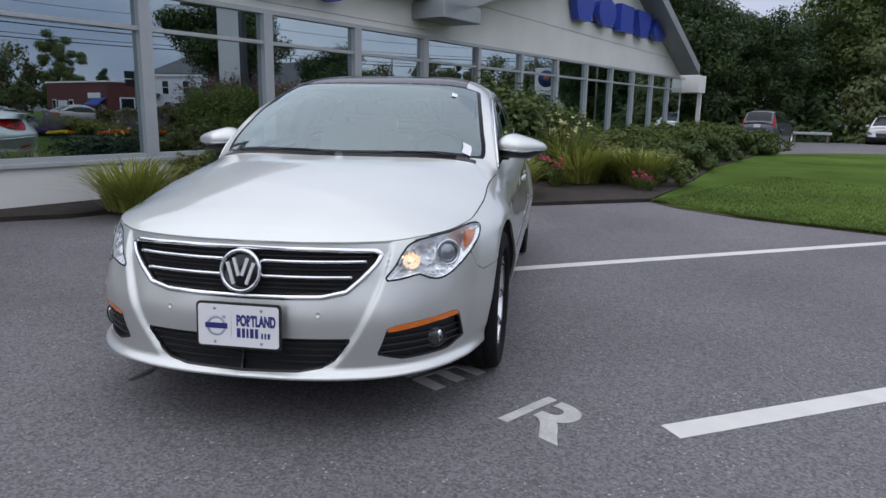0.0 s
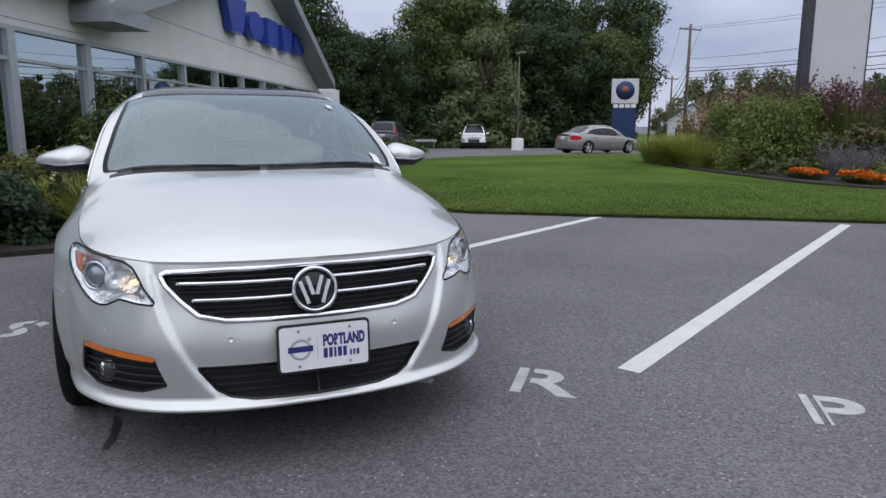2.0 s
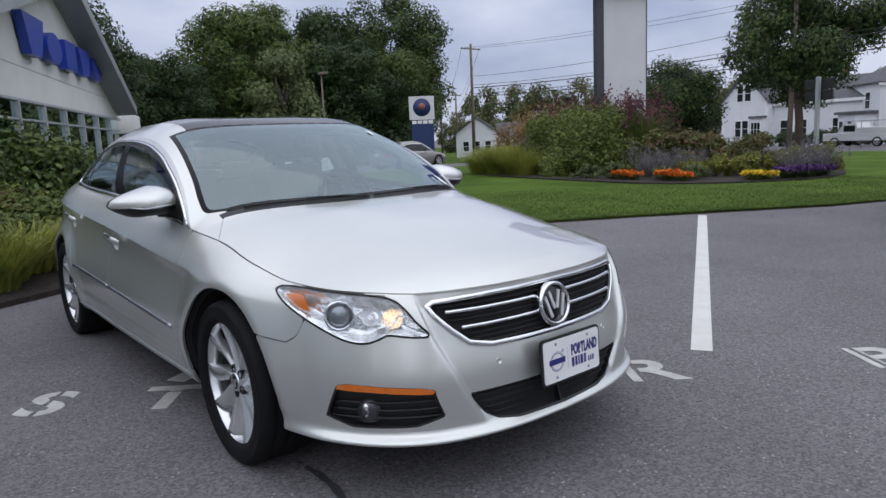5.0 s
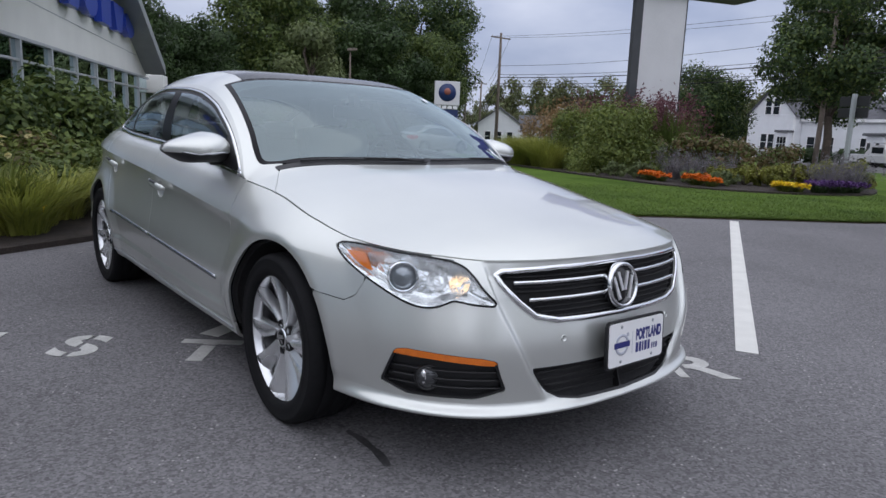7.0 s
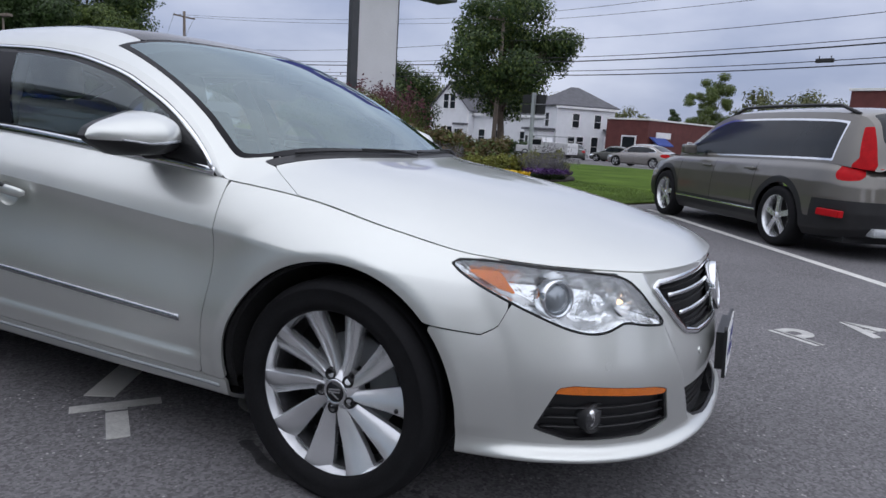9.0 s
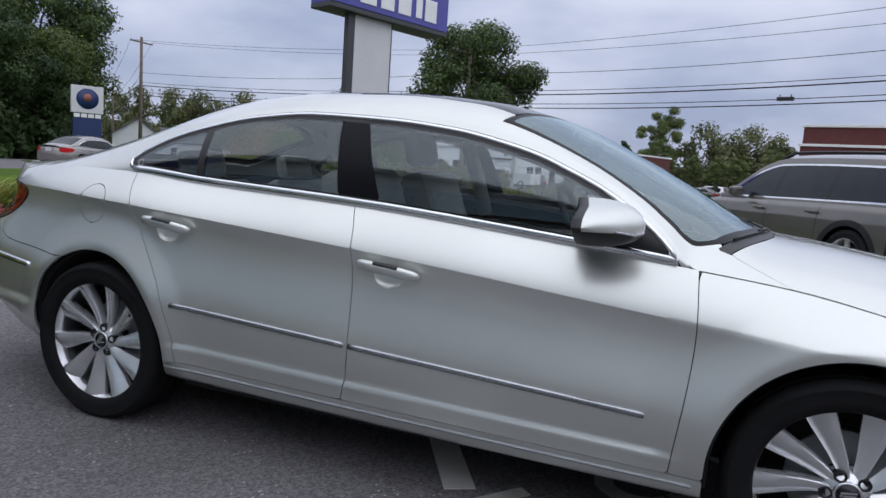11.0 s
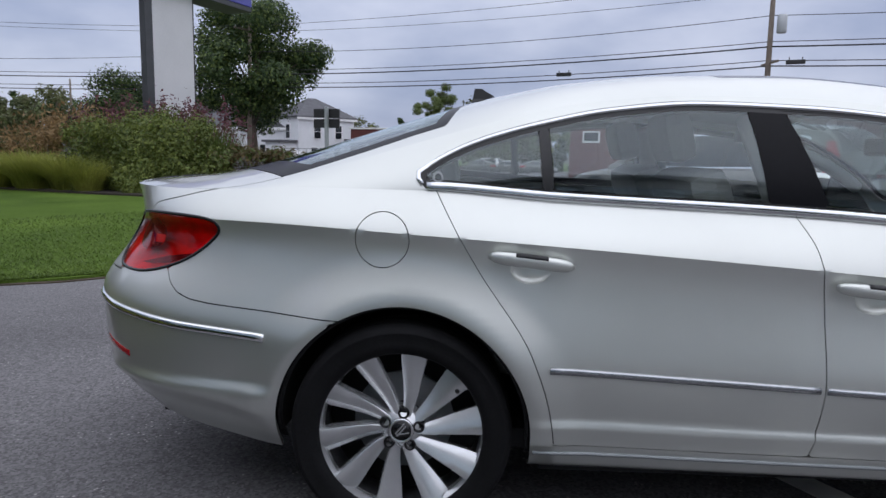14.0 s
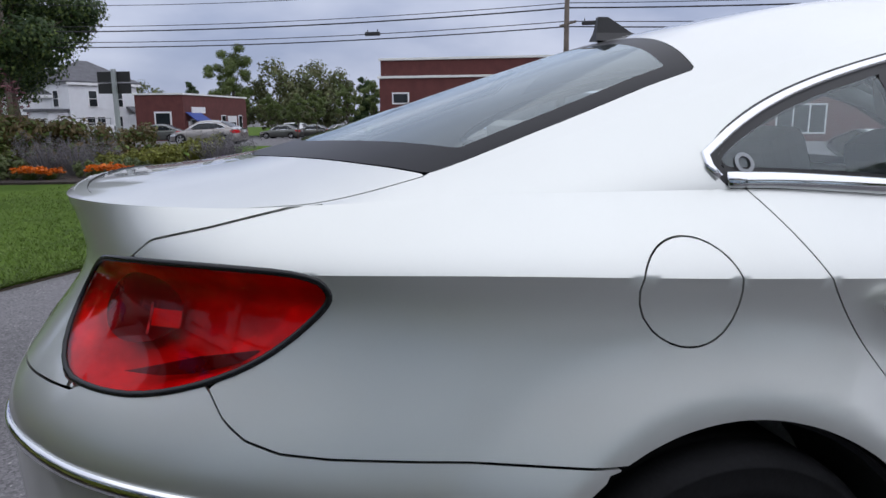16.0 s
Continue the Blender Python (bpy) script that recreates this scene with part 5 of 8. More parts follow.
def outline_points(pts, inset=0.0, n=3):
    p = np.array(pts, float)
    q = np.concatenate([np.linspace(p[i], p[i + 1], n, endpoint=False) for i in range(len(p) - 1)] + [p[-1:]])
    return q


M_BADGE = material("satin_badge_metal", (0.86, 0.86, 0.86), 0.34, 0.75, vary=0.03, scale=20, fine=80, bump=0)


def build_front():
    mn = lambda *a: np.minimum.reduce(a)
    gr = panel("grille", clip(offset_sheet(LP, .030), FIELD["grille"] + .006), M_LINER, car, .004, "black grille with chrome bars", both=True)
    panel("grille_wall", clip(LP - np.array([.004, 0, 0]), mn(FIELD["grille"] + .0015, .006 - FIELD["grille"])), M_BLACK, gr, .03, both=True)
    it = panel("lower_intake", clip(offset_sheet(LP, .034), FIELD["intake"] + .006), M_LINER, car, .004, "black lower air intake", both=True)
    panel("intake_wall", clip(LP - np.array([.004, 0, 0]), mn(FIELD["intake"] + .0015, .006 - FIELD["intake"])), M_BLACK, it, .034, both=True)
    for z in (.287, .312, .337, .362):
        ql = .300 + (z - .28) * 1.0
        qs = np.linspace(-ql, ql, 41)
        p, n = side_at(np.abs(qs), np.full(41, z))
        s = np.sign(qs + 1e-9)
        p, n = p * np.stack([s * 0 + 1, s, s * 0 + 1], 1), n * np.stack([s * 0 + 1, s, s * 0 + 1], 1)
        p[:, 0] -= .033
        ribbon(p, n, .008, .006, "intake_slat", M_LINER, it)
    for z, ql in ((.657, .462), (.603, .408)):
        for sg in (1, -1):
            qs = np.linspace(.070, ql, 26)
            p, n = side_at(qs, np.full(26, z))
            p[:, 0] -= .020
            ribbon(p * [1, sg, 1], n * [1, sg, 1], .0135, .008, "grille_bar", M_CHROME, gr, "thin chrome bar")
    for z in (.685, .672, .640, .626, .590, .576, .560):
        ql = float(line([(.54, .30), (.56, .36), (.60, .42), (.68, .49)])(z))
        qs = np.linspace(-ql, ql, 41)
        p, n = side_at(np.abs(qs), np.full(41, z))
        s = np.stack([np.ones(41), np.sign(qs + 1e-9), np.ones(41)], 1)
        p, n = p * s, n * s
        p[:, 0] -= .030
        ribbon(p, n, .006, .006, "grille_slat", M_LINER, gr)
    # bright surround
    o = np.array([(a, b) for a, b in GRILLE if True])
    o = outline_points([(0, .7045)] + [(.30, .7005), (.505, .6945), (.530, .682), (.505, .651), (.445, .597), (.388, .553), (.30, .5355), (.15, .5325), (0, .5315)], n=8)
    full = np.concatenate([o, (o[::-1] * [-1, 1])[1:-1]])
    p, n = side_at(np.abs(full[:, 0]), full[:, 1])
    s = np.stack([np.ones(len(full)), np.where(full[:, 0] < 0, -1, 1), np.ones(len(full))], 1)
    p, n = p * s, n * s
    p[:, 0] -= .0155
    ribbon(p, n, .019, .0055, "grille_surround", M_CHROME, gr, "chrome grille surround", closed=True)
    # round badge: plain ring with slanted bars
    badge = part("badge", fix_normals(mesh_of("badge", *lathe([(.0005, .004), (.064, .004), (.066, .0), (.068, -.02)], 48, "x"))), M_GLOSSBLACK, car, "round chrome-ringed badge")
    badge.location = (.908, 0, .622)
    badge.rotation_euler = (0, -.17, 0)
    ring = part("badge_ring", fix_normals(mesh_of("badge_ring", *lathe([(.066, .002), (.067, .010), (.073, .013), (.079, .009), (.080, -.004), (.078, -.02)], 56, "x"))), M_CHROME, badge)
    bars = [(-.050, .030, -.024, -.048), (-.026, .046, -.006, -.018), (.026, .046, .006, -.018), (.050, .030, .024, -.048)]
    for y0, z0, y1, z1 in bars:
        a, b = Vector((y0, z0)), Vector((y1, z1))
        t = (b - a).normalized()
        nn = Vector((-t.y, t.x)) * .0062
        solid("badge_bar", prism([tuple(a + nn), tuple(a - nn), tuple(b - nn), tuple(b + nn)], .003, .0095, "x"), M_BADGE, badge)


build_front()


def rounded_rect(w, h, r, n=5):
    pts = []
    for cx, cy, a0 in ((w / 2 - r, h / 2 - r, 0), (-w / 2 + r, h / 2 - r, 90), (-w / 2 + r, -h / 2 + r, 180), (w / 2 - r, -h / 2 + r, 270)):
        for k in range(n + 1):
            a = radians(a0 + 90 * k / n)
            pts.append((cx + r * math.cos(a), cy + r * math.sin(a)))
    return pts


def word(body, size, mat, parent, m, name="lettering", bold=0.0):
    cu = bpy.data.curves.new(name, "FONT")
    cu.body, cu.size, cu.extrude, cu.offset = body, size, .0003, bold
    tmp = new("word_tmp", cu)
    me = bpy.data.meshes.new_from_object(tmp)
    bpy.data.objects.remove(tmp)
    o = part(name, me, mat, parent)
    o.matrix_basis = m
    return o


def build_plate():
    # local frame: x to the car's left as seen from the front, y up, z out of the plate
    m = Matrix.Translation((.972, .014, .437)) @ Matrix(((0, 0, 1, 0), (1, 0, 0, 0), (0, 1, 0, 0), (0, 0, 0, 1))) @ pose(0, 0, 0, -3, 0, 0)
    plate = solid("dealer_plate", prism(rounded_rect(.318, .166, .016), -.006, .004), M_BLACK, car, "white dealer plate with blue lettering in a black frame")
    plate.matrix_basis = m
    solid("plate_face", prism(rounded_rect(.302, .150, .012), .004, .0065), M_WHITE, plate)
    navy = material("navy_print", (0.02, 0.025, 0.16), 0.5, vary=0.05, scale=20, fine=100, bump=0)
    grey = material("grey_print", (0.42, 0.44, 0.5), 0.4, vary=0.1, scale=40, fine=100, bump=0)
    word("PORTLAND", .034, navy, plate, Matrix.Translation((-.006, .003, .0068)) @ Matrix.Diagonal((.82, 1.52, 1, 1)), "plate_word", .0019)
    for x0, x1, y0, y1 in ((-.005, .012, -.041, -.007), (.014, .029, -.041, -.007), (.031, .042, -.041, -.007), (.044, .061, -.041, -.007), (.063, .078, -.041, -.007), (.086, .096, -.041, -.021), (.098, .108, -.041, -.021), (.110, .122, -.041, -.021)):
        part("plate_mark", boxes((x0, x1 - .003, y0, y1, .0066, .0073), bevel=.0003), navy, plate)
    part("plate_divider", boxes((-.026, -.0245, -.042, .036, .0066, .0071)), grey, plate)
    o = part("plate_ring", fix_normals(mesh_of("plate_ring", *lathe([(.027, .0064), (.027, .0074), (.037, .0074), (.037, .0064)], 36, "z"))), grey, plate)
    o.location = (-.082, -.002, 0)
    o = part("plate_ring_tip", boxes((-.006, .006, -.006, .006, .0064, .0074)), grey, plate)
    o.location = (-.052, .030, 0)
    o = part("plate_bar", boxes((-.042, .042, -.010, .010, .0066, .0080), bevel=.0003), navy, plate)
    o.location = (-.082, -.002, 0)
    for x in (-.087, .087):
        for y in (.060, -.060):
            o = part("plate_screw", fix_normals(mesh_of("plate_screw", *lathe([(.0055, .0064), (.0055, .0085), (.0005, .009)], 12, "z"))), M_GREYTRIM, plate)
            o.location = (x, y, 0)
    part("plate_bracket", boxes((-.13, .13, -.06, .06, -.03, -.0065)), M_BLACK, plate)


build_plate()


def build_trims():
    for sg in (1, -1):
        def strip(xs, zs, w, h, name, mat, label=""):
            q = q_of_x(np.asarray(xs))
            p, n = side_at(q, np.asarray(zs))
            return ribbon(p * [1, sg, 1], n * [1, sg, 1], w, h, name, mat, car, label)
        xs = np.linspace(-.548, -1.528, 30)
        strip(xs, np.interp(-xs, (.545, 2.293), (.456, .540)), .020, .008, "door_trim", M_DOORTRIM, "chrome door strip, dark reflection put into its colour")
        xs = np.linspace(-1.548, -2.293, 24)
        strip(xs, np.interp(-xs, (.545, 2.293), (.456, .540)), .020, .008, "door_trim", M_DOORTRIM, "chrome door strip, dark reflection put into its colour")
        qs = np.linspace(4.612, QMAX, 50)
        p, n = side_at(qs, line([(4.61, .590), (4.9, .604), (5.135, .622), (5.3, .634), (QMAX, .640)])(qs))
        ribbon(p * [1, sg, 1], n * [1, sg, 1], .026, .009, "bumper_trim", M_CHROME, car, "chrome strip round the rear bumper")
        qs = np.linspace(5.13, 5.32, 14)
        p, n = side_at(qs, line([(5.13, .478), (5.32, .502)])(qs))
        ribbon(p * [1, sg, 1], n * [1, sg, 1], .022, .002, "bumper_reflector", M_RED, car, "red rear reflector")
        xs = np.linspace(-.40, -2.33, 40)
        strip(xs, SILL(xs) - .026, .012, .006, "sill_lip", M_GREYTRIM)
        # chrome rail under the windows is part of the window frame; door handles
        for x, z in ((-1.405, .786), (-2.352, .845)):
            q0 = q_of_x(x)
            (p,), (n,) = side_at(q0, z)
            (pa,), _ = side_at(q_of_x(x + .1), z - .010)
            t = (pa - p) / np.linalg.norm(pa - p)
            us = np.linspace(-.118, .118, 17)
            bow = .034 - .020 * (us / .118) ** 4
            c = p + us[:, None] * t + n * bow[:, None]
            c = c - np.array([0, 0, 1]) * (.004 * (us / .118) ** 2)[:, None]
            wid = .0150 * np.sqrt(np.clip(1 - (us / .1215) ** 6, .05, 1))
            vv, ff = tube(c * [1, sg, 1], wid, 12)
            # flatten against the door
            cc = np.repeat(c * [1, sg, 1], 12, 0)
            vv = cc + (vv - cc) * [1, .75, 1.25]
            h = part("door_handle", fix_normals(mesh_of("door_handle", vv, ff)), M_SILVER, car, "silver pull handle")
            ang = np.linspace(0, 2 * np.pi, 28, endpoint=False)
            rings = []
            for r, d in ((1.02, .0), (.93, .007), (.75, .014), (.5, .019), (.2, .021)):
                a, b = .058 * r * np.cos(ang), .043 * r * np.sin(ang) - .029
                qq, zz = q_of_x(x + a), z + b
                pp, nn = side_at(qq, zz)
                rings.append(pp - nn * d)
            vv = np.concatenate(rings) * [1, sg, 1]
            ff = [(i * 28 + k, i * 28 + (k + 1) % 28, (i + 1) * 28 + (k + 1) % 28, (i + 1) * 28 + k) for i in range(4) for k in range(28)]
            ff.append(tuple(4 * 28 + k for k in range(28)))
            part("handle_cup", fix_normals(mesh_of("handle_cup", vv, ff)), M_SILVER, h, "shallow pale finger recess")
            # black tube stands in for the shaded gap between handle and door
            part("handle_slot", fix_normals(mesh_of("handle_slot", *tube((c[5:12] + n * .0018 + np.array([0, 0, .0112])) * [1, sg, 1], .0092, 8))), M_BLACK, h)


build_trims()


def build_mirrors():
    """Door mirrors: a teardrop cap, cut flat at the back, black below."""
    for sg in (1, -1):
        ns, na = 26, 22
        S = np.linspace(0, 1, ns)
        hi = np.where(S < .72, .080 * np.clip(S / .72, 0, 1) ** .48, .080 * (1 - .30 * np.clip((S - .72) / .28, 0, 1) ** 2.5)) - .006
        lo = -.056 * np.clip(S / .35, 0, 1) ** .7 - .006
        dep = .165 * np.clip(S / .5, 0, 1) ** .55 * (1 - .22 * np.clip((S - .6) / .4, 0, 1) ** 2)
        y = -.125 + .245 * S
        ang = np.linspace(0, np.pi, na)
        mid, half = (hi + lo) / 2, (hi - lo) / 2
        X = dep[:, None] * np.sin(ang) ** .72
        Zm = mid[:, None] + half[:, None] * np.sign(np.cos(ang)) * np.abs(np.cos(ang)) ** .85
        Y = np.repeat(y[:, None], na, 1)
        P = np.stack([X, -Y, Zm], -1)
        P[..., 0] -= .10 * np.clip(.35 - S, 0, 1)[:, None] * .6
        at = Matrix.Translation((-.762, sg * .915, 1.000)) @ Matrix.Diagonal((1, sg, 1, 1)) @ pose(0, 0, 0, 0, 0, -12)
        split = Zm + .016
        sheet_vf = lambda phi: clip(P, phi)
        mi = panel("wing_mirror", sheet_vf(split), M_SILVER, car, .006, "silver door mirror with black base")
        mi.matrix_basis = at
        panel("mirror_base", sheet_vf(-split), M_BLACK, mi, .006)
        rim = [tuple(P[i, 0]) for i in range(ns)] + [tuple(P[i, -1]) for i in range(ns - 1, -1, -1)]
        c = np.mean(rim, 0)
        rings = [np.array(rim), c + (np.array(rim) - c) * [1, .985, .97] - [.026, 0, 0], c + (np.array(rim) - c) * [1, .93, .88] - [.028, 0, 0], c + (np.array(rim) - c) * [1, .93, .88] - [.018, 0, 0]]
        k = len(rim)
        f = [(i * k + j, i * k + (j + 1) % k, (i + 1) * k + (j + 1) % k, (i + 1) * k + j) for i in range(3) for j in range(k)]
        part("mirror_rim", fix_normals(mesh_of("mirror_rim", np.concatenate(rings), f)), M_BLACK, mi)
        part("mirror_glass", mesh_of("mirror_glass", rings[3], [tuple(range(k))]), M_MIRROR, mi, "mirror glass")
        n = na * 5 // 9
        o = P[4:-3, n]
        nn = np.stack([np.ones(len(o)), np.zeros(len(o)), np.zeros(len(o))], 1)
        ribbon(o, nn, .010, .003, "turn_signal", M_FOGLENS, mi, "clear mirror indicator strip")
        arm = tube([(.03, -.08, -.048), (.035, -.13, -.052), (.03, -.19, -.062)], [.026, .024, .030], 14)
        part("mirror_arm", fix_normals(mesh_of("mirror_arm", *arm)), M_BLACK, mi)


M_MIRROR = material("mirror_glass", (0.55, 0.57, 0.58), 0.02, 1.0, vary=0.02, scale=8, fine=60, bump=0)
build_mirrors()


def build_inside():
    """Dash, wheel, seats and lining, seen through the glass."""
    d = part("dashboard", boxes((-1.0, -.40, -.68, .68, .66, .885), bevel=.06), M_DASH, car, "dark dashboard")
    part("cabin_floor", boxes((-2.9, -.4, -.74, .74, .24, .30)), M_DASH, car)
    for y in (.37, -.37):
        s = part("front_seat", boxes((-1.62, -1.10, y - .25, y + .25, .42, .60), bevel=.06), M_INTERIOR, car, "light grey leather seat")
        b = part("backrest", boxes((-.07, .07, y - .25, y + .25, 0, .58), bevel=.055), M_INTERIOR, s)
        b.location, b.rotation_euler = (-1.60, 0, .55), (0, -.36, 0)
        h = part("headrest", boxes((-.05, .05, y - .13, y + .13, 0, .17), bevel=.045), M_INTERIOR, s)
        h.location, h.rotation_euler = (-1.83, 0, 1.12), (0, -.25, 0)
        s2 = part("rear_seat", boxes((-2.45, -1.95, y - .27, y + .27, .42, .58), bevel=.06), M_INTERIOR, car, "light grey leather seat")
        b = part("backrest", boxes((-.07, .07, y - .27, y + .27, 0, .50), bevel=.055), M_INTERIOR, s2)
        b.location, b.rotation_euler = (-2.40, 0, .53), (0, -.42, 0)
        h = part("headrest", boxes((-.04, .04, y - .13, y + .13, 0, .13), bevel=.04), M_INTERIOR, s2)
        h.location, h.rotation_euler = (-2.60, 0, 1.0), (0, -.25, 0)
    part("parcel_shelf", boxes((-3.15, -2.60, -.6, .6, .93, .95)), M_DASH, car)
    a = np.linspace(0, 2 * np.pi, 40, endpoint=False)
    ring = np.stack([0 * a, .185 * np.cos(a), .185 * np.sin(a)], 1)
    w = part("steering_wheel", fix_normals(mesh_of("steering_wheel", *tube(ring, .016, 10, closed=True))), M_DASH, car, "black steering wheel")
    w.location, w.rotation_euler = (-1.02, .37, .90), (0, -.45, 0)
    hub = part("wheel_boss", boxes((-.03, .02, -.08, .08, -.06, .05), (-.012, .012, -.18, .18, -.02, .02), bevel=.01), M_DASH, w)
    p = top(np.array([-.86]), np.array([0.0]))[0]
    # pale pillar linings
    for sg in (1, -1):
        for name, pts, rad in (("pillar_lining", [(x, float(_uy(x)) - .045, float(_uz(x)) - .040) for x in np.linspace(-.62, -1.25, 8)], .030), ("pillar_lining", [(-1.60, .755, .88), (-1.645, .70, 1.08), (-1.69, .615, 1.26)], .040)):
            part(name, fix_normals(mesh_of(name, *tube(np.array(pts) * [1, sg, 1], rad, 10))), M_INTERIOR, car)
    rv = part("rear_view_mirror", boxes((-.02, .02, -.11, .11, -.035, .035), bevel=.015), M_BLACK, car)
    rv.location = (p[0] - .06, 0, p[2] - .10)
    part("mirror_stem", boxes((0, .05, -.02, .02, .03, .09)), M_BLACK, rv)
    # headliner: a grey inner roof
    xs, ws = np.linspace(-2.5, -1.06, 24), np.linspace(-.93, .93, 17)
    Xg, Wg = np.meshgrid(xs, ws, indexing="ij")
    P = top(Xg, Wg)
    P[..., 2] -= .035
    panel("headliner", clip(P, np.ones(P.shape[:2])), M_INTERIOR, car, 0)
    # bulkheads close the cabin front and rear, floor pan below
    part("firewall", boxes((-.42, -.38, -.74, .74, .24, .86)), M_LINER, car)
    part("underbody", boxes((-3.6, .75, -.44, .44, .20, .24), (-2.30, -.42, -.80, .80, .20, .24)), M_LINER, car)
    # wipers
    for y0, y1 in ((.60, .02), (-.02, -.60)):
        ys = np.linspace(y0, y1, 14)
        w = ys / .80
        x = -.245 - .215 * w ** 2
        pts = top(x + .012, w) + [0, 0, .008]
        o = part("wiper", fix_normals(mesh_of("wiper", *tube(pts, .0045, 6))), M_BLACK, car)
        arm = [pts[0] + [.02, 0, -.008], pts[3] + [.006, 0, .006], pts[7] + [0, 0, .006]]
        part("wiper_arm", fix_normals(mesh_of("wiper_arm", *tube(arm, .005, 6))), M_BLACK, o)
    # roof fin
    v = [(-.0, 0, .0)]
    prof = [(.10, 0), (.02, .022), (-.045, .060), (-.072, .060), (-.080, .02), (-.085, 0)]
    pts = []
    for s in (-1, 1):
        for x, z in prof:
            pts.append((x, s * (.022 if z < .02 else .010 if z < .05 else .004), z))
    f = [tuple(range(6)), tuple(range(6, 12))[::-1]] + [(i, (i + 1) % 6, 6 + (i + 1) % 6, 6 + i) for i in range(6)]
    fin = solid("roof_antenna", (pts, f), M_BLACK, car, "black shark fin antenna")
    fin.location = (-2.445, 0, float(top(np.array([-2.445]), np.array([0.0]))[0][2]) - .014)
    # stickers
    for x, w, sx, sy in ((-.93, .70, .022, .022), (-.45, .80, .045, .028)):
        P = top(np.linspace(x - sx, x + sx, 4)[:, None] + np.zeros((1, 4)), np.linspace(w - sy, w + sy, 4)[None] + np.zeros((4, 1))) + np.array([.003, 0, .004])
        panel("sticker", clip(P, np.ones((4, 4))), M_WHITE, car, 0, "small white windscreen sticker")
    for sg in (1, -1):
        if sg < 0:
            a = np.linspace(0, 2 * np.pi, 24, endpoint=False)
            rows = []
            for r in (.016, .010):
                x, z = -2.622 + r * np.cos(a), 1.062 + r * np.sin(a)
                yb = cabin(x, np.full(24, .2))
                u = (z - np.interp(-x, -_top[:, 0], _top[:, 2])) / (_uz(x) - np.interp(-x, -_top[:, 0], _top[:, 2]))
                rows.append(cabin(x, u) * [1, -1, 1] + [0, -.004, 0])
            v = np.concatenate(rows)
            f = [(k, (k + 1) % 24, 24 + (k + 1) % 24, 24 + k) for k in range(24)]
            part("window_sticker", mesh_of("window_sticker", v, f), M_GREYTRIM, car, "round grey window sticker")


build_inside()

# ---------------------------------------------------------------- trees and plants


def leaf_quads(centres, normals, size, rng, aspect=1.6):
    """Small four-cornered leaves at the given places, facing roughly along the normals."""
    n = len(centres)
    d = normals + rng.normal(0, .42, (n, 3))
    d /= np.linalg.norm(d, axis=1)[:, None] + 1e-9
    a = np.cross(d, rng.normal(0, 1, (n, 3)))
    a /= np.linalg.norm(a, axis=1)[:, None] + 1e-9
    b = np.cross(d, a)
    s = size * rng.uniform(.6, 1.35, (n, 1))
    tip, w = a * s * aspect * .5, b * s * .5
    v = np.stack([centres - tip, centres + w * .9 + d * s * .12, centres + tip, centres - w * .9 + d * s * .12], 1).reshape(-1, 3)
    f = np.arange(4 * n).reshape(-1, 4)
    return v, f


def fast_mesh(name, v, f):
    me = bpy.data.meshes.new(name)
    me.vertices.add(len(v))
    me.vertices.foreach_set("co", np.asarray(v, np.float32).ravel())
    k = f.shape[1]
    me.loops.add(f.size)
    me.loops.foreach_set("vertex_index", f.ravel().astype(np.int32))
    me.polygons.add(len(f))
    me.polygons.foreach_set("loop_start", np.arange(0, f.size, k, dtype=np.int32))
    me.update(calc_edges=True)
    return me


def clumps(rng, n, height, radius, low, lean=0.0, shape="round"):
    """Centres and radii of the leaf clumps that make up a crown."""
    out = []
    while len(out) < n:
        p = rng.uniform(-1, 1, 3)
        h = (p[2] + 1) / 2
        if shape == "cone":
            lim = (1 - h) * .95 + .08
        elif shape == "tall":
            lim = math.sin(math.pi * min(1, h * .86 + .14)) ** .6
        else:
            lim = math.sqrt(max(0, 1 - (2 * h - 1) ** 2 * .92))
        r = math.hypot(p[0], p[1])
        if r > lim or r < lim * .25 * rng.random():
            continue
        out.append((p[0] * radius, p[1] * radius, low + h * (height - low), radius * rng.uniform(.16, .34)))
    return np.array(out)


def leaf_tris(centres, normals, size, rng):
    """Three-cornered leaves for crowns seen from afar."""
    v, _ = leaf_quads(centres, normals, size, rng, 1.3)
    v = v.reshape(-1, 4, 3)[:, [0, 1, 3]]
    v[:, 0] += (v[:, 0] - (v[:, 1] + v[:, 2]) / 2) * .6
    return v.reshape(-1, 3), np.arange(3 * len(v)).reshape(-1, 3)


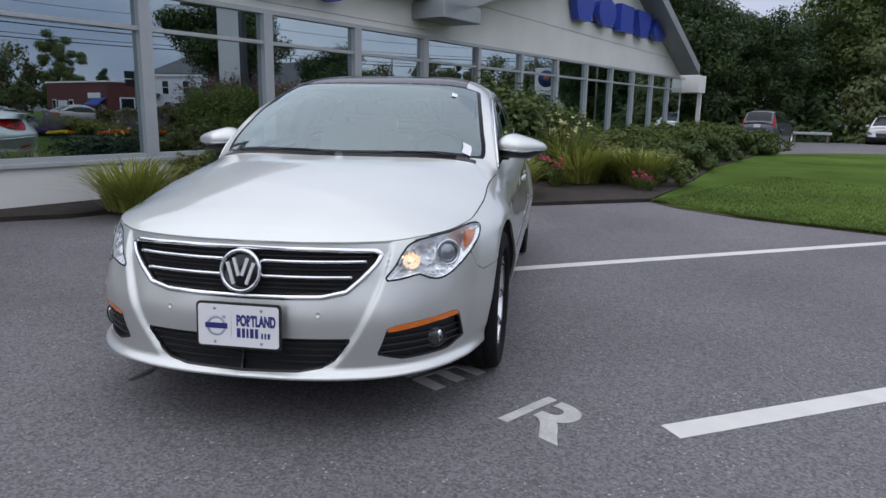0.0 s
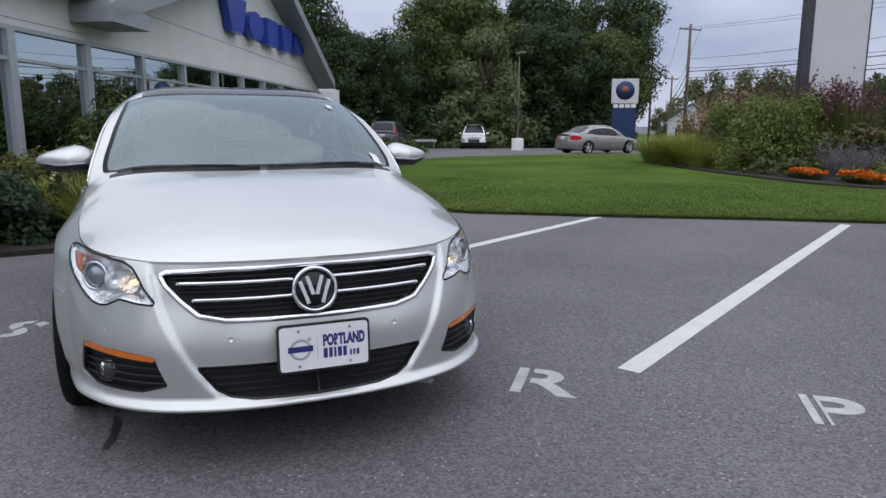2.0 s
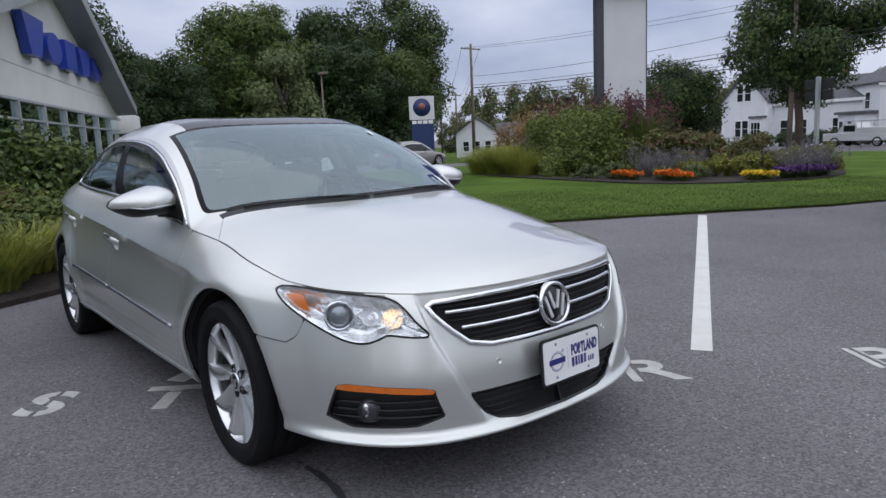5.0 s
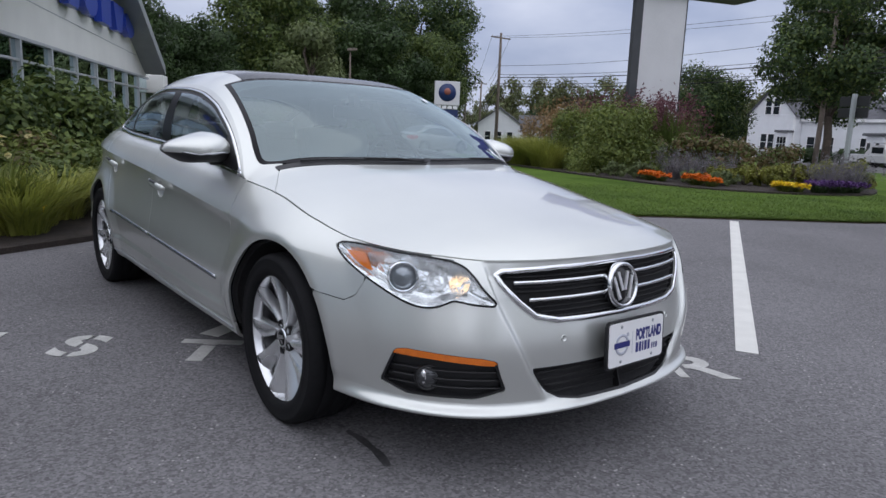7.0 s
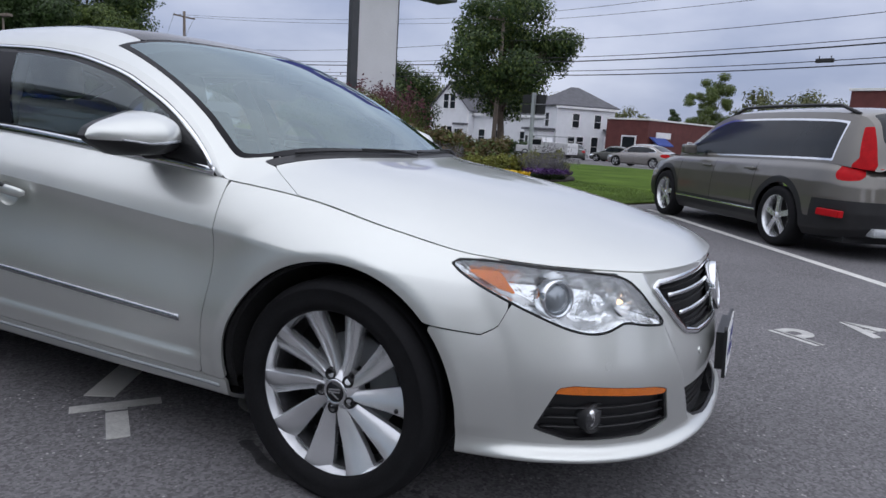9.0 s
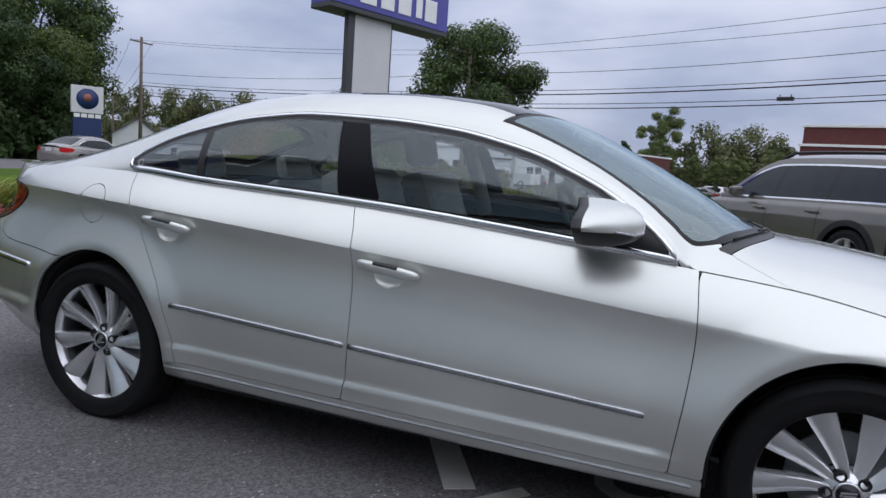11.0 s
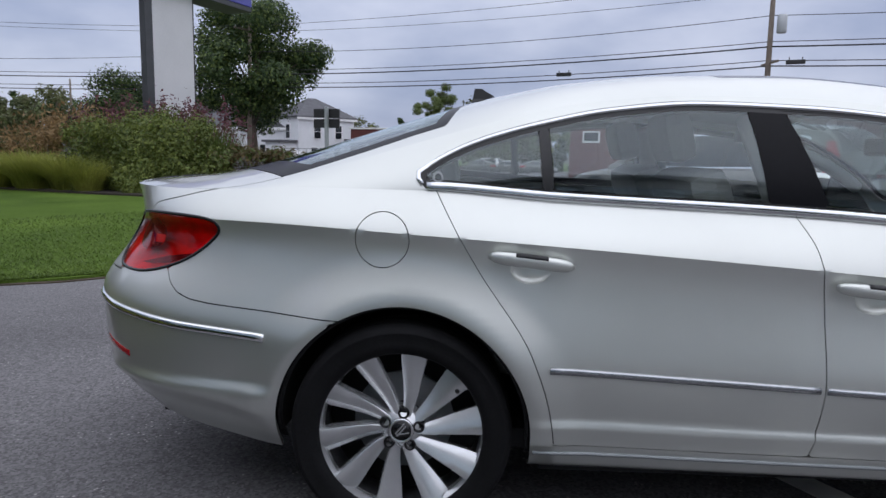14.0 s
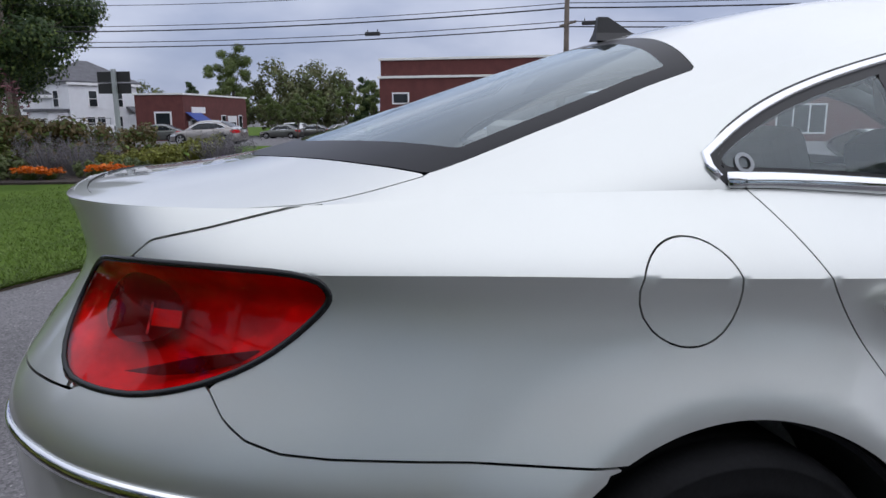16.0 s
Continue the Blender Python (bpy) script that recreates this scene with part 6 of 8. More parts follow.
def build_tree(name, label, height, radius, low, mat, leaves, leaf, seed, shape="round", trunk=.22, nclump=46, mat2=None, puff=1.0):
    rng = np.random.default_rng(seed)
    t = thing(name, label, "tree")
    top_z = height * .82
    pts = [(0, 0, -.3)] + [(rng.normal(0, .03) * height * k / 6, rng.normal(0, .03) * height * k / 6, top_z * k / 6) for k in range(1, 7)]
    items = [tube(pts, trunk, 9, taper=trunk * .25)]
    C = clumps(rng, nclump, height, radius, low, shape=shape)
    C[:, 3] *= puff
    for c in C[:: max(1, len(C) // 14)]:
        z0 = max(low * .7, c[2] * rng.uniform(.45, .7))
        base = np.array([np.interp(z0, [p[2] for p in pts], [p[0] for p in pts]), np.interp(z0, [p[2] for p in pts], [p[1] for p in pts]), z0])
        mid = base + (c[:3] - base) * .5 + rng.normal(0, .06, 3) * radius + [0, 0, .05 * height]
        items.append(tube([base, mid, c[:3]], trunk * .34, 6, taper=trunk * .08))
    part("trunk", fix_normals(mesh_of("trunk", *join_vf(items))), M_BARK, t)
    w = C[:, 3] ** 2
    which = rng.choice(len(C), leaves, p=w / w.sum())
    d = rng.normal(0, 1, (leaves, 3))
    d /= np.linalg.norm(d, axis=1)[:, None]
    rad = C[which, 3] * rng.uniform(.45, 1.08, leaves)
    pos = C[which, :3] + d * rad[:, None] * [1.15, 1.15, .85]
    cut = leaves if mat2 is None else int(leaves * .72)
    v, f = leaf_tris(pos[:cut], d[:cut] + [0, 0, .35], leaf, rng)
    tagged(part("crown", fast_mesh("crown", v, f), mat, t), kind="stuff")
    if mat2 is not None:
        v, f = leaf_tris(pos[cut:], d[cut:] + [0, 0, .35], leaf, rng)
        tagged(part("crown_highlights", fast_mesh("crown_highlights", v, f), mat2, t), kind="stuff")
    return t


def put(ob, x, y, turn=0.0, s=1.0, z=None):
    ob.matrix_world = Matrix.LocRotScale((x, y, ground_z(x, y) if z is None else z), Euler((0, 0, turn)), (s, s, s))
    return ob


def plant_trees():
    kinds = {
        "oak": build_tree("tree", "tall dark green broadleaf tree at the wood's edge", 15.0, 5.0, 1.0, M_LEAF_DARK, 50000, .22, 3, nclump=120, trunk=.35, mat2=M_LEAF_MID),
        "maple": build_tree("tree", "broad yellowish green tree at the wood's edge", 14.4, 6.2, 2.6, M_LEAF_MID, 46000, .24, 5, nclump=70, trunk=.32, mat2=M_LEAF_DARK),
        "dark": build_tree("tree", "dark green tree in the wood", 11.8, 4.6, .4, M_LEAF_DARK, 32000, .23, 7, nclump=90, trunk=.28),
        "willow": build_tree("tree", "pale green drooping tree by the wood", 7.6, 3.0, .2, M_LEAF_LIGHT, 22000, .18, 9, "cone", trunk=.2, nclump=60),
        "yard": build_tree("tree", "open-crowned green tree beside the white house", 11.2, 4.0, 3.1, M_LEAF_DARK, 36000, .17, 23, "tall", nclump=54, trunk=.26, mat2=M_LEAF_MID, puff=1.0),
        "thin": build_tree("tree", "thin airy tree behind the brick building", 11.8, 3.2, 3.2, M_LEAF_MID, 15000, .17, 13, nclump=30, trunk=.16, mat2=M_LEAF_LIGHT, puff=.8),
        "bushy": build_tree("tree", "rounded dark green leafy tree", 7.3, 3.3, .2, M_LEAF_DARK, 42000, .17, 15, nclump=110, trunk=.18, mat2=M_LEAF_MID, puff=1.35),
        "far": build_tree("tree", "distant green tree on the horizon", 8.2, 4.2, .3, M_LEAF_HAZE, 7000, .34, 17, nclump=46, trunk=.2, mat2=M_LEAF_LIGHT),
        "conifer": build_tree("tree", "distant dark pointed conifer tree", 10.5, 2.4, .4, M_LEAF_DARK, 6000, .36, 19, "cone", nclump=44, trunk=.2),
    }
    rows = [("oak", -54.7, 39.4, 1.0, 1.09), ("oak", -62, 37.5, 2.4, 1.06), ("dark", -57.5, 33, .4, 1.22), ("maple", -54.0, 24.8, 0, .95), ("willow", -46.8, 23.4, 0, 1.32), ("dark", -53.9, 17.8, 2, .74),
            ("oak", -50.6, 11, 3.4, .66), ("dark", -41.5, 7.0, 1, .86), ("maple", -59, 29, 4, .98), ("dark", -49, 31, 4.2, .9), ("dark", -47, 14.2, 5, .72), ("oak", -47, 2.5, .6, .86),
            ("dark", -73, 41.5, 3, 1.15), ("maple", -51, 36.8, 1.4, .72), ("dark", -48.5, 34.5, 1.3, .66), ("dark", -54, -4, 3, 1.0),
            ("dark", -61, 8, 1.7, 1.05), ("bushy", -29.0, 49.6, 0, .95), ("bushy", -31.6, 50.4, 2, .60), ("yard", -19.1, 49.7, 0, 1.24), ("thin", -7.2, 92.4, 0, 1.0), ("thin", 9.5, 80, 2, .56),
            ("thin", 2.0, 72, 1, .42), ("thin", -2.5, 78, 2, .42), ("thin", 5.0, 69, 3, .46), ("thin", -5.5, 84, 4, .46), ("thin", 0, 70, 5, .38)]
    used = set()
    for kind, x, y, a, s in rows:
        src = kinds[kind]
        if kind in used:
            ob = copy_thing(src, Matrix.Identity(4))
        else:
            ob, _ = src, used.add(kind)
        put(ob, x, y, a, s)
        ob["group"] = "trees"
    rng = np.random.default_rng(31)
    far = [(-140 + 9 * k, 132 + 5 * math.sin(k * 1.7), 1.5 + .4 * rng.random()) for k in range(7)]
    far += [(-95 + 8 * k, 128 + 6 * math.sin(k * 2.1), 1.05 + .5 * rng.random()) for k in range(8)]
    far += [(-26 + 6.3 * k, 104 + 5 * math.sin(k * 1.3) - .9 * k, .75 + .45 * rng.random()) for k in range(14)]
    far += [(14 + 6.5 * k, 72 - 2.2 * k + 3 * math.sin(k * 1.9), .44 + .2 * rng.random()) for k in range(9)]
    far += [(-95 + 5 * k, 82 + 3 * math.sin(k), .55 + .3 * rng.random()) for k in range(4)]
    for i, (x, y, s) in enumerate(far):
        kind = "conifer" if i % 4 == 1 else "far"
        src = kinds[kind]
        if kind in used:
            ob = copy_thing(src, Matrix.Identity(4))
        else:
            ob = src
            used.add(kind)
        put(ob, x, y, rng.uniform(0, 6), s)
        ob["group"] = "distant trees"
    # unseen trees added behind the camera, only to reflect in glass and paint
    for x, y, s in ((34, -14, 1.0), (40, 6, .9), (26, -34, 1.0), (46, 20, .8)):
        ob = copy_thing(kinds["maple"], Matrix.Identity(4))
        put(ob, x, y, x, s)


plant_trees()


def build_bush(name, label, rx, ry, h, mat, leaves, leaf, seed, mat2=None, nclump=26, category="shrub"):
    rng = np.random.default_rng(seed)
    b = thing(name, label, category)
    C = []
    while len(C) < nclump:
        p = rng.uniform(-1, 1, 3) * [1, 1, .5] + [0, 0, .5]
        if (p[0] ** 2 + p[1] ** 2) + (p[2] - .25) ** 2 * 1.3 > 1.0:
            continue
        C.append((p[0] * rx * .86, p[1] * ry * .86, p[2] * h * .86 + .04, h * rng.uniform(.18, .34)))
    C = np.array(C)
    which = rng.integers(0, len(C), leaves)
    d = rng.normal(0, 1, (leaves, 3))
    d /= np.linalg.norm(d, axis=1)[:, None]
    pos = C[which, :3] + d * (C[which, 3] * rng.uniform(.35, 1.05, leaves))[:, None]
    pos[:, 2] = np.maximum(pos[:, 2], .02)
    cut = leaves if mat2 is None else int(leaves * .7)
    v, f = leaf_quads(pos[:cut], d[:cut] + [0, 0, .5], leaf, rng)
    tagged(part("foliage", fast_mesh("foliage", v, f), mat, b), kind="stuff")
    if mat2 is not None:
        v, f = leaf_quads(pos[cut:], d[cut:] + [0, 0, .5], leaf, rng)
        tagged(part("new_growth", fast_mesh("new_growth", v, f), mat2, b), kind="stuff")
    items = [tube([(0, 0, -.05), c[:3] * .5 + [0, 0, .05], c[:3]], .016, 5, taper=.006) for c in C[::3]]
    tagged(part("stems", mesh_of("stems", *join_vf(items)), M_BARK, b), kind="stuff")
    return b


def build_clump(name, label, r, h, mat, blades, seed, width=.012, droop=1.0, plume=None, plume_n=0, plume_size=.05, flower=None, flower_n=0):
    """Arching blades from one crown, with plumes or blossoms on stalks."""
    rng = np.random.default_rng(seed)
    b = thing(name, label, "grass clump" if flower is None else "flower clump")
    a = rng.uniform(0, 2 * np.pi, blades)
    reach = r * rng.uniform(.25, 1.0, blades)
    hh = h * rng.uniform(.6, 1.05, blades) * (1 - .25 * reach / r)
    base = np.stack([np.cos(a), np.sin(a)], 1) * (r * .38 * rng.random(blades) ** .5)[:, None]
    dirv = np.stack([np.cos(a + rng.normal(0, .3, blades)), np.sin(a + rng.normal(0, .3, blades))], 1)
    sidev = np.stack([-dirv[:, 1], dirv[:, 0]], 1)
    rows = []
    for t, w in ((0, .8), (.35, 1.0), (.7, .75), (1.0, .08)):
        xy = base + dirv * (reach * t ** 1.5)[:, None]
        z = hh * (t * (1 + .45 * droop) - .45 * droop * t ** 2.6)
        for s in (-1, 1):
            p = xy + sidev * (s * width * w * .5)
            rows.append(np.concatenate([p, z[:, None]], 1))
    v = np.stack(rows, 1).reshape(-1, 3)
    k = np.arange(blades)[:, None] * 8
    f = np.concatenate([np.stack([k[:, 0] + 2 * i, k[:, 0] + 2 * i + 1, k[:, 0] + 2 * i + 3, k[:, 0] + 2 * i + 2], 1) for i in range(3)])
    tagged(part("foliage", fast_mesh("foliage", v, f), mat, b), kind="stuff")
    if plume is not None:
        m = rng.integers(0, blades, plume_n)
        per = 10
        tips = np.repeat(np.concatenate([base[m] + dirv[m] * reach[m, None] * .8, (hh[m] * 1.12)[:, None]], 1), per, 0)
        tips += rng.normal(0, 1, tips.shape) * [plume_size * .6, plume_size * .6, plume_size * 2.0]
        pv, pf = leaf_quads(tips, rng.normal(0, 1, tips.shape), plume_size * .6, rng, 2.2)
        tagged(part("plume", fast_mesh("plume", pv, pf), plume, b), kind="stuff")
    if flower is not None:
        ang, rr = rng.uniform(0, 2 * np.pi, flower_n), r * .85 * rng.random(flower_n) ** .5
        c = np.stack([rr * np.cos(ang), rr * np.sin(ang), h * rng.uniform(.75, 1.15, flower_n)], 1)
        petals = np.repeat(c, 6, 0) + rng.normal(0, plume_size * .28, (flower_n * 6, 3))
        pv, pf = leaf_quads(petals, np.tile([[0, 0, 1.0]], (flower_n * 6, 1)), plume_size, rng, 1.2)
        tagged(part("blossoms", fast_mesh("blossoms", pv, pf), flower, b), kind="stuff")
    return b


def spread(src, rows, group, z=None):
    """The first row moves the plant itself, the rest are copies."""
    for i, (x, y, s) in enumerate(rows):
        ob = src if i == 0 else copy_thing(src, Matrix.Identity(4))
        put(ob, x, y, (x * 7.3 + y * 3.1) % 6.28, s, (ground_z(x, y) + .06) if z is None else z)
        ob["group"] = group


def plant_beds():
    # along the showroom wall
    rhodo = build_bush("shrub", "large dark broad-leaved shrub by the showroom", 1.0, .9, 1.42, M_LEAF_MID, 11000, .06, 41, M_LEAF_DARK, 44)
    spread(rhodo, [tuple(on_wall(s, o))[:2] + (k,) for s, o, k in ((7.0, 1.0, 1.05), (8.6, 1.1, .98), (10.2, 1.2, .95), (12.4, 1.2, .8))] + [(-9.6, -.1, 1.15), (-10.7, .6, 1.0)], "wall shrubs")
    jun = build_bush("shrub", "low spreading green shrub on mulch", 1.1, .9, .62, M_LEAF_MID, 6200, .055, 43, M_LEAF_GRASS, 34)
    spread(jun, [tuple(on_wall(s, o))[:2] + (k,) for s, o, k in ((4.6, 2.3, .9), (5.6, 2.3, 1.0), (7.2, 2.5, 1.0), (9.2, 2.6, 1.0), (11.5, 2.3, 1.1), (13.5, 2.4, 1.15), (15.5, 2.3, 1.2), (18.0, 2.4, 1.3), (21.0, 2.3, 1.3), (16.5, 1.2, 1.1), (24, 2.5, 1.2))], "low shrubs")
    yew = build_bush("shrub", "dark low evergreen shrub beside the lawn", .9, .8, .52, M_LEAF_MID, 4600, .05, 45, M_LEAF_DARK, 30)
    spread(yew, [(-8.6, 2.75, .8), (-10.2, 2.9, .9), (-12, 3.7, 1.0), (-15.0, 4.9, 1.1), (-18.5, 6.6, 1.2), (-20.2, 7.6, 1.1)], "evergreen shrubs")
    lily = build_clump("daylily", "arching yellow-green grassy clump on mulch", .74, .66, M_LEAF_FOX, 430, 47, .019, 1.35)
    spread(lily, [(-4.72, -1.12, .8), (-5.15, -1.0, .85), (-5.75, -.05, .8), (-6.35, .5, .9), (-8.35, 2.45, 1.0), (-5.6, -.7, .9), (-5.5, -1.6, .9), (-8.3, 1.5, 1.1), (-9.0, 1.95, .9), (-3.65, -3.45, .95), (-8.9, .9, .9)], "daylily clumps")
    juniper = build_bush("juniper", "dense dark blue-green spreading juniper on mulch", .72, .62, .62, M_JUNIPER, 6500, .045, 48, M_LEAF_DARK, 40)
    spread(juniper, [(-4.45, -2.2, 1.0), (-4.95, -1.9, .95), (-5.15, -2.75, 1.0)], "junipers")
    olive = build_bush("shrub", "low olive-green shrub with reddish tips", .85, .75, .72, M_LEAF_GRASS, 6200, .045, 52, M_LEAF_RUST, 34)
    spread(olive, [(-6.0, -2.2, 1.0), (-6.6, -1.4, 1.05), (-7.4, -.8, 1.05), (-5.6, -3.3, .9), (-8.3, -.2, 1.0), (-9.3, 1.9, .9), (-9.4, 1.2, 1.1), (-6.9, -2.1, 1.0), (-8.0, -1.55, 1.0)], "olive shrubs")
    bloom = build_clump("flowering_daylily", "daylily clump with pale peach flowers", .5, .8, M_LEAF_GRASS, 200, 49, .016, flower=M_FL_PEACH, flower_n=8, plume_size=.048)
    spread(bloom, [(-8.6, 1.35, 1.25), (-8.9, 1.1, 1.2), (-5.1, -1.2, .95)], "flowering daylilies")
    pink = build_clump("pink_flowers", "low clump of pink flowers by the asphalt", .28, .38, M_LEAF_MID, 120, 51, .014, flower=M_FL_PINK, flower_n=12, plume_size=.05)
    spread(pink, [(-7.65, 1.1, 1.0), (-7.6, 2.35, .6), (-7.45, 2.5, .5)], "pink flowers")
    yel = build_clump("yellow_flowers", "small yellow flowers in grassy leaves", .25, .34, M_LEAF_GRASS, 70, 53, .014, flower=M_FL_YELLOW, flower_n=5, plume_size=.05)
    spread(yel, [(-4.77, -1.0, .6), (-4.5, -2.9, .7)], "small yellow flowers")
    # the planted island
    tall = build_bush("shrub", "tall dense green perennial mound", 1.35, 1.25, 1.75, M_LEAF_GRASS, 15000, .052, 55, M_LEAF_MID, 60)
    spread(tall, [(-11.2, 14.3, 1.05), (-9.9, 14.2, 1.08), (-12.4, 14.9, .98), (-10.9, 15.8, 1.12), (-10.2, 13.6, .75)], "perennial mounds")
    joe = build_clump("purple_perennial", "tall perennial with dusty purple plumes", .9, 2.05, M_LEAF_MID, 420, 57, .03, .3, M_PLUM, 90, .085)
    spread(joe, [(-12.6, 16.2, 1.02), (-11.9, 16.7, 1.05), (-11.2, 17.2, 1.06), (-10.4, 16.9, 1.05), (-9.7, 16.6, .98), (-11.5, 18.2, 1.0)], "purple perennials")
    tan = build_clump("ornamental_grass", "ornamental grass with tan feathery plumes", .85, 1.75, M_LEAF_GRASS, 320, 59, .012, .6, M_TAN, 150, .10)
    spread(tan, [(-13.2, 15.8, 1.0), (-13.9, 16.6, 1.05), (-14.6, 16.0, .9), (-12.9, 17.2, 1.0)], "plumed grasses")
    fox = build_clump("ornamental_grass", "broad light green mound of ornamental grass", 1.05, 1.05, M_LEAF_FOX, 900, 61, .012, 1.1)
    spread(fox, [(-13.9, 14.4, 1.0), (-13.0, 14.0, .95), (-14.9, 15.1, 1.0), (-15.4, 16.2, .9), (-12.2, 13.5, .95), (-11.6, 13.25, .8), (-13.2, 13.6, .9), (-14.3, 13.9, .85)], "grass mounds")
    rust = build_bush("shrub", "low rusty olive shrub in the island", 1.0, .9, .78, M_LEAF_RUST, 3800, .055, 63, M_LEAF_MID, 26)
    spread(rust, [(-8.5, 15.2, 1.45), (-7.5, 15.7, 1.4), (-8.2, 16.6, 1.35), (-6.6, 16.3, 1.2)], "rusty shrubs")
    lav = build_clump("lavender", "hazy grey-lavender spiky perennial", .55, .75, M_LAV, 330, 65, .007, .25, M_LAV, 70, .035)
    spread(lav, [(-7.6, 13.5, 1.0), (-7.0, 13.2, .9), (-4.4, 14.6, 1.0), (-4.1, 15.2, 1.0), (-12.6, 14.9, 1.3), (-6.7, 13.9, .9)], "lavender clumps")
    ygr = build_bush("shrub", "low yellow-green mounded plant", .55, .5, .42, M_LEAF_YEL, 2200, .045, 67, M_LEAF_FOX, 22)
    spread(ygr, [(-5.9, 13.8, 1.0), (-5.3, 14.0, 1.05), (-6.4, 13.4, .9), (-5.0, 15.6, 1.3), (-4.6, 16.6, 1.4), (-5.6, 14.8, 1.1)], "yellow-green mounds")
    grey = build_bush("shrub", "small grey-green mounded plant", .4, .38, .32, M_LEAF_LIGHT, 1200, .04, 69, None, 14)
    spread(grey, [(-8.1, 12.6, 1.2), (-8.9, 12.55, 1.1), (-5.9, 12.9, 1.0), (-6.6, 12.7, .9)], "grey-green mounds")
    orange = build_clump("orange_flowers", "low bed of bright orange marigolds", .36, .20, M_LEAF_MID, 150, 71, .014, flower=M_FL_ORANGE, flower_n=80, plume_size=.055)
    spread(orange, [(-7.55, 12.35, .95), (-7.2, 12.3, .8), (-6.25, 12.25, 1.05), (-5.85, 12.2, .85), (-4.75, 13.2, .7)], "orange marigolds")
    yellow = build_clump("yellow_marigolds", "low bed of bright yellow marigolds", .34, .20, M_LEAF_MID, 150, 73, .014, flower=M_FL_YELLOW, flower_n=80, plume_size=.055)
    spread(yellow, [(-4.55, 12.85, .9), (-4.35, 13.05, .8)], "yellow marigolds")
    purple = build_clump("purple_flowers", "low bed of dark purple flowers", .42, .22, M_LEAF_DARK, 150, 75, .014, flower=M_FL_PURPLE, flower_n=110, plume_size=.05)
    spread(purple, [(-4.1, 13.5, 1.0), (-3.9, 13.95, 1.0), (-3.8, 14.45, .9)], "purple flowers")
    # hedges of the far house
    hedge = build_bush("shrub", "dark clipped hedge before the white house", 2.2, 1.0, 1.5, M_LEAF_DARK, 2600, .16, 77, None, 30)
    spread(hedge, [(-31.5, 69.5, 1.0), (-28, 68.7, 1.0), (-24.5, 68.0, 1.05), (-20, 66.5, .8)], "house hedges", None)
    thick = build_bush("thicket", "dark undergrowth at the wood's edge", 3.2, 2.2, 3.0, M_LEAF_DARK, 4200, .32, 79, None, 34)
    spread(thick, [(-45, 12.5, 1.0), (-46.5, 17, 1.1), (-47, 28, 1.1), (-47.5, 33, 1.1), (-49, 37.2, 1.0), (-43, 8, 1.0), (-38, 3.5, 1.1)], "undergrowth")


plant_beds()


def build_grass():
    """Short turf blades on the lawn's near strip."""
    rng = np.random.default_rng(5)
    edge = np.array([(-6.5, 2.45), (-5.2, 3.4), (-4.3, 4.75), (-3.25, 6.5), (-2.4, 7.75), (-1.55, 9.0), (-0.9, 10.6), (-.2, 13)])
    seg = np.r_[0, np.cumsum(np.hypot(*np.diff(edge, axis=0).T))]
    n = 75000
    s = rng.uniform(0, seg[-1], n)
    base = np.stack([np.interp(s, seg, edge[:, 0]), np.interp(s, seg, edge[:, 1])], 1)
    depth = rng.random(n) ** 2.4 * 5.5 - .04
    base += np.array([-.85, .53]) * depth[:, None]
    z = np.full(n, .028)
    a = rng.uniform(0, 6.283, n)
    w = .006 + .004 * rng.random(n)
    h = rng.uniform(.012, .034, n)
    lean = rng.normal(0, .022, (n, 2))
    p0 = np.stack([base[:, 0] - w * np.cos(a), base[:, 1] - w * np.sin(a), z], 1)
    p1 = np.stack([base[:, 0] + w * np.cos(a), base[:, 1] + w * np.sin(a), z], 1)
    p2 = np.stack([base[:, 0] + lean[:, 0], base[:, 1] + lean[:, 1], z + h], 1)
    v = np.stack([p0, p1, p2], 1).reshape(-1, 3)
    ob = part("grass", fast_mesh("grass", v, np.arange(3 * n).reshape(-1, 3)), M_TURFBLADE)
    tagged(ob, "short green lawn grass blades", "grass", kind="stuff")


M_TURFBLADE = leaf_material("turf_blade", (0.085, 0.140, 0.026), (0.125, 0.185, 0.036))
build_grass()

# ---------------------------------------------------------------- signs, poles, wires, houses


def basis(x, y, ux, uy, z=0.0):
    """A pose at x, y whose x axis points along (ux, uy)."""
    return pose(x, y, z, 0, 0, math.degrees(math.atan2(uy, ux)))


def build_pylon():
    m = basis(-11.82, 16.92, .344, .939)
    p = thing("pylon_sign", "tall white slab carrying a violet-blue sign box", "sign", m)
    part("slab", boxes((.28, 1.93, 0, .14, -.1, 5.78), bevel=.01), M_PYLON, p, "white panel with faint joint")
    part("edge_post", boxes((0, .28, -.03, .18, -.1, 5.80), bevel=.01), M_STEEL, p, "dark grey steel edge")
    part("edge_post", boxes((1.93, 1.97, -.01, .16, -.1, 5.80), bevel=.01), M_STEEL, p)
    part("sign_box", boxes((-.95, 4.45, -.28, .72, 5.70, 5.86), bevel=.02), M_STEEL, p, "dark grey sign frame")
    part("sign_face", boxes((-.93, 4.43, -.30, .74, 5.862, 8.30), bevel=.02), M_SIGNFACE, p, "violet-blue sign face")
    for x0, x1, z0 in ((.2, .9, 6.05), (1.1, 1.7, 6.05), (1.9, 2.5, 6.05), (2.75, 3.05, 6.08), (3.2, 3.8, 6.05)):
        part("sign_mark", boxes((x0, x1, -.33, -.302, z0, z0 + .75), bevel=.12 if False else .01), M_WHITE, p)


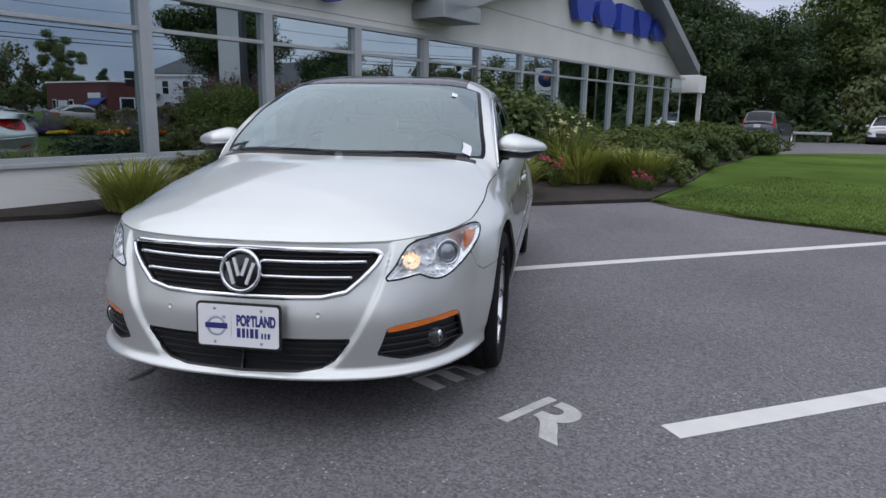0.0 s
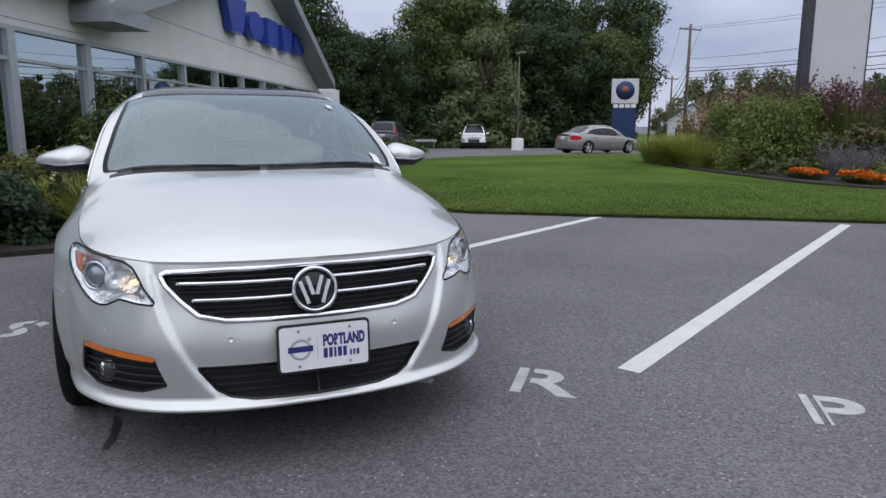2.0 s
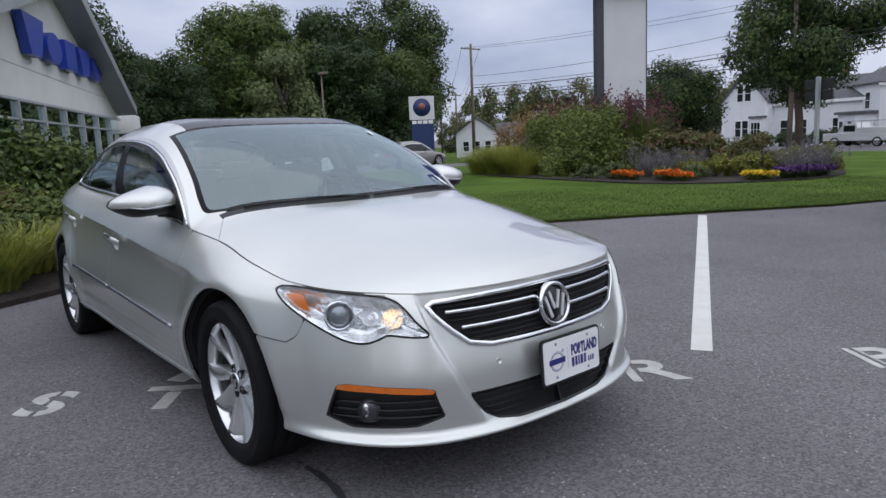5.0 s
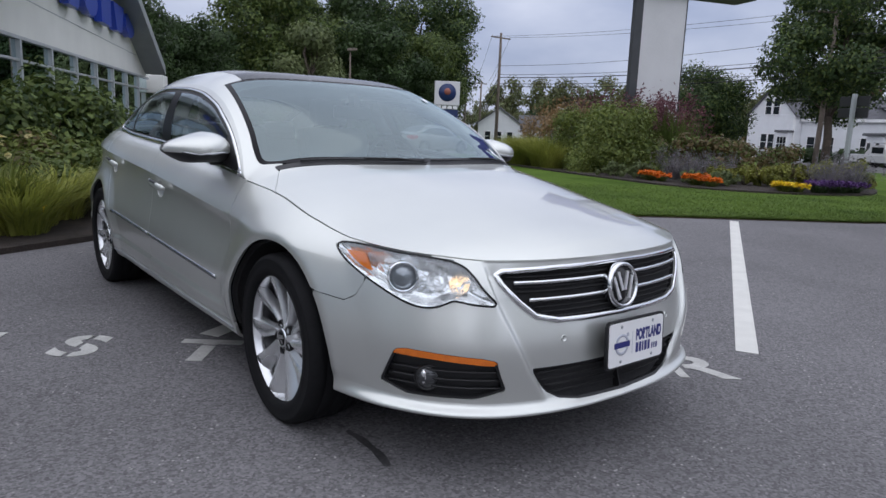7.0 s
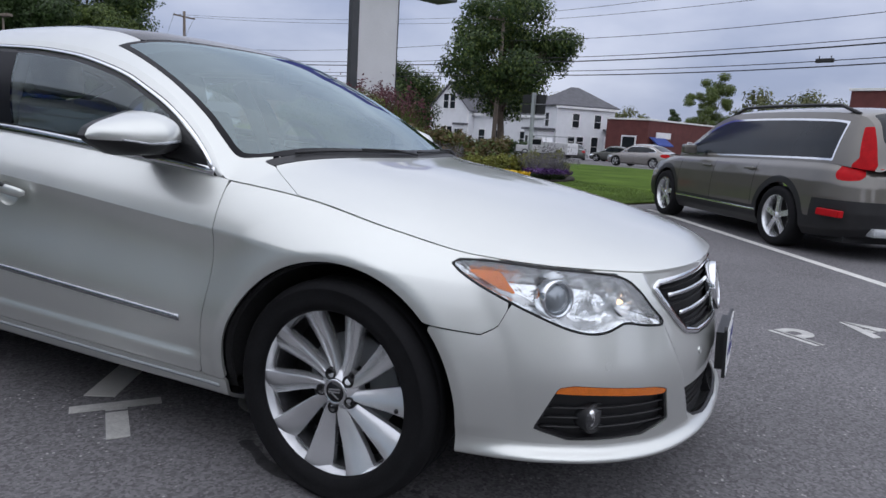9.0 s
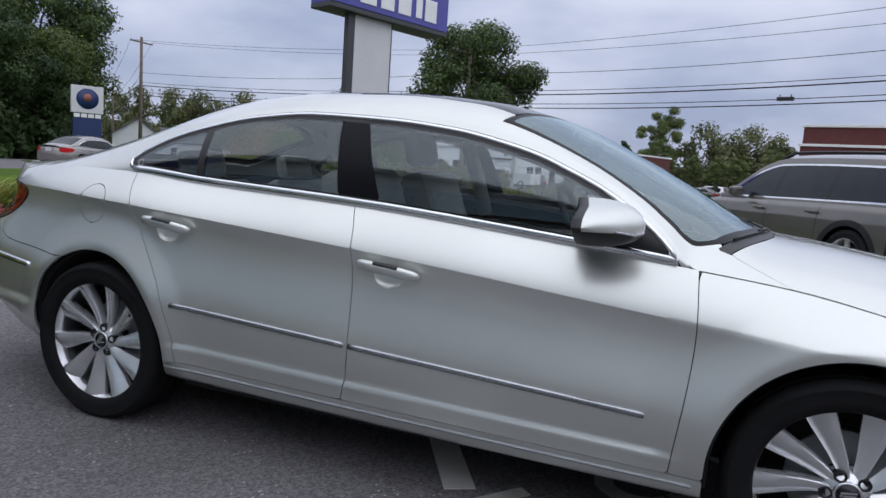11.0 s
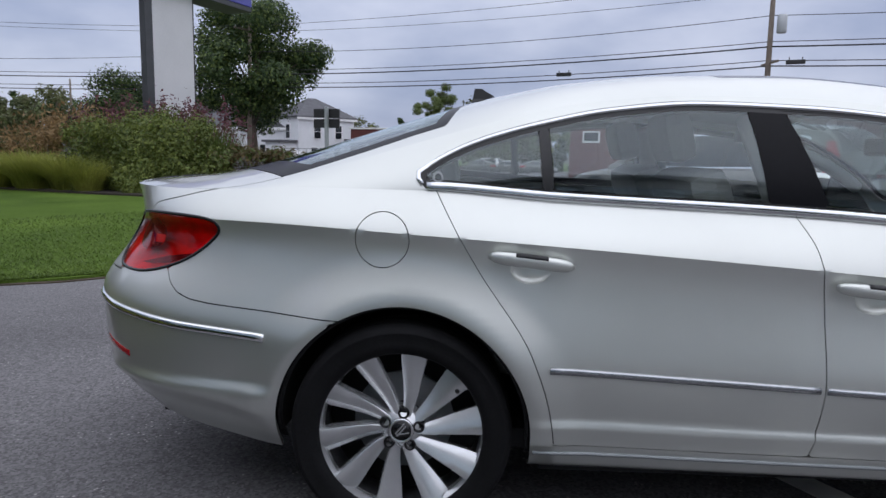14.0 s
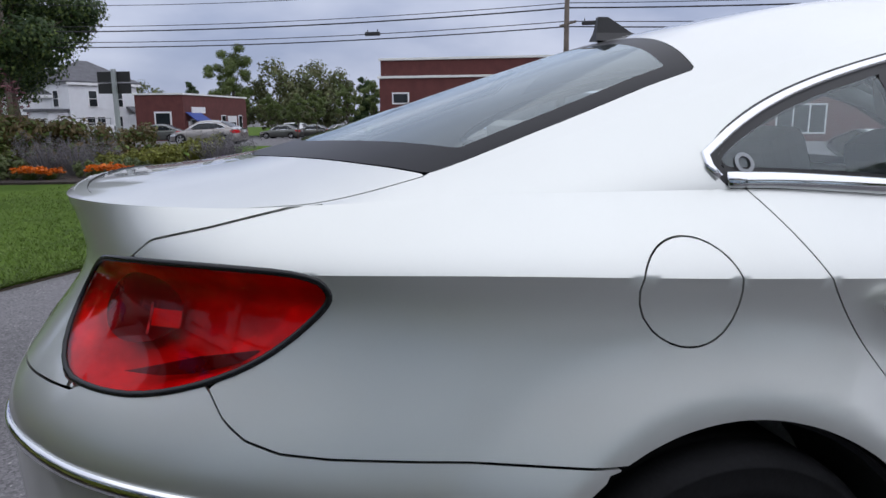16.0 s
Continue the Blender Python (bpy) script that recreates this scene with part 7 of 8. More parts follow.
M_PYLON = material("white_panel", (0.60, 0.60, 0.61), 0.6, vary=0.05, scale=.8, fine=18, bump=0.05)
M_STEEL = material("dark_steel", (0.06, 0.063, 0.068), 0.5, 0.4, vary=0.1, scale=3, fine=40, bump=0.03)
build_pylon()


def build_road_sign():
    m = basis(-41.8, 32.1, .55, .83, ground_z(-41.3, 32.9))
    p = thing("roadside_sign", "blue roadside sign column with a pale square head", "sign", m)
    part("column", boxes((.05, 1.85, -.15, .25, -.1, 3.1), bevel=.02), M_NAVY, p, "dark blue column")
    part("head", boxes((-.05, 1.95, -.2, .3, 3.45, 5.3), bevel=.03), M_PYLON, p, "pale grey square panel")
    o = part("roundel", fix_normals(mesh_of("roundel", *lathe([(.0005, -.22), (.70, -.22), (.70, -.15)], 32, "y"))), M_NAVY, p)
    o.location = (.95, 0, 4.42)
    o = part("roundel_mark", fix_normals(mesh_of("roundel_mark", *lathe([(.0005, -.25), (.26, -.25), (.26, -.2)], 20, "y"))), M_RUSTMARK, p)
    o.location = (.95, 0, 4.5)
    for k in range(4):
        part("sign_mark", boxes((.12 + .44 * k, .48 + .44 * k, -.16, -.1, 3.14, 3.40)), M_WHITE, p)


M_NAVY = material("navy_panel", (0.012, 0.03, 0.11), 0.4, vary=0.06, scale=2, fine=30, bump=0.02)
M_RUSTMARK = material("rust_print", (0.30, 0.10, 0.07), 0.5, vary=0.1, scale=5, fine=40, bump=0)
build_road_sign()

TREE_POLE, EAST_POLE, WEST_POLE, END_POLE, FAR_POLE = (-18.65, 47.15), (11.75, 31.5), (-52.0, 48.34), (42.0, 16.0), (-69.0, 60.9)


def build_pole(x, y, h, arms=(), label="weathered wooden utility pole", lean=(0, 0), along=(.886, -.464), r=.15):
    z = ground_z(x, y)
    p = thing("utility_pole", label, "pole", pose(x, y, z), "utility poles")
    part("shaft", fix_normals(mesh_of("shaft", *tube([(0, 0, -.3), (lean[0] * .5, lean[1] * .5, h * .5), (lean[0], lean[1], h)], r, 12, taper=r * .62))), M_WOOD, p)
    c, s = -along[1], along[0]
    for zz, half in arms:
        a = part("crossarm", boxes((-half, half, -.06, .06, zz - .06, zz + .06), bevel=.01), M_WOOD, p)
        a.rotation_euler = (0, 0, math.atan2(s, c))
        for k in (-.9, -.35, .35, .9):
            i = part("insulator", fix_normals(mesh_of("insulator", *lathe([(.035, 0), (.055, .03), (.03, .06), (.045, .09), (.0005, .13)], 10, "z"))), M_GREYTRIM, p)
            i.location = (c * half * k, s * half * k, zz + .06)
    return p


build_pole(*WEST_POLE, 11.9, ((11.4, 1.35),), along=(1, 0), r=.2)
build_pole(*FAR_POLE, 8.8, ((8.4, 1.0),), along=(1, 0), r=.16)
build_pole(-55.0, 46.4, 9.4, ((9.1, .7),), along=(1, 0), r=.13)
build_pole(*TREE_POLE, 11.0, ((10.1, 1.2),), lean=(.25, -.1), r=.19)
build_pole(-44, 68, 9.0, (), r=.13)
pole_e = build_pole(*EAST_POLE, 11.2, (), lean=(-.1, 0), r=.16)
t = part("transformer", fix_normals(mesh_of("transformer", *lathe([(.0005, 0), (.2, 0), (.22, .03), (.22, .78), (.2, .84), (.0005, .86)], 20, "z"))), M_ALU, pole_e, "grey transformer can")
t.location = (.34, -.22, 7.35)
part("bracket", boxes((-.05, .05, -.9, .9, 5.93, 6.03), bevel=.01), M_WOOD, pole_e)
build_pole(*END_POLE, 11.0, ((10.4, 1.2),), r=.17)
lp = thing("lamp_pole", "slim grey lamp pole on a concrete base", "pole", pose(-35.4, 20.45, ground_z(-35.4, 20.45)))
part("shaft", fix_normals(mesh_of("shaft", *tube([(0, 0, .6), (0, 0, 5.9)], .065, 10, taper=.045))), M_WOOD, lp)
part("base", fix_normals(mesh_of("base", *lathe([(.0005, .78), (.36, .75), (.38, .7), (.38, -.1)], 18, "z"))), M_WALL, lp, "pale concrete base")
part("lamp_head", boxes((-.12, .55, -.16, .16, 5.88, 6.02), bevel=.03), M_WOOD, lp)


def build_wires():
    def span(a, b, sag):
        n = 22
        t = np.linspace(0, 1, n)
        p = np.array(a)[None] * (1 - t)[:, None] + np.array(b)[None] * t[:, None]
        p[:, 2] -= 4 * sag * t * (1 - t)
        return p
    east = [(5.85, 0), (6.12, .1), (6.75, 0), (7.0, .1), (8.2, .05), (9.4, .6), (9.9, -.6)]
    tree = [(6.1, 0), (6.4, .1), (7.0, 0), (7.3, .1), (8.6, .05), (10.1, .9), (10.2, -.9)]
    west = [(6.5, 0), (6.8, .1), (7.4, 0), (7.7, .1), (8.6, .05), (11.5, 1.0), (11.5, -1.0)]
    low = [(5.0, 0), (5.2, .1), (5.7, 0), (5.9, .1), (6.6, .05), (8.5, .9), (8.5, -.9)]
    end = [(6.0, 0), (6.3, .1), (7.2, 0), (7.5, .1), (8.6, .05), (10.4, .8), (10.4, -.8)]
    for k, rad in enumerate((.032, .022, .038, .020, .018, .014, .014)):
        for (pa, ha), (pb, hb) in (((WEST_POLE, west), (TREE_POLE, tree)), ((TREE_POLE, tree), (EAST_POLE, east)), ((EAST_POLE, east), (END_POLE, end)), ((FAR_POLE, low), (WEST_POLE, west))):
            a = (pa[0] + ha[k][1] * .4, pa[1] + ha[k][1] * .9, ground_z(*pa) + ha[k][0])
            b = (pb[0] + hb[k][1] * .4, pb[1] + hb[k][1] * .9, ground_z(*pb) + hb[k][0])
            ob = part("overhead_wire", mesh_of("overhead_wire", *tube(span(a, b, .35 if k != 4 else .5), rad, 5)), M_CABLE)
            tagged(ob, "black overhead cable between utility poles", "cable", "overhead wires")
    for x, y, z in ((2.6, 36.35, 5.60), (12.75, 31.0, 5.75)):
        m = basis(x, y, .886, -.464, z)
        e = thing("cable_box", "black splice case hung on the overhead cable", "cable box", m, "cable boxes")
        part("case", boxes((-.42, .42, -.09, .09, -.12, .08), bevel=.035), M_BLACK, e)
        part("hook", boxes((-.3, -.26, -.02, .02, .08, .2), (.26, .3, -.02, .02, .08, .2)), M_BLACK, e)


build_wires()


def window_unit(parent, x, z, w, h, y, mat=None, frame=None):
    o = part("window", boxes((x - w / 2 - .09, x + w / 2 + .09, y - .06, y + .02, z - .09, z + h + .12), bevel=.0), frame or M_WHITE, parent)
    part("pane", boxes((x - w / 2, x + w / 2, y - .075, y - .062, z, z + h / 2 - .03)), M_DARKGLASS, o)
    part("pane", boxes((x - w / 2, x + w / 2, y - .075, y - .062, z + h / 2 + .03, z + h)), M_DARKGLASS, o)
    return o


def gable_roof(parent, x0, x1, y0, y1, ze, zr, axis, mat, over=.3):
    """Two sloping slabs; axis: the ridge's direction."""
    t = .16
    if axis == "x":
        ym = (y0 + y1) / 2
        for ya in (y0 - over, y1 + over):
            k = (zr - ze) / (ym - y0) * over
            v = [(x0 - over, ya, ze - k), (x1 + over, ya, ze - k), (x1 + over, ym, zr), (x0 - over, ym, zr)]
            v += [(a, b, c + t) for a, b, c in v]
            solid("roof", (v, [(3, 2, 1, 0), (4, 5, 6, 7), (0, 1, 5, 4), (1, 2, 6, 5), (2, 3, 7, 6), (3, 0, 4, 7)]), mat, parent)
    else:
        xm = (x0 + x1) / 2
        for xa in (x0 - over, x1 + over):
            k = (zr - ze) / (xm - x0) * over
            v = [(xa, y0 - over, ze - k), (xa, y1 + over, ze - k), (xm, y1 + over, zr), (xm, y0 - over, zr)]
            v += [(a, b, c + t) for a, b, c in v]
            solid("roof", (v, [(3, 2, 1, 0), (4, 5, 6, 7), (0, 1, 5, 4), (1, 2, 6, 5), (2, 3, 7, 6), (3, 0, 4, 7)]), mat, parent)


def hip_roof(parent, x0, x1, y0, y1, ze, zr, mat, over=.35):
    """A roof sloping to all four sides, with a thick eave."""
    x0, x1, y0, y1 = x0 - over, x1 + over, y0 - over, y1 + over
    d = (y1 - y0) / 2
    v = [(x0, y0, ze), (x1, y0, ze), (x1, y1, ze), (x0, y1, ze), (x0, y0, ze + .12), (x1, y0, ze + .12), (x1, y1, ze + .12), (x0, y1, ze + .12), (x0 + d, y0 + d, zr), (max(x1 - d, x0 + d + .4), y0 + d, zr)]
    f = [(3, 2, 1, 0), (0, 1, 5, 4), (1, 2, 6, 5), (2, 3, 7, 6), (3, 0, 4, 7), (4, 5, 9, 8), (5, 6, 9), (6, 7, 8, 9), (7, 4, 8)]
    return solid("roof", (v, f), mat, parent)


def clapboards(parent, x0, x1, y, z0, z1, step=.24):
    """Overlapping boards on a wall that faces -y, joined into one skin."""
    items = []
    z = z0
    while z < z1 - .02:
        t = min(z + step, z1)
        items.append(([(x0, y, z), (x1, y, z), (x1, y - .028, z), (x0, y - .028, z), (x0, y, t), (x1, y, t), (x1, y - .008, t), (x0, y - .008, t)],
                      [(0, 1, 2, 3), (7, 6, 5, 4), (3, 2, 6, 7), (0, 3, 7, 4), (1, 5, 6, 2), (0, 4, 5, 1)]))
        z = t
    return tagged(part("clapboard", mesh_of("clapboard", *join_vf(items), smooth=False), M_CLAP, parent), kind="stuff")


def build_house():
    m = basis(-37.2, 76.9, .978, -.206, -1.25)
    h = thing("farmhouse", "white clapboard farmhouse with grey shingle roofs", "house", m)
    # gabled front block
    solid("wall", prism([(-2.4, 0), (3.6, 0), (3.6, 5.3), (.6, 8.3), (-2.4, 5.3)], 0, 9, "y"), M_CLAP, h)
    gable_roof(h, -2.4, 3.6, 0, 9, 5.3, 8.35, "y", M_SHINGLE)
    clapboards(h, -2.38, 3.58, 0, .2, 5.3)
    for x, z in ((.1, 5.3), (1.15, 5.3), (-.1, 1.3), (.85, 1.3)):
        window_unit(h, x, z, .72, 1.75, -.03)
    part("corner_board", boxes((-2.44, -2.24, -.05, .1, 0, 5.3)), M_WHITE, h)
    part("corner_board", boxes((3.44, 3.64, -.05, .1, 0, 5.3)), M_WHITE, h)
    part("bay_window", boxes((2.0, 3.5, -.7, 0, .6, 3.3), bevel=.02), M_CLAP, h)
    part("bay_roof", boxes((1.85, 3.65, -.9, 0, 3.3, 3.55), bevel=.03), M_SHINGLE, h)
    for x in (2.35, 2.75, 3.15):
        window_unit(h, x, 1.3, .30, 1.5, -.7)
    # long middle wing
    part("wall", boxes((3.6, 15.2, 1.2, 8, 0, 4.9)), M_CLAP, h)
    gable_roof(h, 3.6, 15.2, 1.2, 8, 4.9, 7.2, "x", M_SHINGLE)
    clapboards(h, 3.62, 15.2, 1.2, .2, 4.85)
    part("eave_board", boxes((3.6, 15.2, .86, .92, 4.55, 4.85)), M_WHITE, h)
    for x in (5.0, 7.2, 11.0, 13.2):
        window_unit(h, x, 1.2, .85, 1.7, 1.17)
    # two-storey end block, turned: its long face looks down the road
    turn = Matrix.Translation((16.2, -.6, 0)) @ Matrix.Rotation(radians(56), 4, "Z")

    def turned(obs):
        for o in obs:
            if o.parent is h and o not in before:
                o.matrix_basis = turn @ o.matrix_basis
    before = set(h.children)
    part("wall", boxes((0, 7.4, 0, 6.4, 0, 6.0)), M_CLAP, h)
    hip_roof(h, 0, 7.4, 0, 6.4, 6.0, 8.35, M_SHINGLE)
    clapboards(h, .02, 7.38, 0, .2, 6.0)
    part("eave_board", boxes((-.3, 7.7, -.32, -.26, 5.75, 6.0)), M_WHITE, h)
    for x, z, hh in ((2.4, 3.7, 1.5), (5.2, 3.7, 1.5), (2.0, 1.5, 1.15), (3.1, 1.5, 1.15), (5.0, .6, 2.1)):
        window_unit(h, x, z, .8, hh, -.03)
    part("side_porch", boxes((6.2, 8.8, -1.7, 0, 0, 2.9), bevel=.02), M_CLAP, h)
    solid("porch_roof", prism([(-1.95, 2.85), (-1.95, 3.0), (.02, 3.75), (.02, 3.55)], 6.0, 9.0, "x"), M_SHINGLE, h)
    window_unit(h, 7.0, .6, .6, 1.7, -1.7)
    window_unit(h, 8.1, .6, .6, 1.7, -1.7)
    # the face towards the middle wing, with its porch
    for y, z in ((-2.2, 3.7), (-4.6, 3.7), (-4.6, 1.2)):
        o = window_unit(h, y, z, .8, 1.5, 0)
        o.matrix_basis = Matrix.Rotation(radians(-90), 4, "Z")
    part("porch", boxes((-2.0, 0, .4, 3.9, 0, 3.2), bevel=.02), M_CLAP, h)
    part("porch_roof", boxes((-2.3, 0, .1, 4.2, 3.2, 3.45), bevel=.03), M_SHINGLE, h)
    for y in (-1.3, -3.1):
        o = window_unit(h, y, .9, .7, 1.6, 0)
        o.matrix_basis = Matrix.Translation((-2.0, 0, 0)) @ Matrix.Rotation(radians(-90), 4, "Z")
    turned(list(h.children))
    part("chimney", boxes((9.0, 9.7, 4.3, 5.0, 6.5, 8.2)), M_BRICK, h)


build_house()


def build_brick(name, label, x, y, ux, uy, length, depth, height, wins, z, awning=None, step=None, skin=None):
    b = thing(name, label, "building", basis(x, y, ux, uy, z))
    part("wall", boxes((0, length, 0, depth, -.3, height)), skin or M_BRICK, b)
    part("parapet", boxes((-.12, length + .12, -.12, depth + .12, height, height + .16), bevel=.02), M_WALL, b, "pale parapet cap")
    if step:
        part("wall", boxes((step[0], step[1], .02, depth - .3, height + .16, step[2])), M_BRICK, b)
        part("parapet", boxes((step[0] - .12, step[1] + .12, -.1, depth, step[2], step[2] + .16), bevel=.02), M_WALL, b, "pale parapet cap")
    for wx, wz, ww, wh in wins:
        o = part("window", boxes((wx, wx + ww, -.07, .02, wz, wz + wh)), M_WHITE, b)
        n = max(1, round(ww / 1.1))
        for k in range(n):
            a = wx + .1 + k * (ww - .1) / n
            part("pane", boxes((a, a + (ww - .1) / n - .1, -.085, -.072, wz + .1, wz + wh - .1)), M_DARKGLASS, o)
    if awning:
        solid("awning", prism([(-1.1, awning[2] - .5), (-1.1, awning[2] - .62), (0, awning[2] + .2), (0, awning[2] + .25)], awning[0], awning[1], "x"), M_NAVYAWN, b, "blue canvas awning")
        part("door", boxes((awning[0] + .4, awning[0] + 1.4, -.08, .02, 0, 2.0)), M_WHITE, b)
        part("shop_sign", boxes((awning[0] + 1.2, awning[1] + 1.0, -.1, .02, awning[2] + .15, awning[2] + .75)), M_WHITE, b)
    return b


M_NAVYAWN = material("awning_canvas", (0.03, 0.06, 0.25), 0.8, vary=0.1, scale=4, fine=40, bump=0.1)
shop = build_brick("brick_shop", "low dark red brick building with white windows", -10.6, 68.0, .36, .933, 15, 4.8, 4.45, ((1.3, 1.0, 1.0, 1.2), (8.2, .9, 1.0, 1.7), (12.6, .9, 1.0, 1.7)), -1.05, (.4, 3.4, 2.6))
gd = part("garage_door", boxes((9.8, 12.0, -.08, .02, 0, 2.5)), M_WHITE, shop, "white roller door")
for k in range(3):
    part("pane", boxes((10.1 + .6 * k, 10.5 + .6 * k, -.095, -.082, 1.55, 1.85)), M_DARKGLASS, gd)
sw = part("window", boxes((-.07, .02, 1.2, 2.9, 1.0, 2.9)), M_WHITE, shop)
part("pane", boxes((-.09, -.072, 1.35, 2.75, 1.15, 2.75)), M_DARKGLASS, sw)
build_brick("brick_store", "long dark red brick building with a stepped parapet", 4.6, 46.6, .912, -.41, 36, 14, 4.35, ((.9, 2.6, 1.2, .8), (18.0, 1.4, 1.5, .9), (20.6, .5, 3.0, 1.9), (26.0, .5, 3.0, 1.9)), -.55, None, (.1, 13.6, 5.55))


def build_cottage():
    c = thing("cottage", "small white gabled house far down the road", "house", basis(-66.5, 58.5, .72, .69, -1.2))
    solid("wall", prism([(0, 0), (5.5, 0), (5.5, 3.1), (2.75, 5.0), (0, 3.1)], 0, 7, "y"), M_CLAP, c)
    gable_roof(c, 0, 5.5, 0, 7, 3.1, 5.05, "y", M_SHINGLE)
    part("wall", boxes((5.5, 11, 1.5, 6.5, 0, 2.6)), M_CLAP, c)
    gable_roof(c, 5.5, 11, 1.5, 6.5, 2.6, 4.2, "x", M_SHINGLE)
    for x in (1.3, 2.75, 4.2):
        window_unit(c, x, .8, .7, 1.2, 0)
    for x in (6.8, 9.4):
        window_unit(c, x, .8, .7, 1.1, 1.5)


build_cottage()


def build_board():
    m = basis(-8.8, 26.2, .94, -.33, ground_z(-8.3, 25.1))
    b = thing("notice_board", "back of a dark two-panel board on a post", "sign", m)
    part("post", boxes((.20, .34, -.07, .07, -.2, 3.05), bevel=.02), M_GREYTRIM, b)
    part("board", boxes((-.42, .82, .09, .15, 2.18, 2.55), bevel=.01), M_BLACK, b, "dark panel")
    part("board", boxes((-.42, .82, .09, .15, 2.60, 2.97), bevel=.01), M_BLACK, b, "dark panel")


build_board()

# ---------------------------------------------------------------- other parked cars


def simple_wheel(r, spokes=6):
    s = r / .345
    tyre = [(.245 * s, -.11), (.30 * s, -.118), (.335 * s, -.105), (.345 * s, -.07), (.345 * s, .07), (.335 * s, .105), (.30 * s, .118), (.245 * s, .108)]
    a = part("wheel", fix_normals(mesh_of("wheel", *lathe(tyre, 36))), M_RUBBER)
    part("rim", fix_normals(mesh_of("rim", *lathe([(.25 * s, .10), (.243 * s, .108), (.236 * s, .10), (.22 * s, .02), (.23 * s, -.1)], 36))), M_ALLOY, a)
    # near-black disc put in for the shade between the spokes
    part("brake_dish", fix_normals(mesh_of("brake_dish", *lathe([(.0005, .0), (.225 * s, .0)], 24))), M_LINER, a)
    v, f = [], []
    for k in range(spokes):
        n0 = len(v)
        for i in range(4):
            rr = (.03 + .215 * i / 3) * s
            w = (.030 if i < 3 else .044) * s
            for d in (-1, 1):
                v += [(d * w, .088 - .004 * i, rr), (d * w, .055, rr)]
            if i:
                b = n0 + 4 * i
                f += [(b - 4, b - 2, b + 2, b), (b - 3, b - 4, b, b + 1), (b - 2, b - 1, b + 3, b + 2)]
        ang = 2 * math.pi * k / spokes
        for j in range(n0, len(v)):
            x, y, z = v[j]
            v[j] = (x * math.cos(ang) + z * math.sin(ang), y, -x * math.sin(ang) + z * math.cos(ang))
    part("spokes", fix_normals(mesh_of("spokes", v, f, smooth=False)), M_ALLOY, a)
    part("hub", fix_normals(mesh_of("hub", *lathe([(.0005, .095), (.04 * s, .092), (.055 * s, .07)], 18))), M_ALLOY, a)
    return a


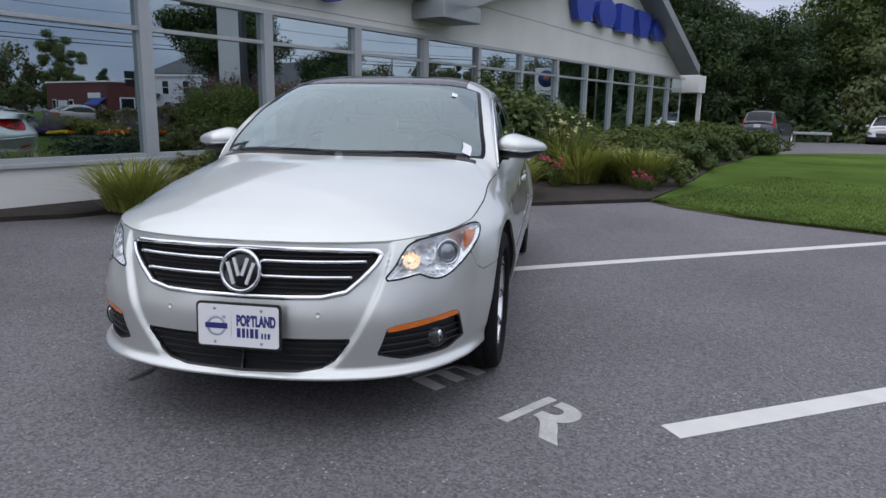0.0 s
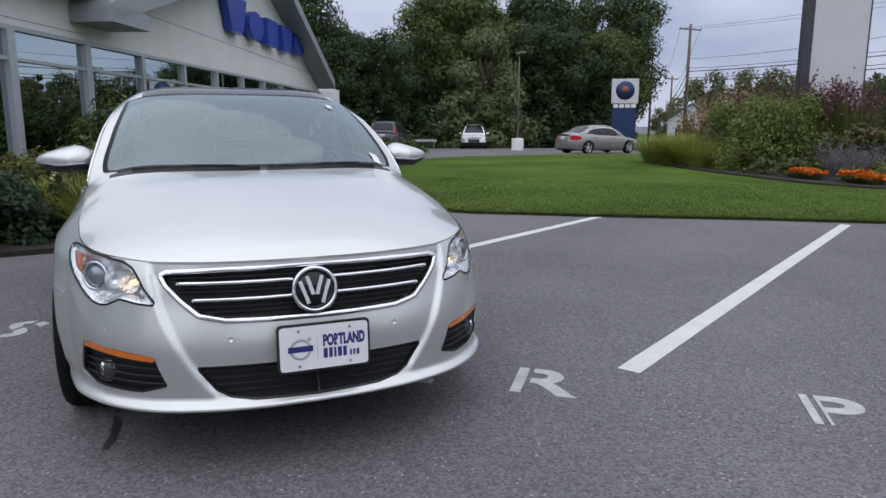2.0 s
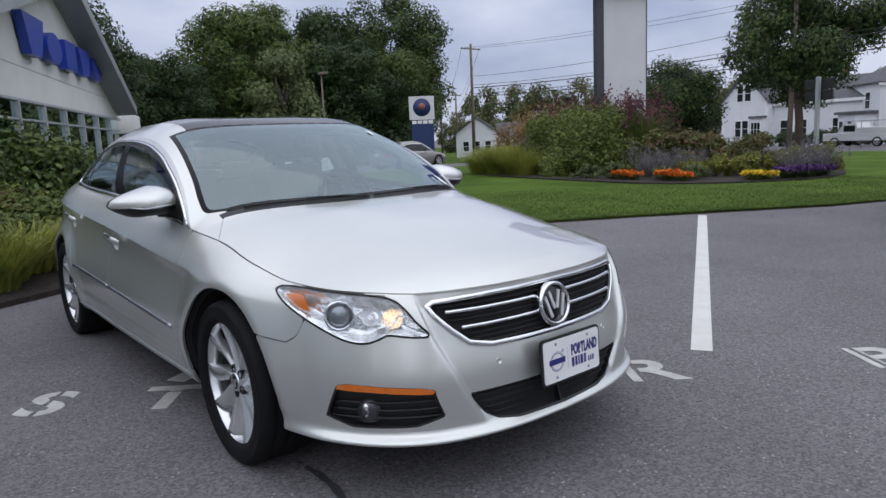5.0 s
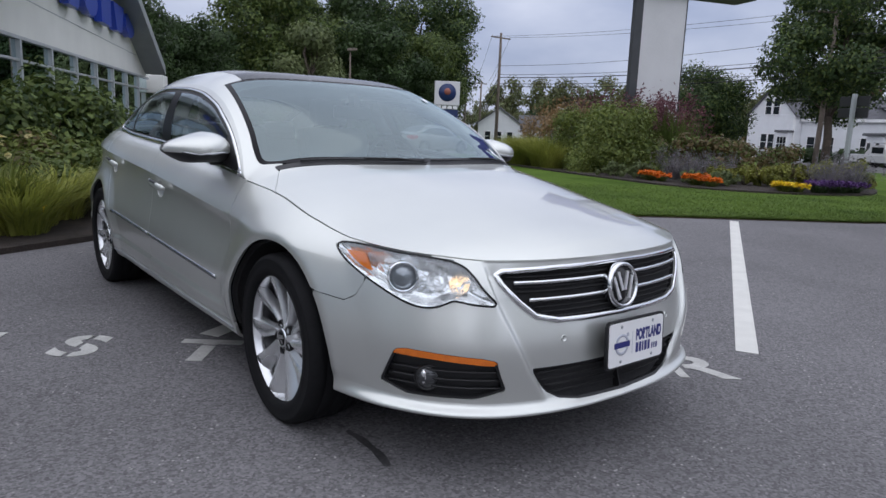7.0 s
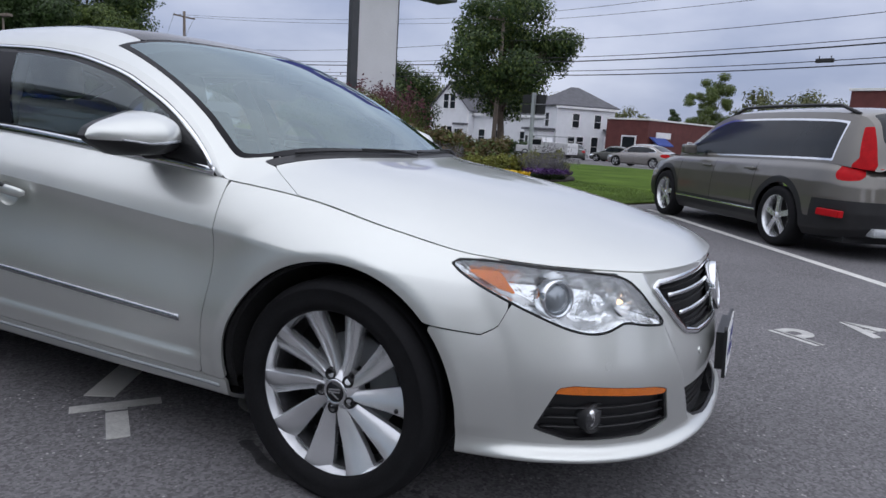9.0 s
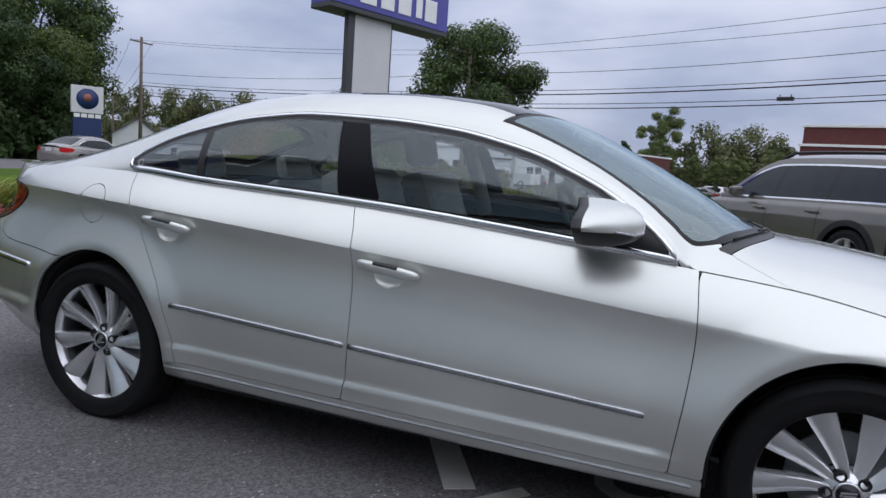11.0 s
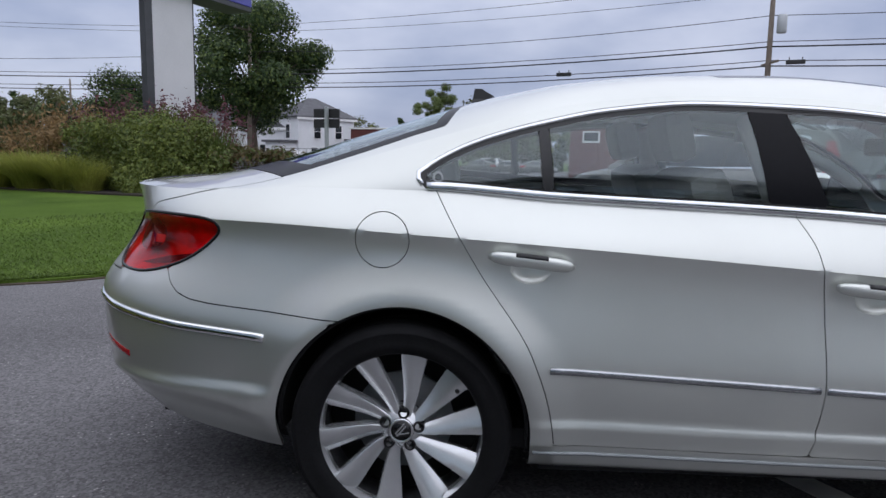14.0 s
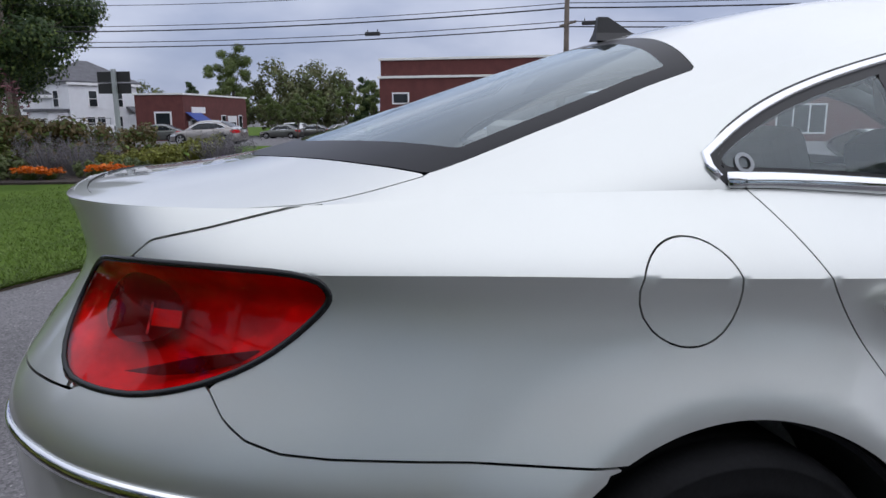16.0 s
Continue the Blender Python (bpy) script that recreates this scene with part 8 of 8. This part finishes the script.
def build_vehicle(name, label, paint, L, Wd, zb, roof, fwheel, rwheel, r, win, ws, bl, pillars, sill=.28, clad=None, tall_tail=False, rails=False, res=1.0, category="car", lip=None):
    """A parked vehicle facing +x: belt height zb(x), roof line roof(x), window span, windscreen and back-light spans."""
    c = thing(name, label, category)
    th = np.linspace(0, np.pi, 400)
    n = 6.5
    ox = L / 2 * np.sign(np.cos(th)) * np.abs(np.cos(th)) ** (2 / n)
    oy = Wd * np.abs(np.sin(th)) ** (2 / n)
    ox = np.where(ox > 0, ox - .10 * (oy / Wd - 1) * 0 - .12 * (oy / Wd) ** 3 * (ox / (L / 2)) ** 8, ox + .06 * (oy / Wd) ** 3 * (np.abs(ox) / (L / 2)) ** 8)
    s = np.r_[0, np.cumsum(np.hypot(np.diff(ox), np.diff(oy)))]
    nq, nv = int(170 * res), int(34 * res)
    q = np.linspace(0, s[-1], nq)
    X0, Y0 = np.interp(q, s, ox), np.interp(q, s, oy)
    tx, ty = np.gradient(X0), np.gradient(Y0)
    tn = np.hypot(tx, ty) + 1e-9
    nx, ny = -ty / tn, tx / tn
    v = np.linspace(0, 1, nv)
    zlo, zhi = .20 + .06 * (np.abs(X0) / (L / 2)) ** 6, zb(X0)
    ins = np.interp(v, [0, .12, .35, .55, .75, .76, .92, 1], [.09, .025, .0, .002, .018, .020, .05, .10])
    P = np.stack([X0[:, None] + nx[:, None] * ins, np.maximum(Y0[:, None] + ny[:, None] * ins, 0), zlo[:, None] + (zhi - zlo)[:, None] * v], -1)
    X, Y, Z = P[..., 0], P[..., 1], P[..., 2]
    A = np.minimum(np.hypot(X - fwheel, np.maximum(Z - r, 0)), np.hypot(X - rwheel, np.maximum(Z - r, 0))) - (r + .045)
    mn = lambda *a: np.minimum.reduce(a)
    Qn = q[:, None] + 0 * Z
    qe = s[-1]
    hz = zb(np.array([L / 2 - .1]))[0]
    head = poly_field(Qn, Z, [(Wd * .62, hz - .20), (Wd * .60, hz - .06), (Wd + .42, hz - .01), (Wd + .30, hz - .14)], 1)
    tz = zb(np.array([-L / 2 + .1]))[0]
    tail = poly_field(Qn, Z, [(qe - Wd - .30, tz - .13), (qe - Wd - .25, tz - .02), (qe - Wd * .55, tz - .02), (qe - Wd * .55, tz - .22), (qe - Wd - .1, tz - .23)], 1)
    if tall_tail:
        tail = poly_field(Qn, Z, [(qe - Wd - .07, tz - .10), (qe - Wd - .03, tz + .06), (qe - Wd + .12, tz + .10), (qe - Wd + .26, tz + .06), (qe - Wd + .27, tz - .10), (qe - Wd + .05, tz - .13)], 1)
    grille = poly_field(Qn, Z, [(-.1, hz - .30), (-.1, hz - .08), (Wd * .48, hz - .08), (Wd * .42, hz - .30)])
    body_phi = mn(A, -head, -tail, -grille)
    low = np.full(Z.shape, -1.0)
    if clad:
        low = np.maximum(clad - Z, np.minimum(.075 - A, .95 - Z * 0 - 0) - 0 * Z)
        low = np.maximum(low, np.where((X < -L / 2 + .55), .62 - Z, -1))
        low = np.maximum(low, np.where((X > L / 2 - .55), .50 - Z, -1))
    for sg in (1, -1):
        m = (lambda a: a) if sg > 0 else mirror_vf
        panel("body_side", m(clip(P, mn(body_phi, -low))), paint, c, .01)
        if clad:
            panel("cladding", m(clip(P, mn(A, low))), M_BLACK, c, .012, "black plastic cladding")
        panel("head_light", m(clip(P, head)), M_LAMPREFL, c, .01)
        panel("tail_light", m(clip(P, tail)), M_REDFAR, c, .01, "red tail light")
        panel("grille", m(clip(P, grille)), M_BLACK, c, .01)
    # shut lines of the doors
    for px in (pillars[0][0] + .02, pillars[min(1, len(pillars) - 1)][0] + .02, fwheel - .42):
        i = int(np.argmin(np.abs(X0 - px) + (Y0 < Wd * .9)))
        pts = P[i, int(nv * .10):]
        for sg in (1, -1):
            ribbon(pts * [1, sg, 1], np.tile([[0, sg, 0]], (len(pts), 1)), .008, .0015, "door_gap", M_BLACK, c)
    # cabin sides
    x = np.linspace(win[0] - .02, win[1] + .02, int(130 * res))[::-1]
    u = np.linspace(0, 1, int(26 * res))
    half = np.interp(x, X0[::-1], Y0[::-1])
    yb = half - .10
    zbx, zr = zb(x), roof(x)
    hgt = np.maximum(zr - zbx, 0.0)
    yt = yb - hgt * .36
    C = np.stack([x[:, None] + 0 * u, yb[:, None] + (yt - yb)[:, None] * u + .02 * 4 * u * (1 - u) * np.clip(hgt / .3, 0, 1)[:, None], zbx[:, None] + hgt[:, None] * u], -1)
    CX, CZ = C[..., 0], C[..., 2]
    zbg = zbx[:, None] + 0 * CZ
    glassy = mn(CZ - zbg - .03, (zr[:, None] - .075 - CZ) * .9, CX - win[2], win[3] - CX)
    pil = np.full(CZ.shape, 1.0)
    for px, pw in pillars:
        pil = np.minimum(pil, np.abs(CX - px + (CZ - zbg) * .12) - pw)
    dtail = poly_field(CX, CZ, [(win[0] - .1, tz - .1), (win[0] + .17, tz - .1), (win[0] + .17, tz + .05), (win[0] + .13, tz + .12), (win[0] + .21, tz + .43), (win[0] + .12, tz + .44), (win[0] - .02, tz + .16), (win[0] - .1, tz + .06)]) if tall_tail else np.full(CZ.shape, -1.0)
    for sg in (1, -1):
        m = (lambda a: a) if sg > 0 else mirror_vf
        panel("pillar", m(clip(C, mn(-glassy, -dtail))), paint, c, .01)
        panel("window_trim", m(clip(C, mn(glassy, .022 - glassy))), lip or M_CHROME, c, .012)
        g = panel("side_window", m(clip(C, mn(glassy - .022, pil))), M_DARKGLASS, c, .004)
        for px, pw in pillars:
            panel("door_pillar", m(clip(C, mn(glassy - .022, pw - np.abs(CX - px + (CZ - zbg) * .12)))), M_GLOSSBLACK, c, .006)
        if tall_tail:
            panel("tail_light", m(clip(C, dtail)), M_REDFAR, c, .012, "tall red tail light")
    # top: hood, glass, roof, boot
    xs = np.linspace(-L / 2 + .03, L / 2 - .03, int(190 * res))
    w = np.linspace(-1, 1, 41)
    edge_y = np.where((xs > win[0]) & (xs < win[1]), np.interp(xs, x[::-1], yt[::-1]), np.interp(xs, X0[::-1], (Y0 + ny * .10)[::-1]))
    edge_y = np.maximum(edge_y, .02)
    edge_z = np.where((xs > win[0]) & (xs < win[1]), roof(xs), zb(xs))
    inc = np.clip((edge_z - zb(xs)) / .3, 0, 1)
    T = np.stack([xs[:, None] + 0 * w, edge_y[:, None] * w, edge_z[:, None] + (.055 + .02 * inc)[:, None] * (1 - np.abs(w) ** 3.2)], -1)
    TX, TW = T[..., 0], np.abs(w)[None] + 0 * T[..., 0]
    wsf = mn(TX - ws[0], ws[1] - TX, (.90 - TW) * .6)
    blf = mn(TX - bl[0], bl[1] - TX, (.88 - TW) * .6)
    panel("upper_body", clip(T, mn(-wsf, -blf)), paint, c, .01)
    panel("windscreen", clip(T, wsf), M_DARKGLASS, c, .004)
    panel("rear_window", clip(T, blf), M_DARKGLASS, c, .004)
    part("underbody", boxes((-L / 2 + .2, L / 2 - .2, -Wd + .22, Wd - .22, .18, .55)), M_LINER, c)
    wheel = simple_wheel(r, 5)
    for i, (wx, sg) in enumerate(((fwheel, 1), (rwheel, 1), (fwheel, -1), (rwheel, -1))):
        o = wheel if i == 0 else copy_thing(wheel, Matrix.Identity(4))
        o.parent = c
        o.matrix_basis = Matrix.Translation((wx, (Wd - .125) * sg, r)) @ (Matrix.Identity(4) if sg > 0 else Matrix.Rotation(math.pi, 4, "Z"))
    mz = zb(np.array([win[1] - .45]))[0]
    for sg in (1, -1):
        o = part("wing_mirror", boxes((-.06, .06, -.10, .10, -.06, .07), bevel=.04), lip or paint, c)
        o.location = (win[1] - .55, (Wd + .06) * sg, mz + .10)
        for hx in (pillars[0][0] + .16, pillars[min(1, len(pillars) - 1)][0] + .12):
            hh = part("door_handle", boxes((-.10, .10, -.018, .018, -.014, .014), bevel=.008), paint, c)
            hh.location = (hx, (Wd - .012) * sg, zb(np.array([hx]))[0] - .11)
        if rails:
            pts = [(xx, (np.interp(xx, xs, edge_y) - .03) * sg, np.interp(xx, xs, edge_z) + (.075 if 0 < k < 9 else .01)) for k, xx in enumerate(np.linspace(win[0] + .35, win[1] - .95, 10))]
            part("roof_rail", fix_normals(mesh_of("roof_rail", *tube(pts, .02, 8))), M_BLACK, c, "black roof rail")
    solid("number_plate", prism(rounded_rect(.32, .16, .01), -L / 2 - .012, -L / 2 + .03, "x"), M_PYLON, c).location = (0, 0, tz - .12)
    return c


M_XC = material("grey_bronze_paint", (0.155, 0.145, 0.128), 0.32, 0.6, vary=0.05, scale=3, fine=300, bump=0, coat=1.0)
M_TAUPE = material("taupe_paint", (0.30, 0.28, 0.265), 0.32, 0.6, vary=0.05, scale=3, fine=300, bump=0, coat=1.0)
M_WCAR = material("white_car_paint", (0.78, 0.78, 0.78), 0.3, 0.0, vary=0.03, scale=3, fine=300, bump=0, coat=1.0)
M_DCAR = material("dark_car_paint", (0.05, 0.055, 0.07), 0.3, 0.4, vary=0.05, scale=3, fine=300, bump=0, coat=1.0)
M_OLIVE = material("olive_car_paint", (0.10, 0.105, 0.095), 0.32, 0.5, vary=0.05, scale=3, fine=300, bump=0, coat=1.0)


def stand(ob, x, y, hx, hy):
    ob.matrix_world = basis(x, y, hx, hy, ground_z(x, y))
    return ob


def build_vehicles():
    wag_roof = spline([(-2.36, .96), (-2.29, 1.22), (-2.20, 1.41), (-2.08, 1.485), (-1.7, 1.53), (-.6, 1.548), (.15, 1.535), (.5, 1.45), (.95, 1.17), (1.22, 1.0)])
    wag_belt = spline([(-2.42, .93), (-1.9, .985), (-.5, .965), (.6, .94), (1.25, .925), (1.9, .84), (2.42, .70)])
    wagon = build_vehicle("station_wagon", "grey-bronze station wagon with black lower cladding", M_XC, 4.84, .935, wag_belt, wag_roof, 1.48, -1.335, .345,
                          (-2.36, 1.25, -1.98, 1.02), (.30, 1.12), (-2.30, -2.12), ((.12, .035), (-.85, .04)), clad=.42, tall_tail=True, rails=True, res=1.3)
    # stands in the next stall row; its left rear hub is the fixed point
    h = Vector((-.555, .832, 0)).normalized()
    left = Vector((-h.y, h.x, 0))
    hub = Vector((1.20, 6.42, 0))
    c = hub - left * .81 + h * 1.335
    stand(wagon, c.x, c.y, h.x, h.y)
    hi = part("sill_strip", boxes((-.95, 1.05, .915, .94, .36, .385), bevel=.006), M_CHROME, wagon)
    part("bumper_reflector", boxes((-2.36, -2.02, .86, .925, .45, .52), bevel=.01), M_REDFAR, wagon, "red reflector in a chrome surround")
    part("skid_plate", boxes((-2.44, -2.2, -.55, .55, .27, .36), bevel=.03), M_ALU, wagon, "silver skid plate")
    sed_belt = spline([(-2.3, .94), (-1.5, .97), (-.3, .92), (.8, .88), (1.5, .80), (2.3, .66)])
    sed_roof = spline([(-1.95, .96), (-1.55, 1.13), (-1.0, 1.35), (-.3, 1.42), (.25, 1.385), (.75, 1.15), (1.15, .90)])
    sedan = build_vehicle("parked_sedan", "taupe grey sedan parked by the roadside sign", M_TAUPE, 4.63, .92, sed_belt, sed_roof, 1.42, -1.36, .33, (-1.95, 1.15, -1.45, .95), (.32, 1.05), (-1.8, -1.05), ((.05, .03), (-.95, .035)), res=.7)
    stand(sedan, -27.6, 21.0, -.12, .993)
    suv_belt = spline([(-2.25, 1.08), (-1.0, 1.08), (.6, 1.03), (1.2, 1.02), (1.8, .95), (2.25, .80)])
    suv_roof = spline([(-2.12, 1.10), (-2.0, 1.4), (-1.8, 1.6), (-.8, 1.69), (.2, 1.66), (.75, 1.38), (1.2, 1.04)])
    suv = build_vehicle("parked_suv", "white parked sport utility vehicle facing the lot", M_WCAR, 4.6, .945, suv_belt, suv_roof, 1.42, -1.36, .36, (-2.12, 1.2, -1.75, 1.0), (.3, 1.12), (-2.1, -1.85), ((.1, .035), (-.9, .04)), clad=.40, res=.6)
    stand(suv, -44.0, 21.4, .90, -.43)
    suv2 = build_vehicle("parked_suv", "dark parked sport utility vehicle by the showroom end", M_DCAR, 4.6, .945, suv_belt, suv_roof, 1.42, -1.36, .36, (-2.12, 1.2, -1.75, 1.0), (.3, 1.12), (-2.1, -1.85), ((.1, .035), (-.9, .04)), tall_tail=True, res=.6)
    stand(suv2, -35.5, 12.0, -.88, .47)
    far = build_vehicle("parked_sedan", "dark olive sedan parked before the farmhouse", M_OLIVE, 4.6, .92, sed_belt, sed_roof, 1.42, -1.36, .33, (-1.95, 1.15, -1.45, .95), (.32, 1.05), (-1.8, -1.05), ((.05, .03), (-.95, .035)), res=.5)
    stand(far, -12.0, 60.5, -.98, .2)
    for x, y, a, b in ((-1.5, 74, -.9, .4), (1.8, 75.5, -.9, .4), (5, 74, .9, .3)):
        o = copy_thing(far, Matrix.Identity(4))
        stand(o, x, y, a, b)
    grey = copy_thing(sedan, Matrix.Identity(4))
    stand(grey, -6.6, 42.9, -.91, .41)
    grey["label"] = "grey sedan standing on the road by the lawn"
    for x, y in ((-19.5, 65.0), (-16.5, 63.5)):
        o = copy_thing(far, Matrix.Identity(4))
        stand(o, x, y, -.3, .95)
    w2 = copy_thing(suv, Matrix.Identity(4))
    stand(w2, -.5, 80, -.8, .5)
    w2["label"] = "white vehicle in the far car park"
    # white service pickup with a ladder rack
    p = thing("pickup_truck", "white service pickup with a ladder rack", "truck", basis(-17.6, 57.5, -.97, .22, ground_z(-17, 57)))
    part("body", boxes((-2.7, 2.6, -.95, .95, .45, 1.05), (-2.7, -.2, -.95, .95, 1.05, 1.45), bevel=.06), M_WCAR, p)
    solid("cab", prism([(-.2, 1.05), (1.5, 1.05), (1.0, 1.75), (0, 1.8)], -.85, .85, "y"), M_WCAR, p)
    part("cab_window", boxes((.05, .95, -.87, .87, 1.15, 1.62), bevel=.03), M_DARKGLASS, p)
    rk = [tube([(-2.6, y, 1.95), (.9, y, 1.95)], .03, 6) for y in (-.8, .8)] + [tube([(x, y, 1.4), (x, y, 1.95)], .025, 6) for x in (-2.5, -.4) for y in (-.8, .8)]
    part("ladder_rack", fix_normals(mesh_of("ladder_rack", *join_vf(rk))), M_GREYTRIM, p)
    for x in (-1.7, 1.6):
        for y in (-.85, .85):
            o = simple_wheel(.37)
            o.parent = p
            o.matrix_basis = Matrix.Translation((x, y, .37)) @ (Matrix.Identity(4) if y > 0 else Matrix.Rotation(math.pi, 4, "Z"))


build_vehicles()
rail = thing("guard_rail", "low grey metal guard rail by the wood", "barrier", pose(-41.5, 16.2, ground_z(-41.5, 16.2), 0, 0, 62))
part("beam", boxes((-1.1, 1.1, -.05, .05, .50, .66), bevel=.03), M_ALU, rail)
for x in (-.9, .9):
    part("post", boxes((x - .06, x + .06, .05, .15, -.1, .7)), M_WOOD, rail)
for pts, w in (([(.245, -.692), (.31, -.690), (.43, -.696), (.50, -.706), (.56, -.724)], .019), ([(.185, -.690), (.215, -.690)], .010), ([(-.45, -.70), (-.38, -.74), (-.30, -.79), (-.20, -.82), (-.12, -.82)], .026)):
    stain(pts, w)
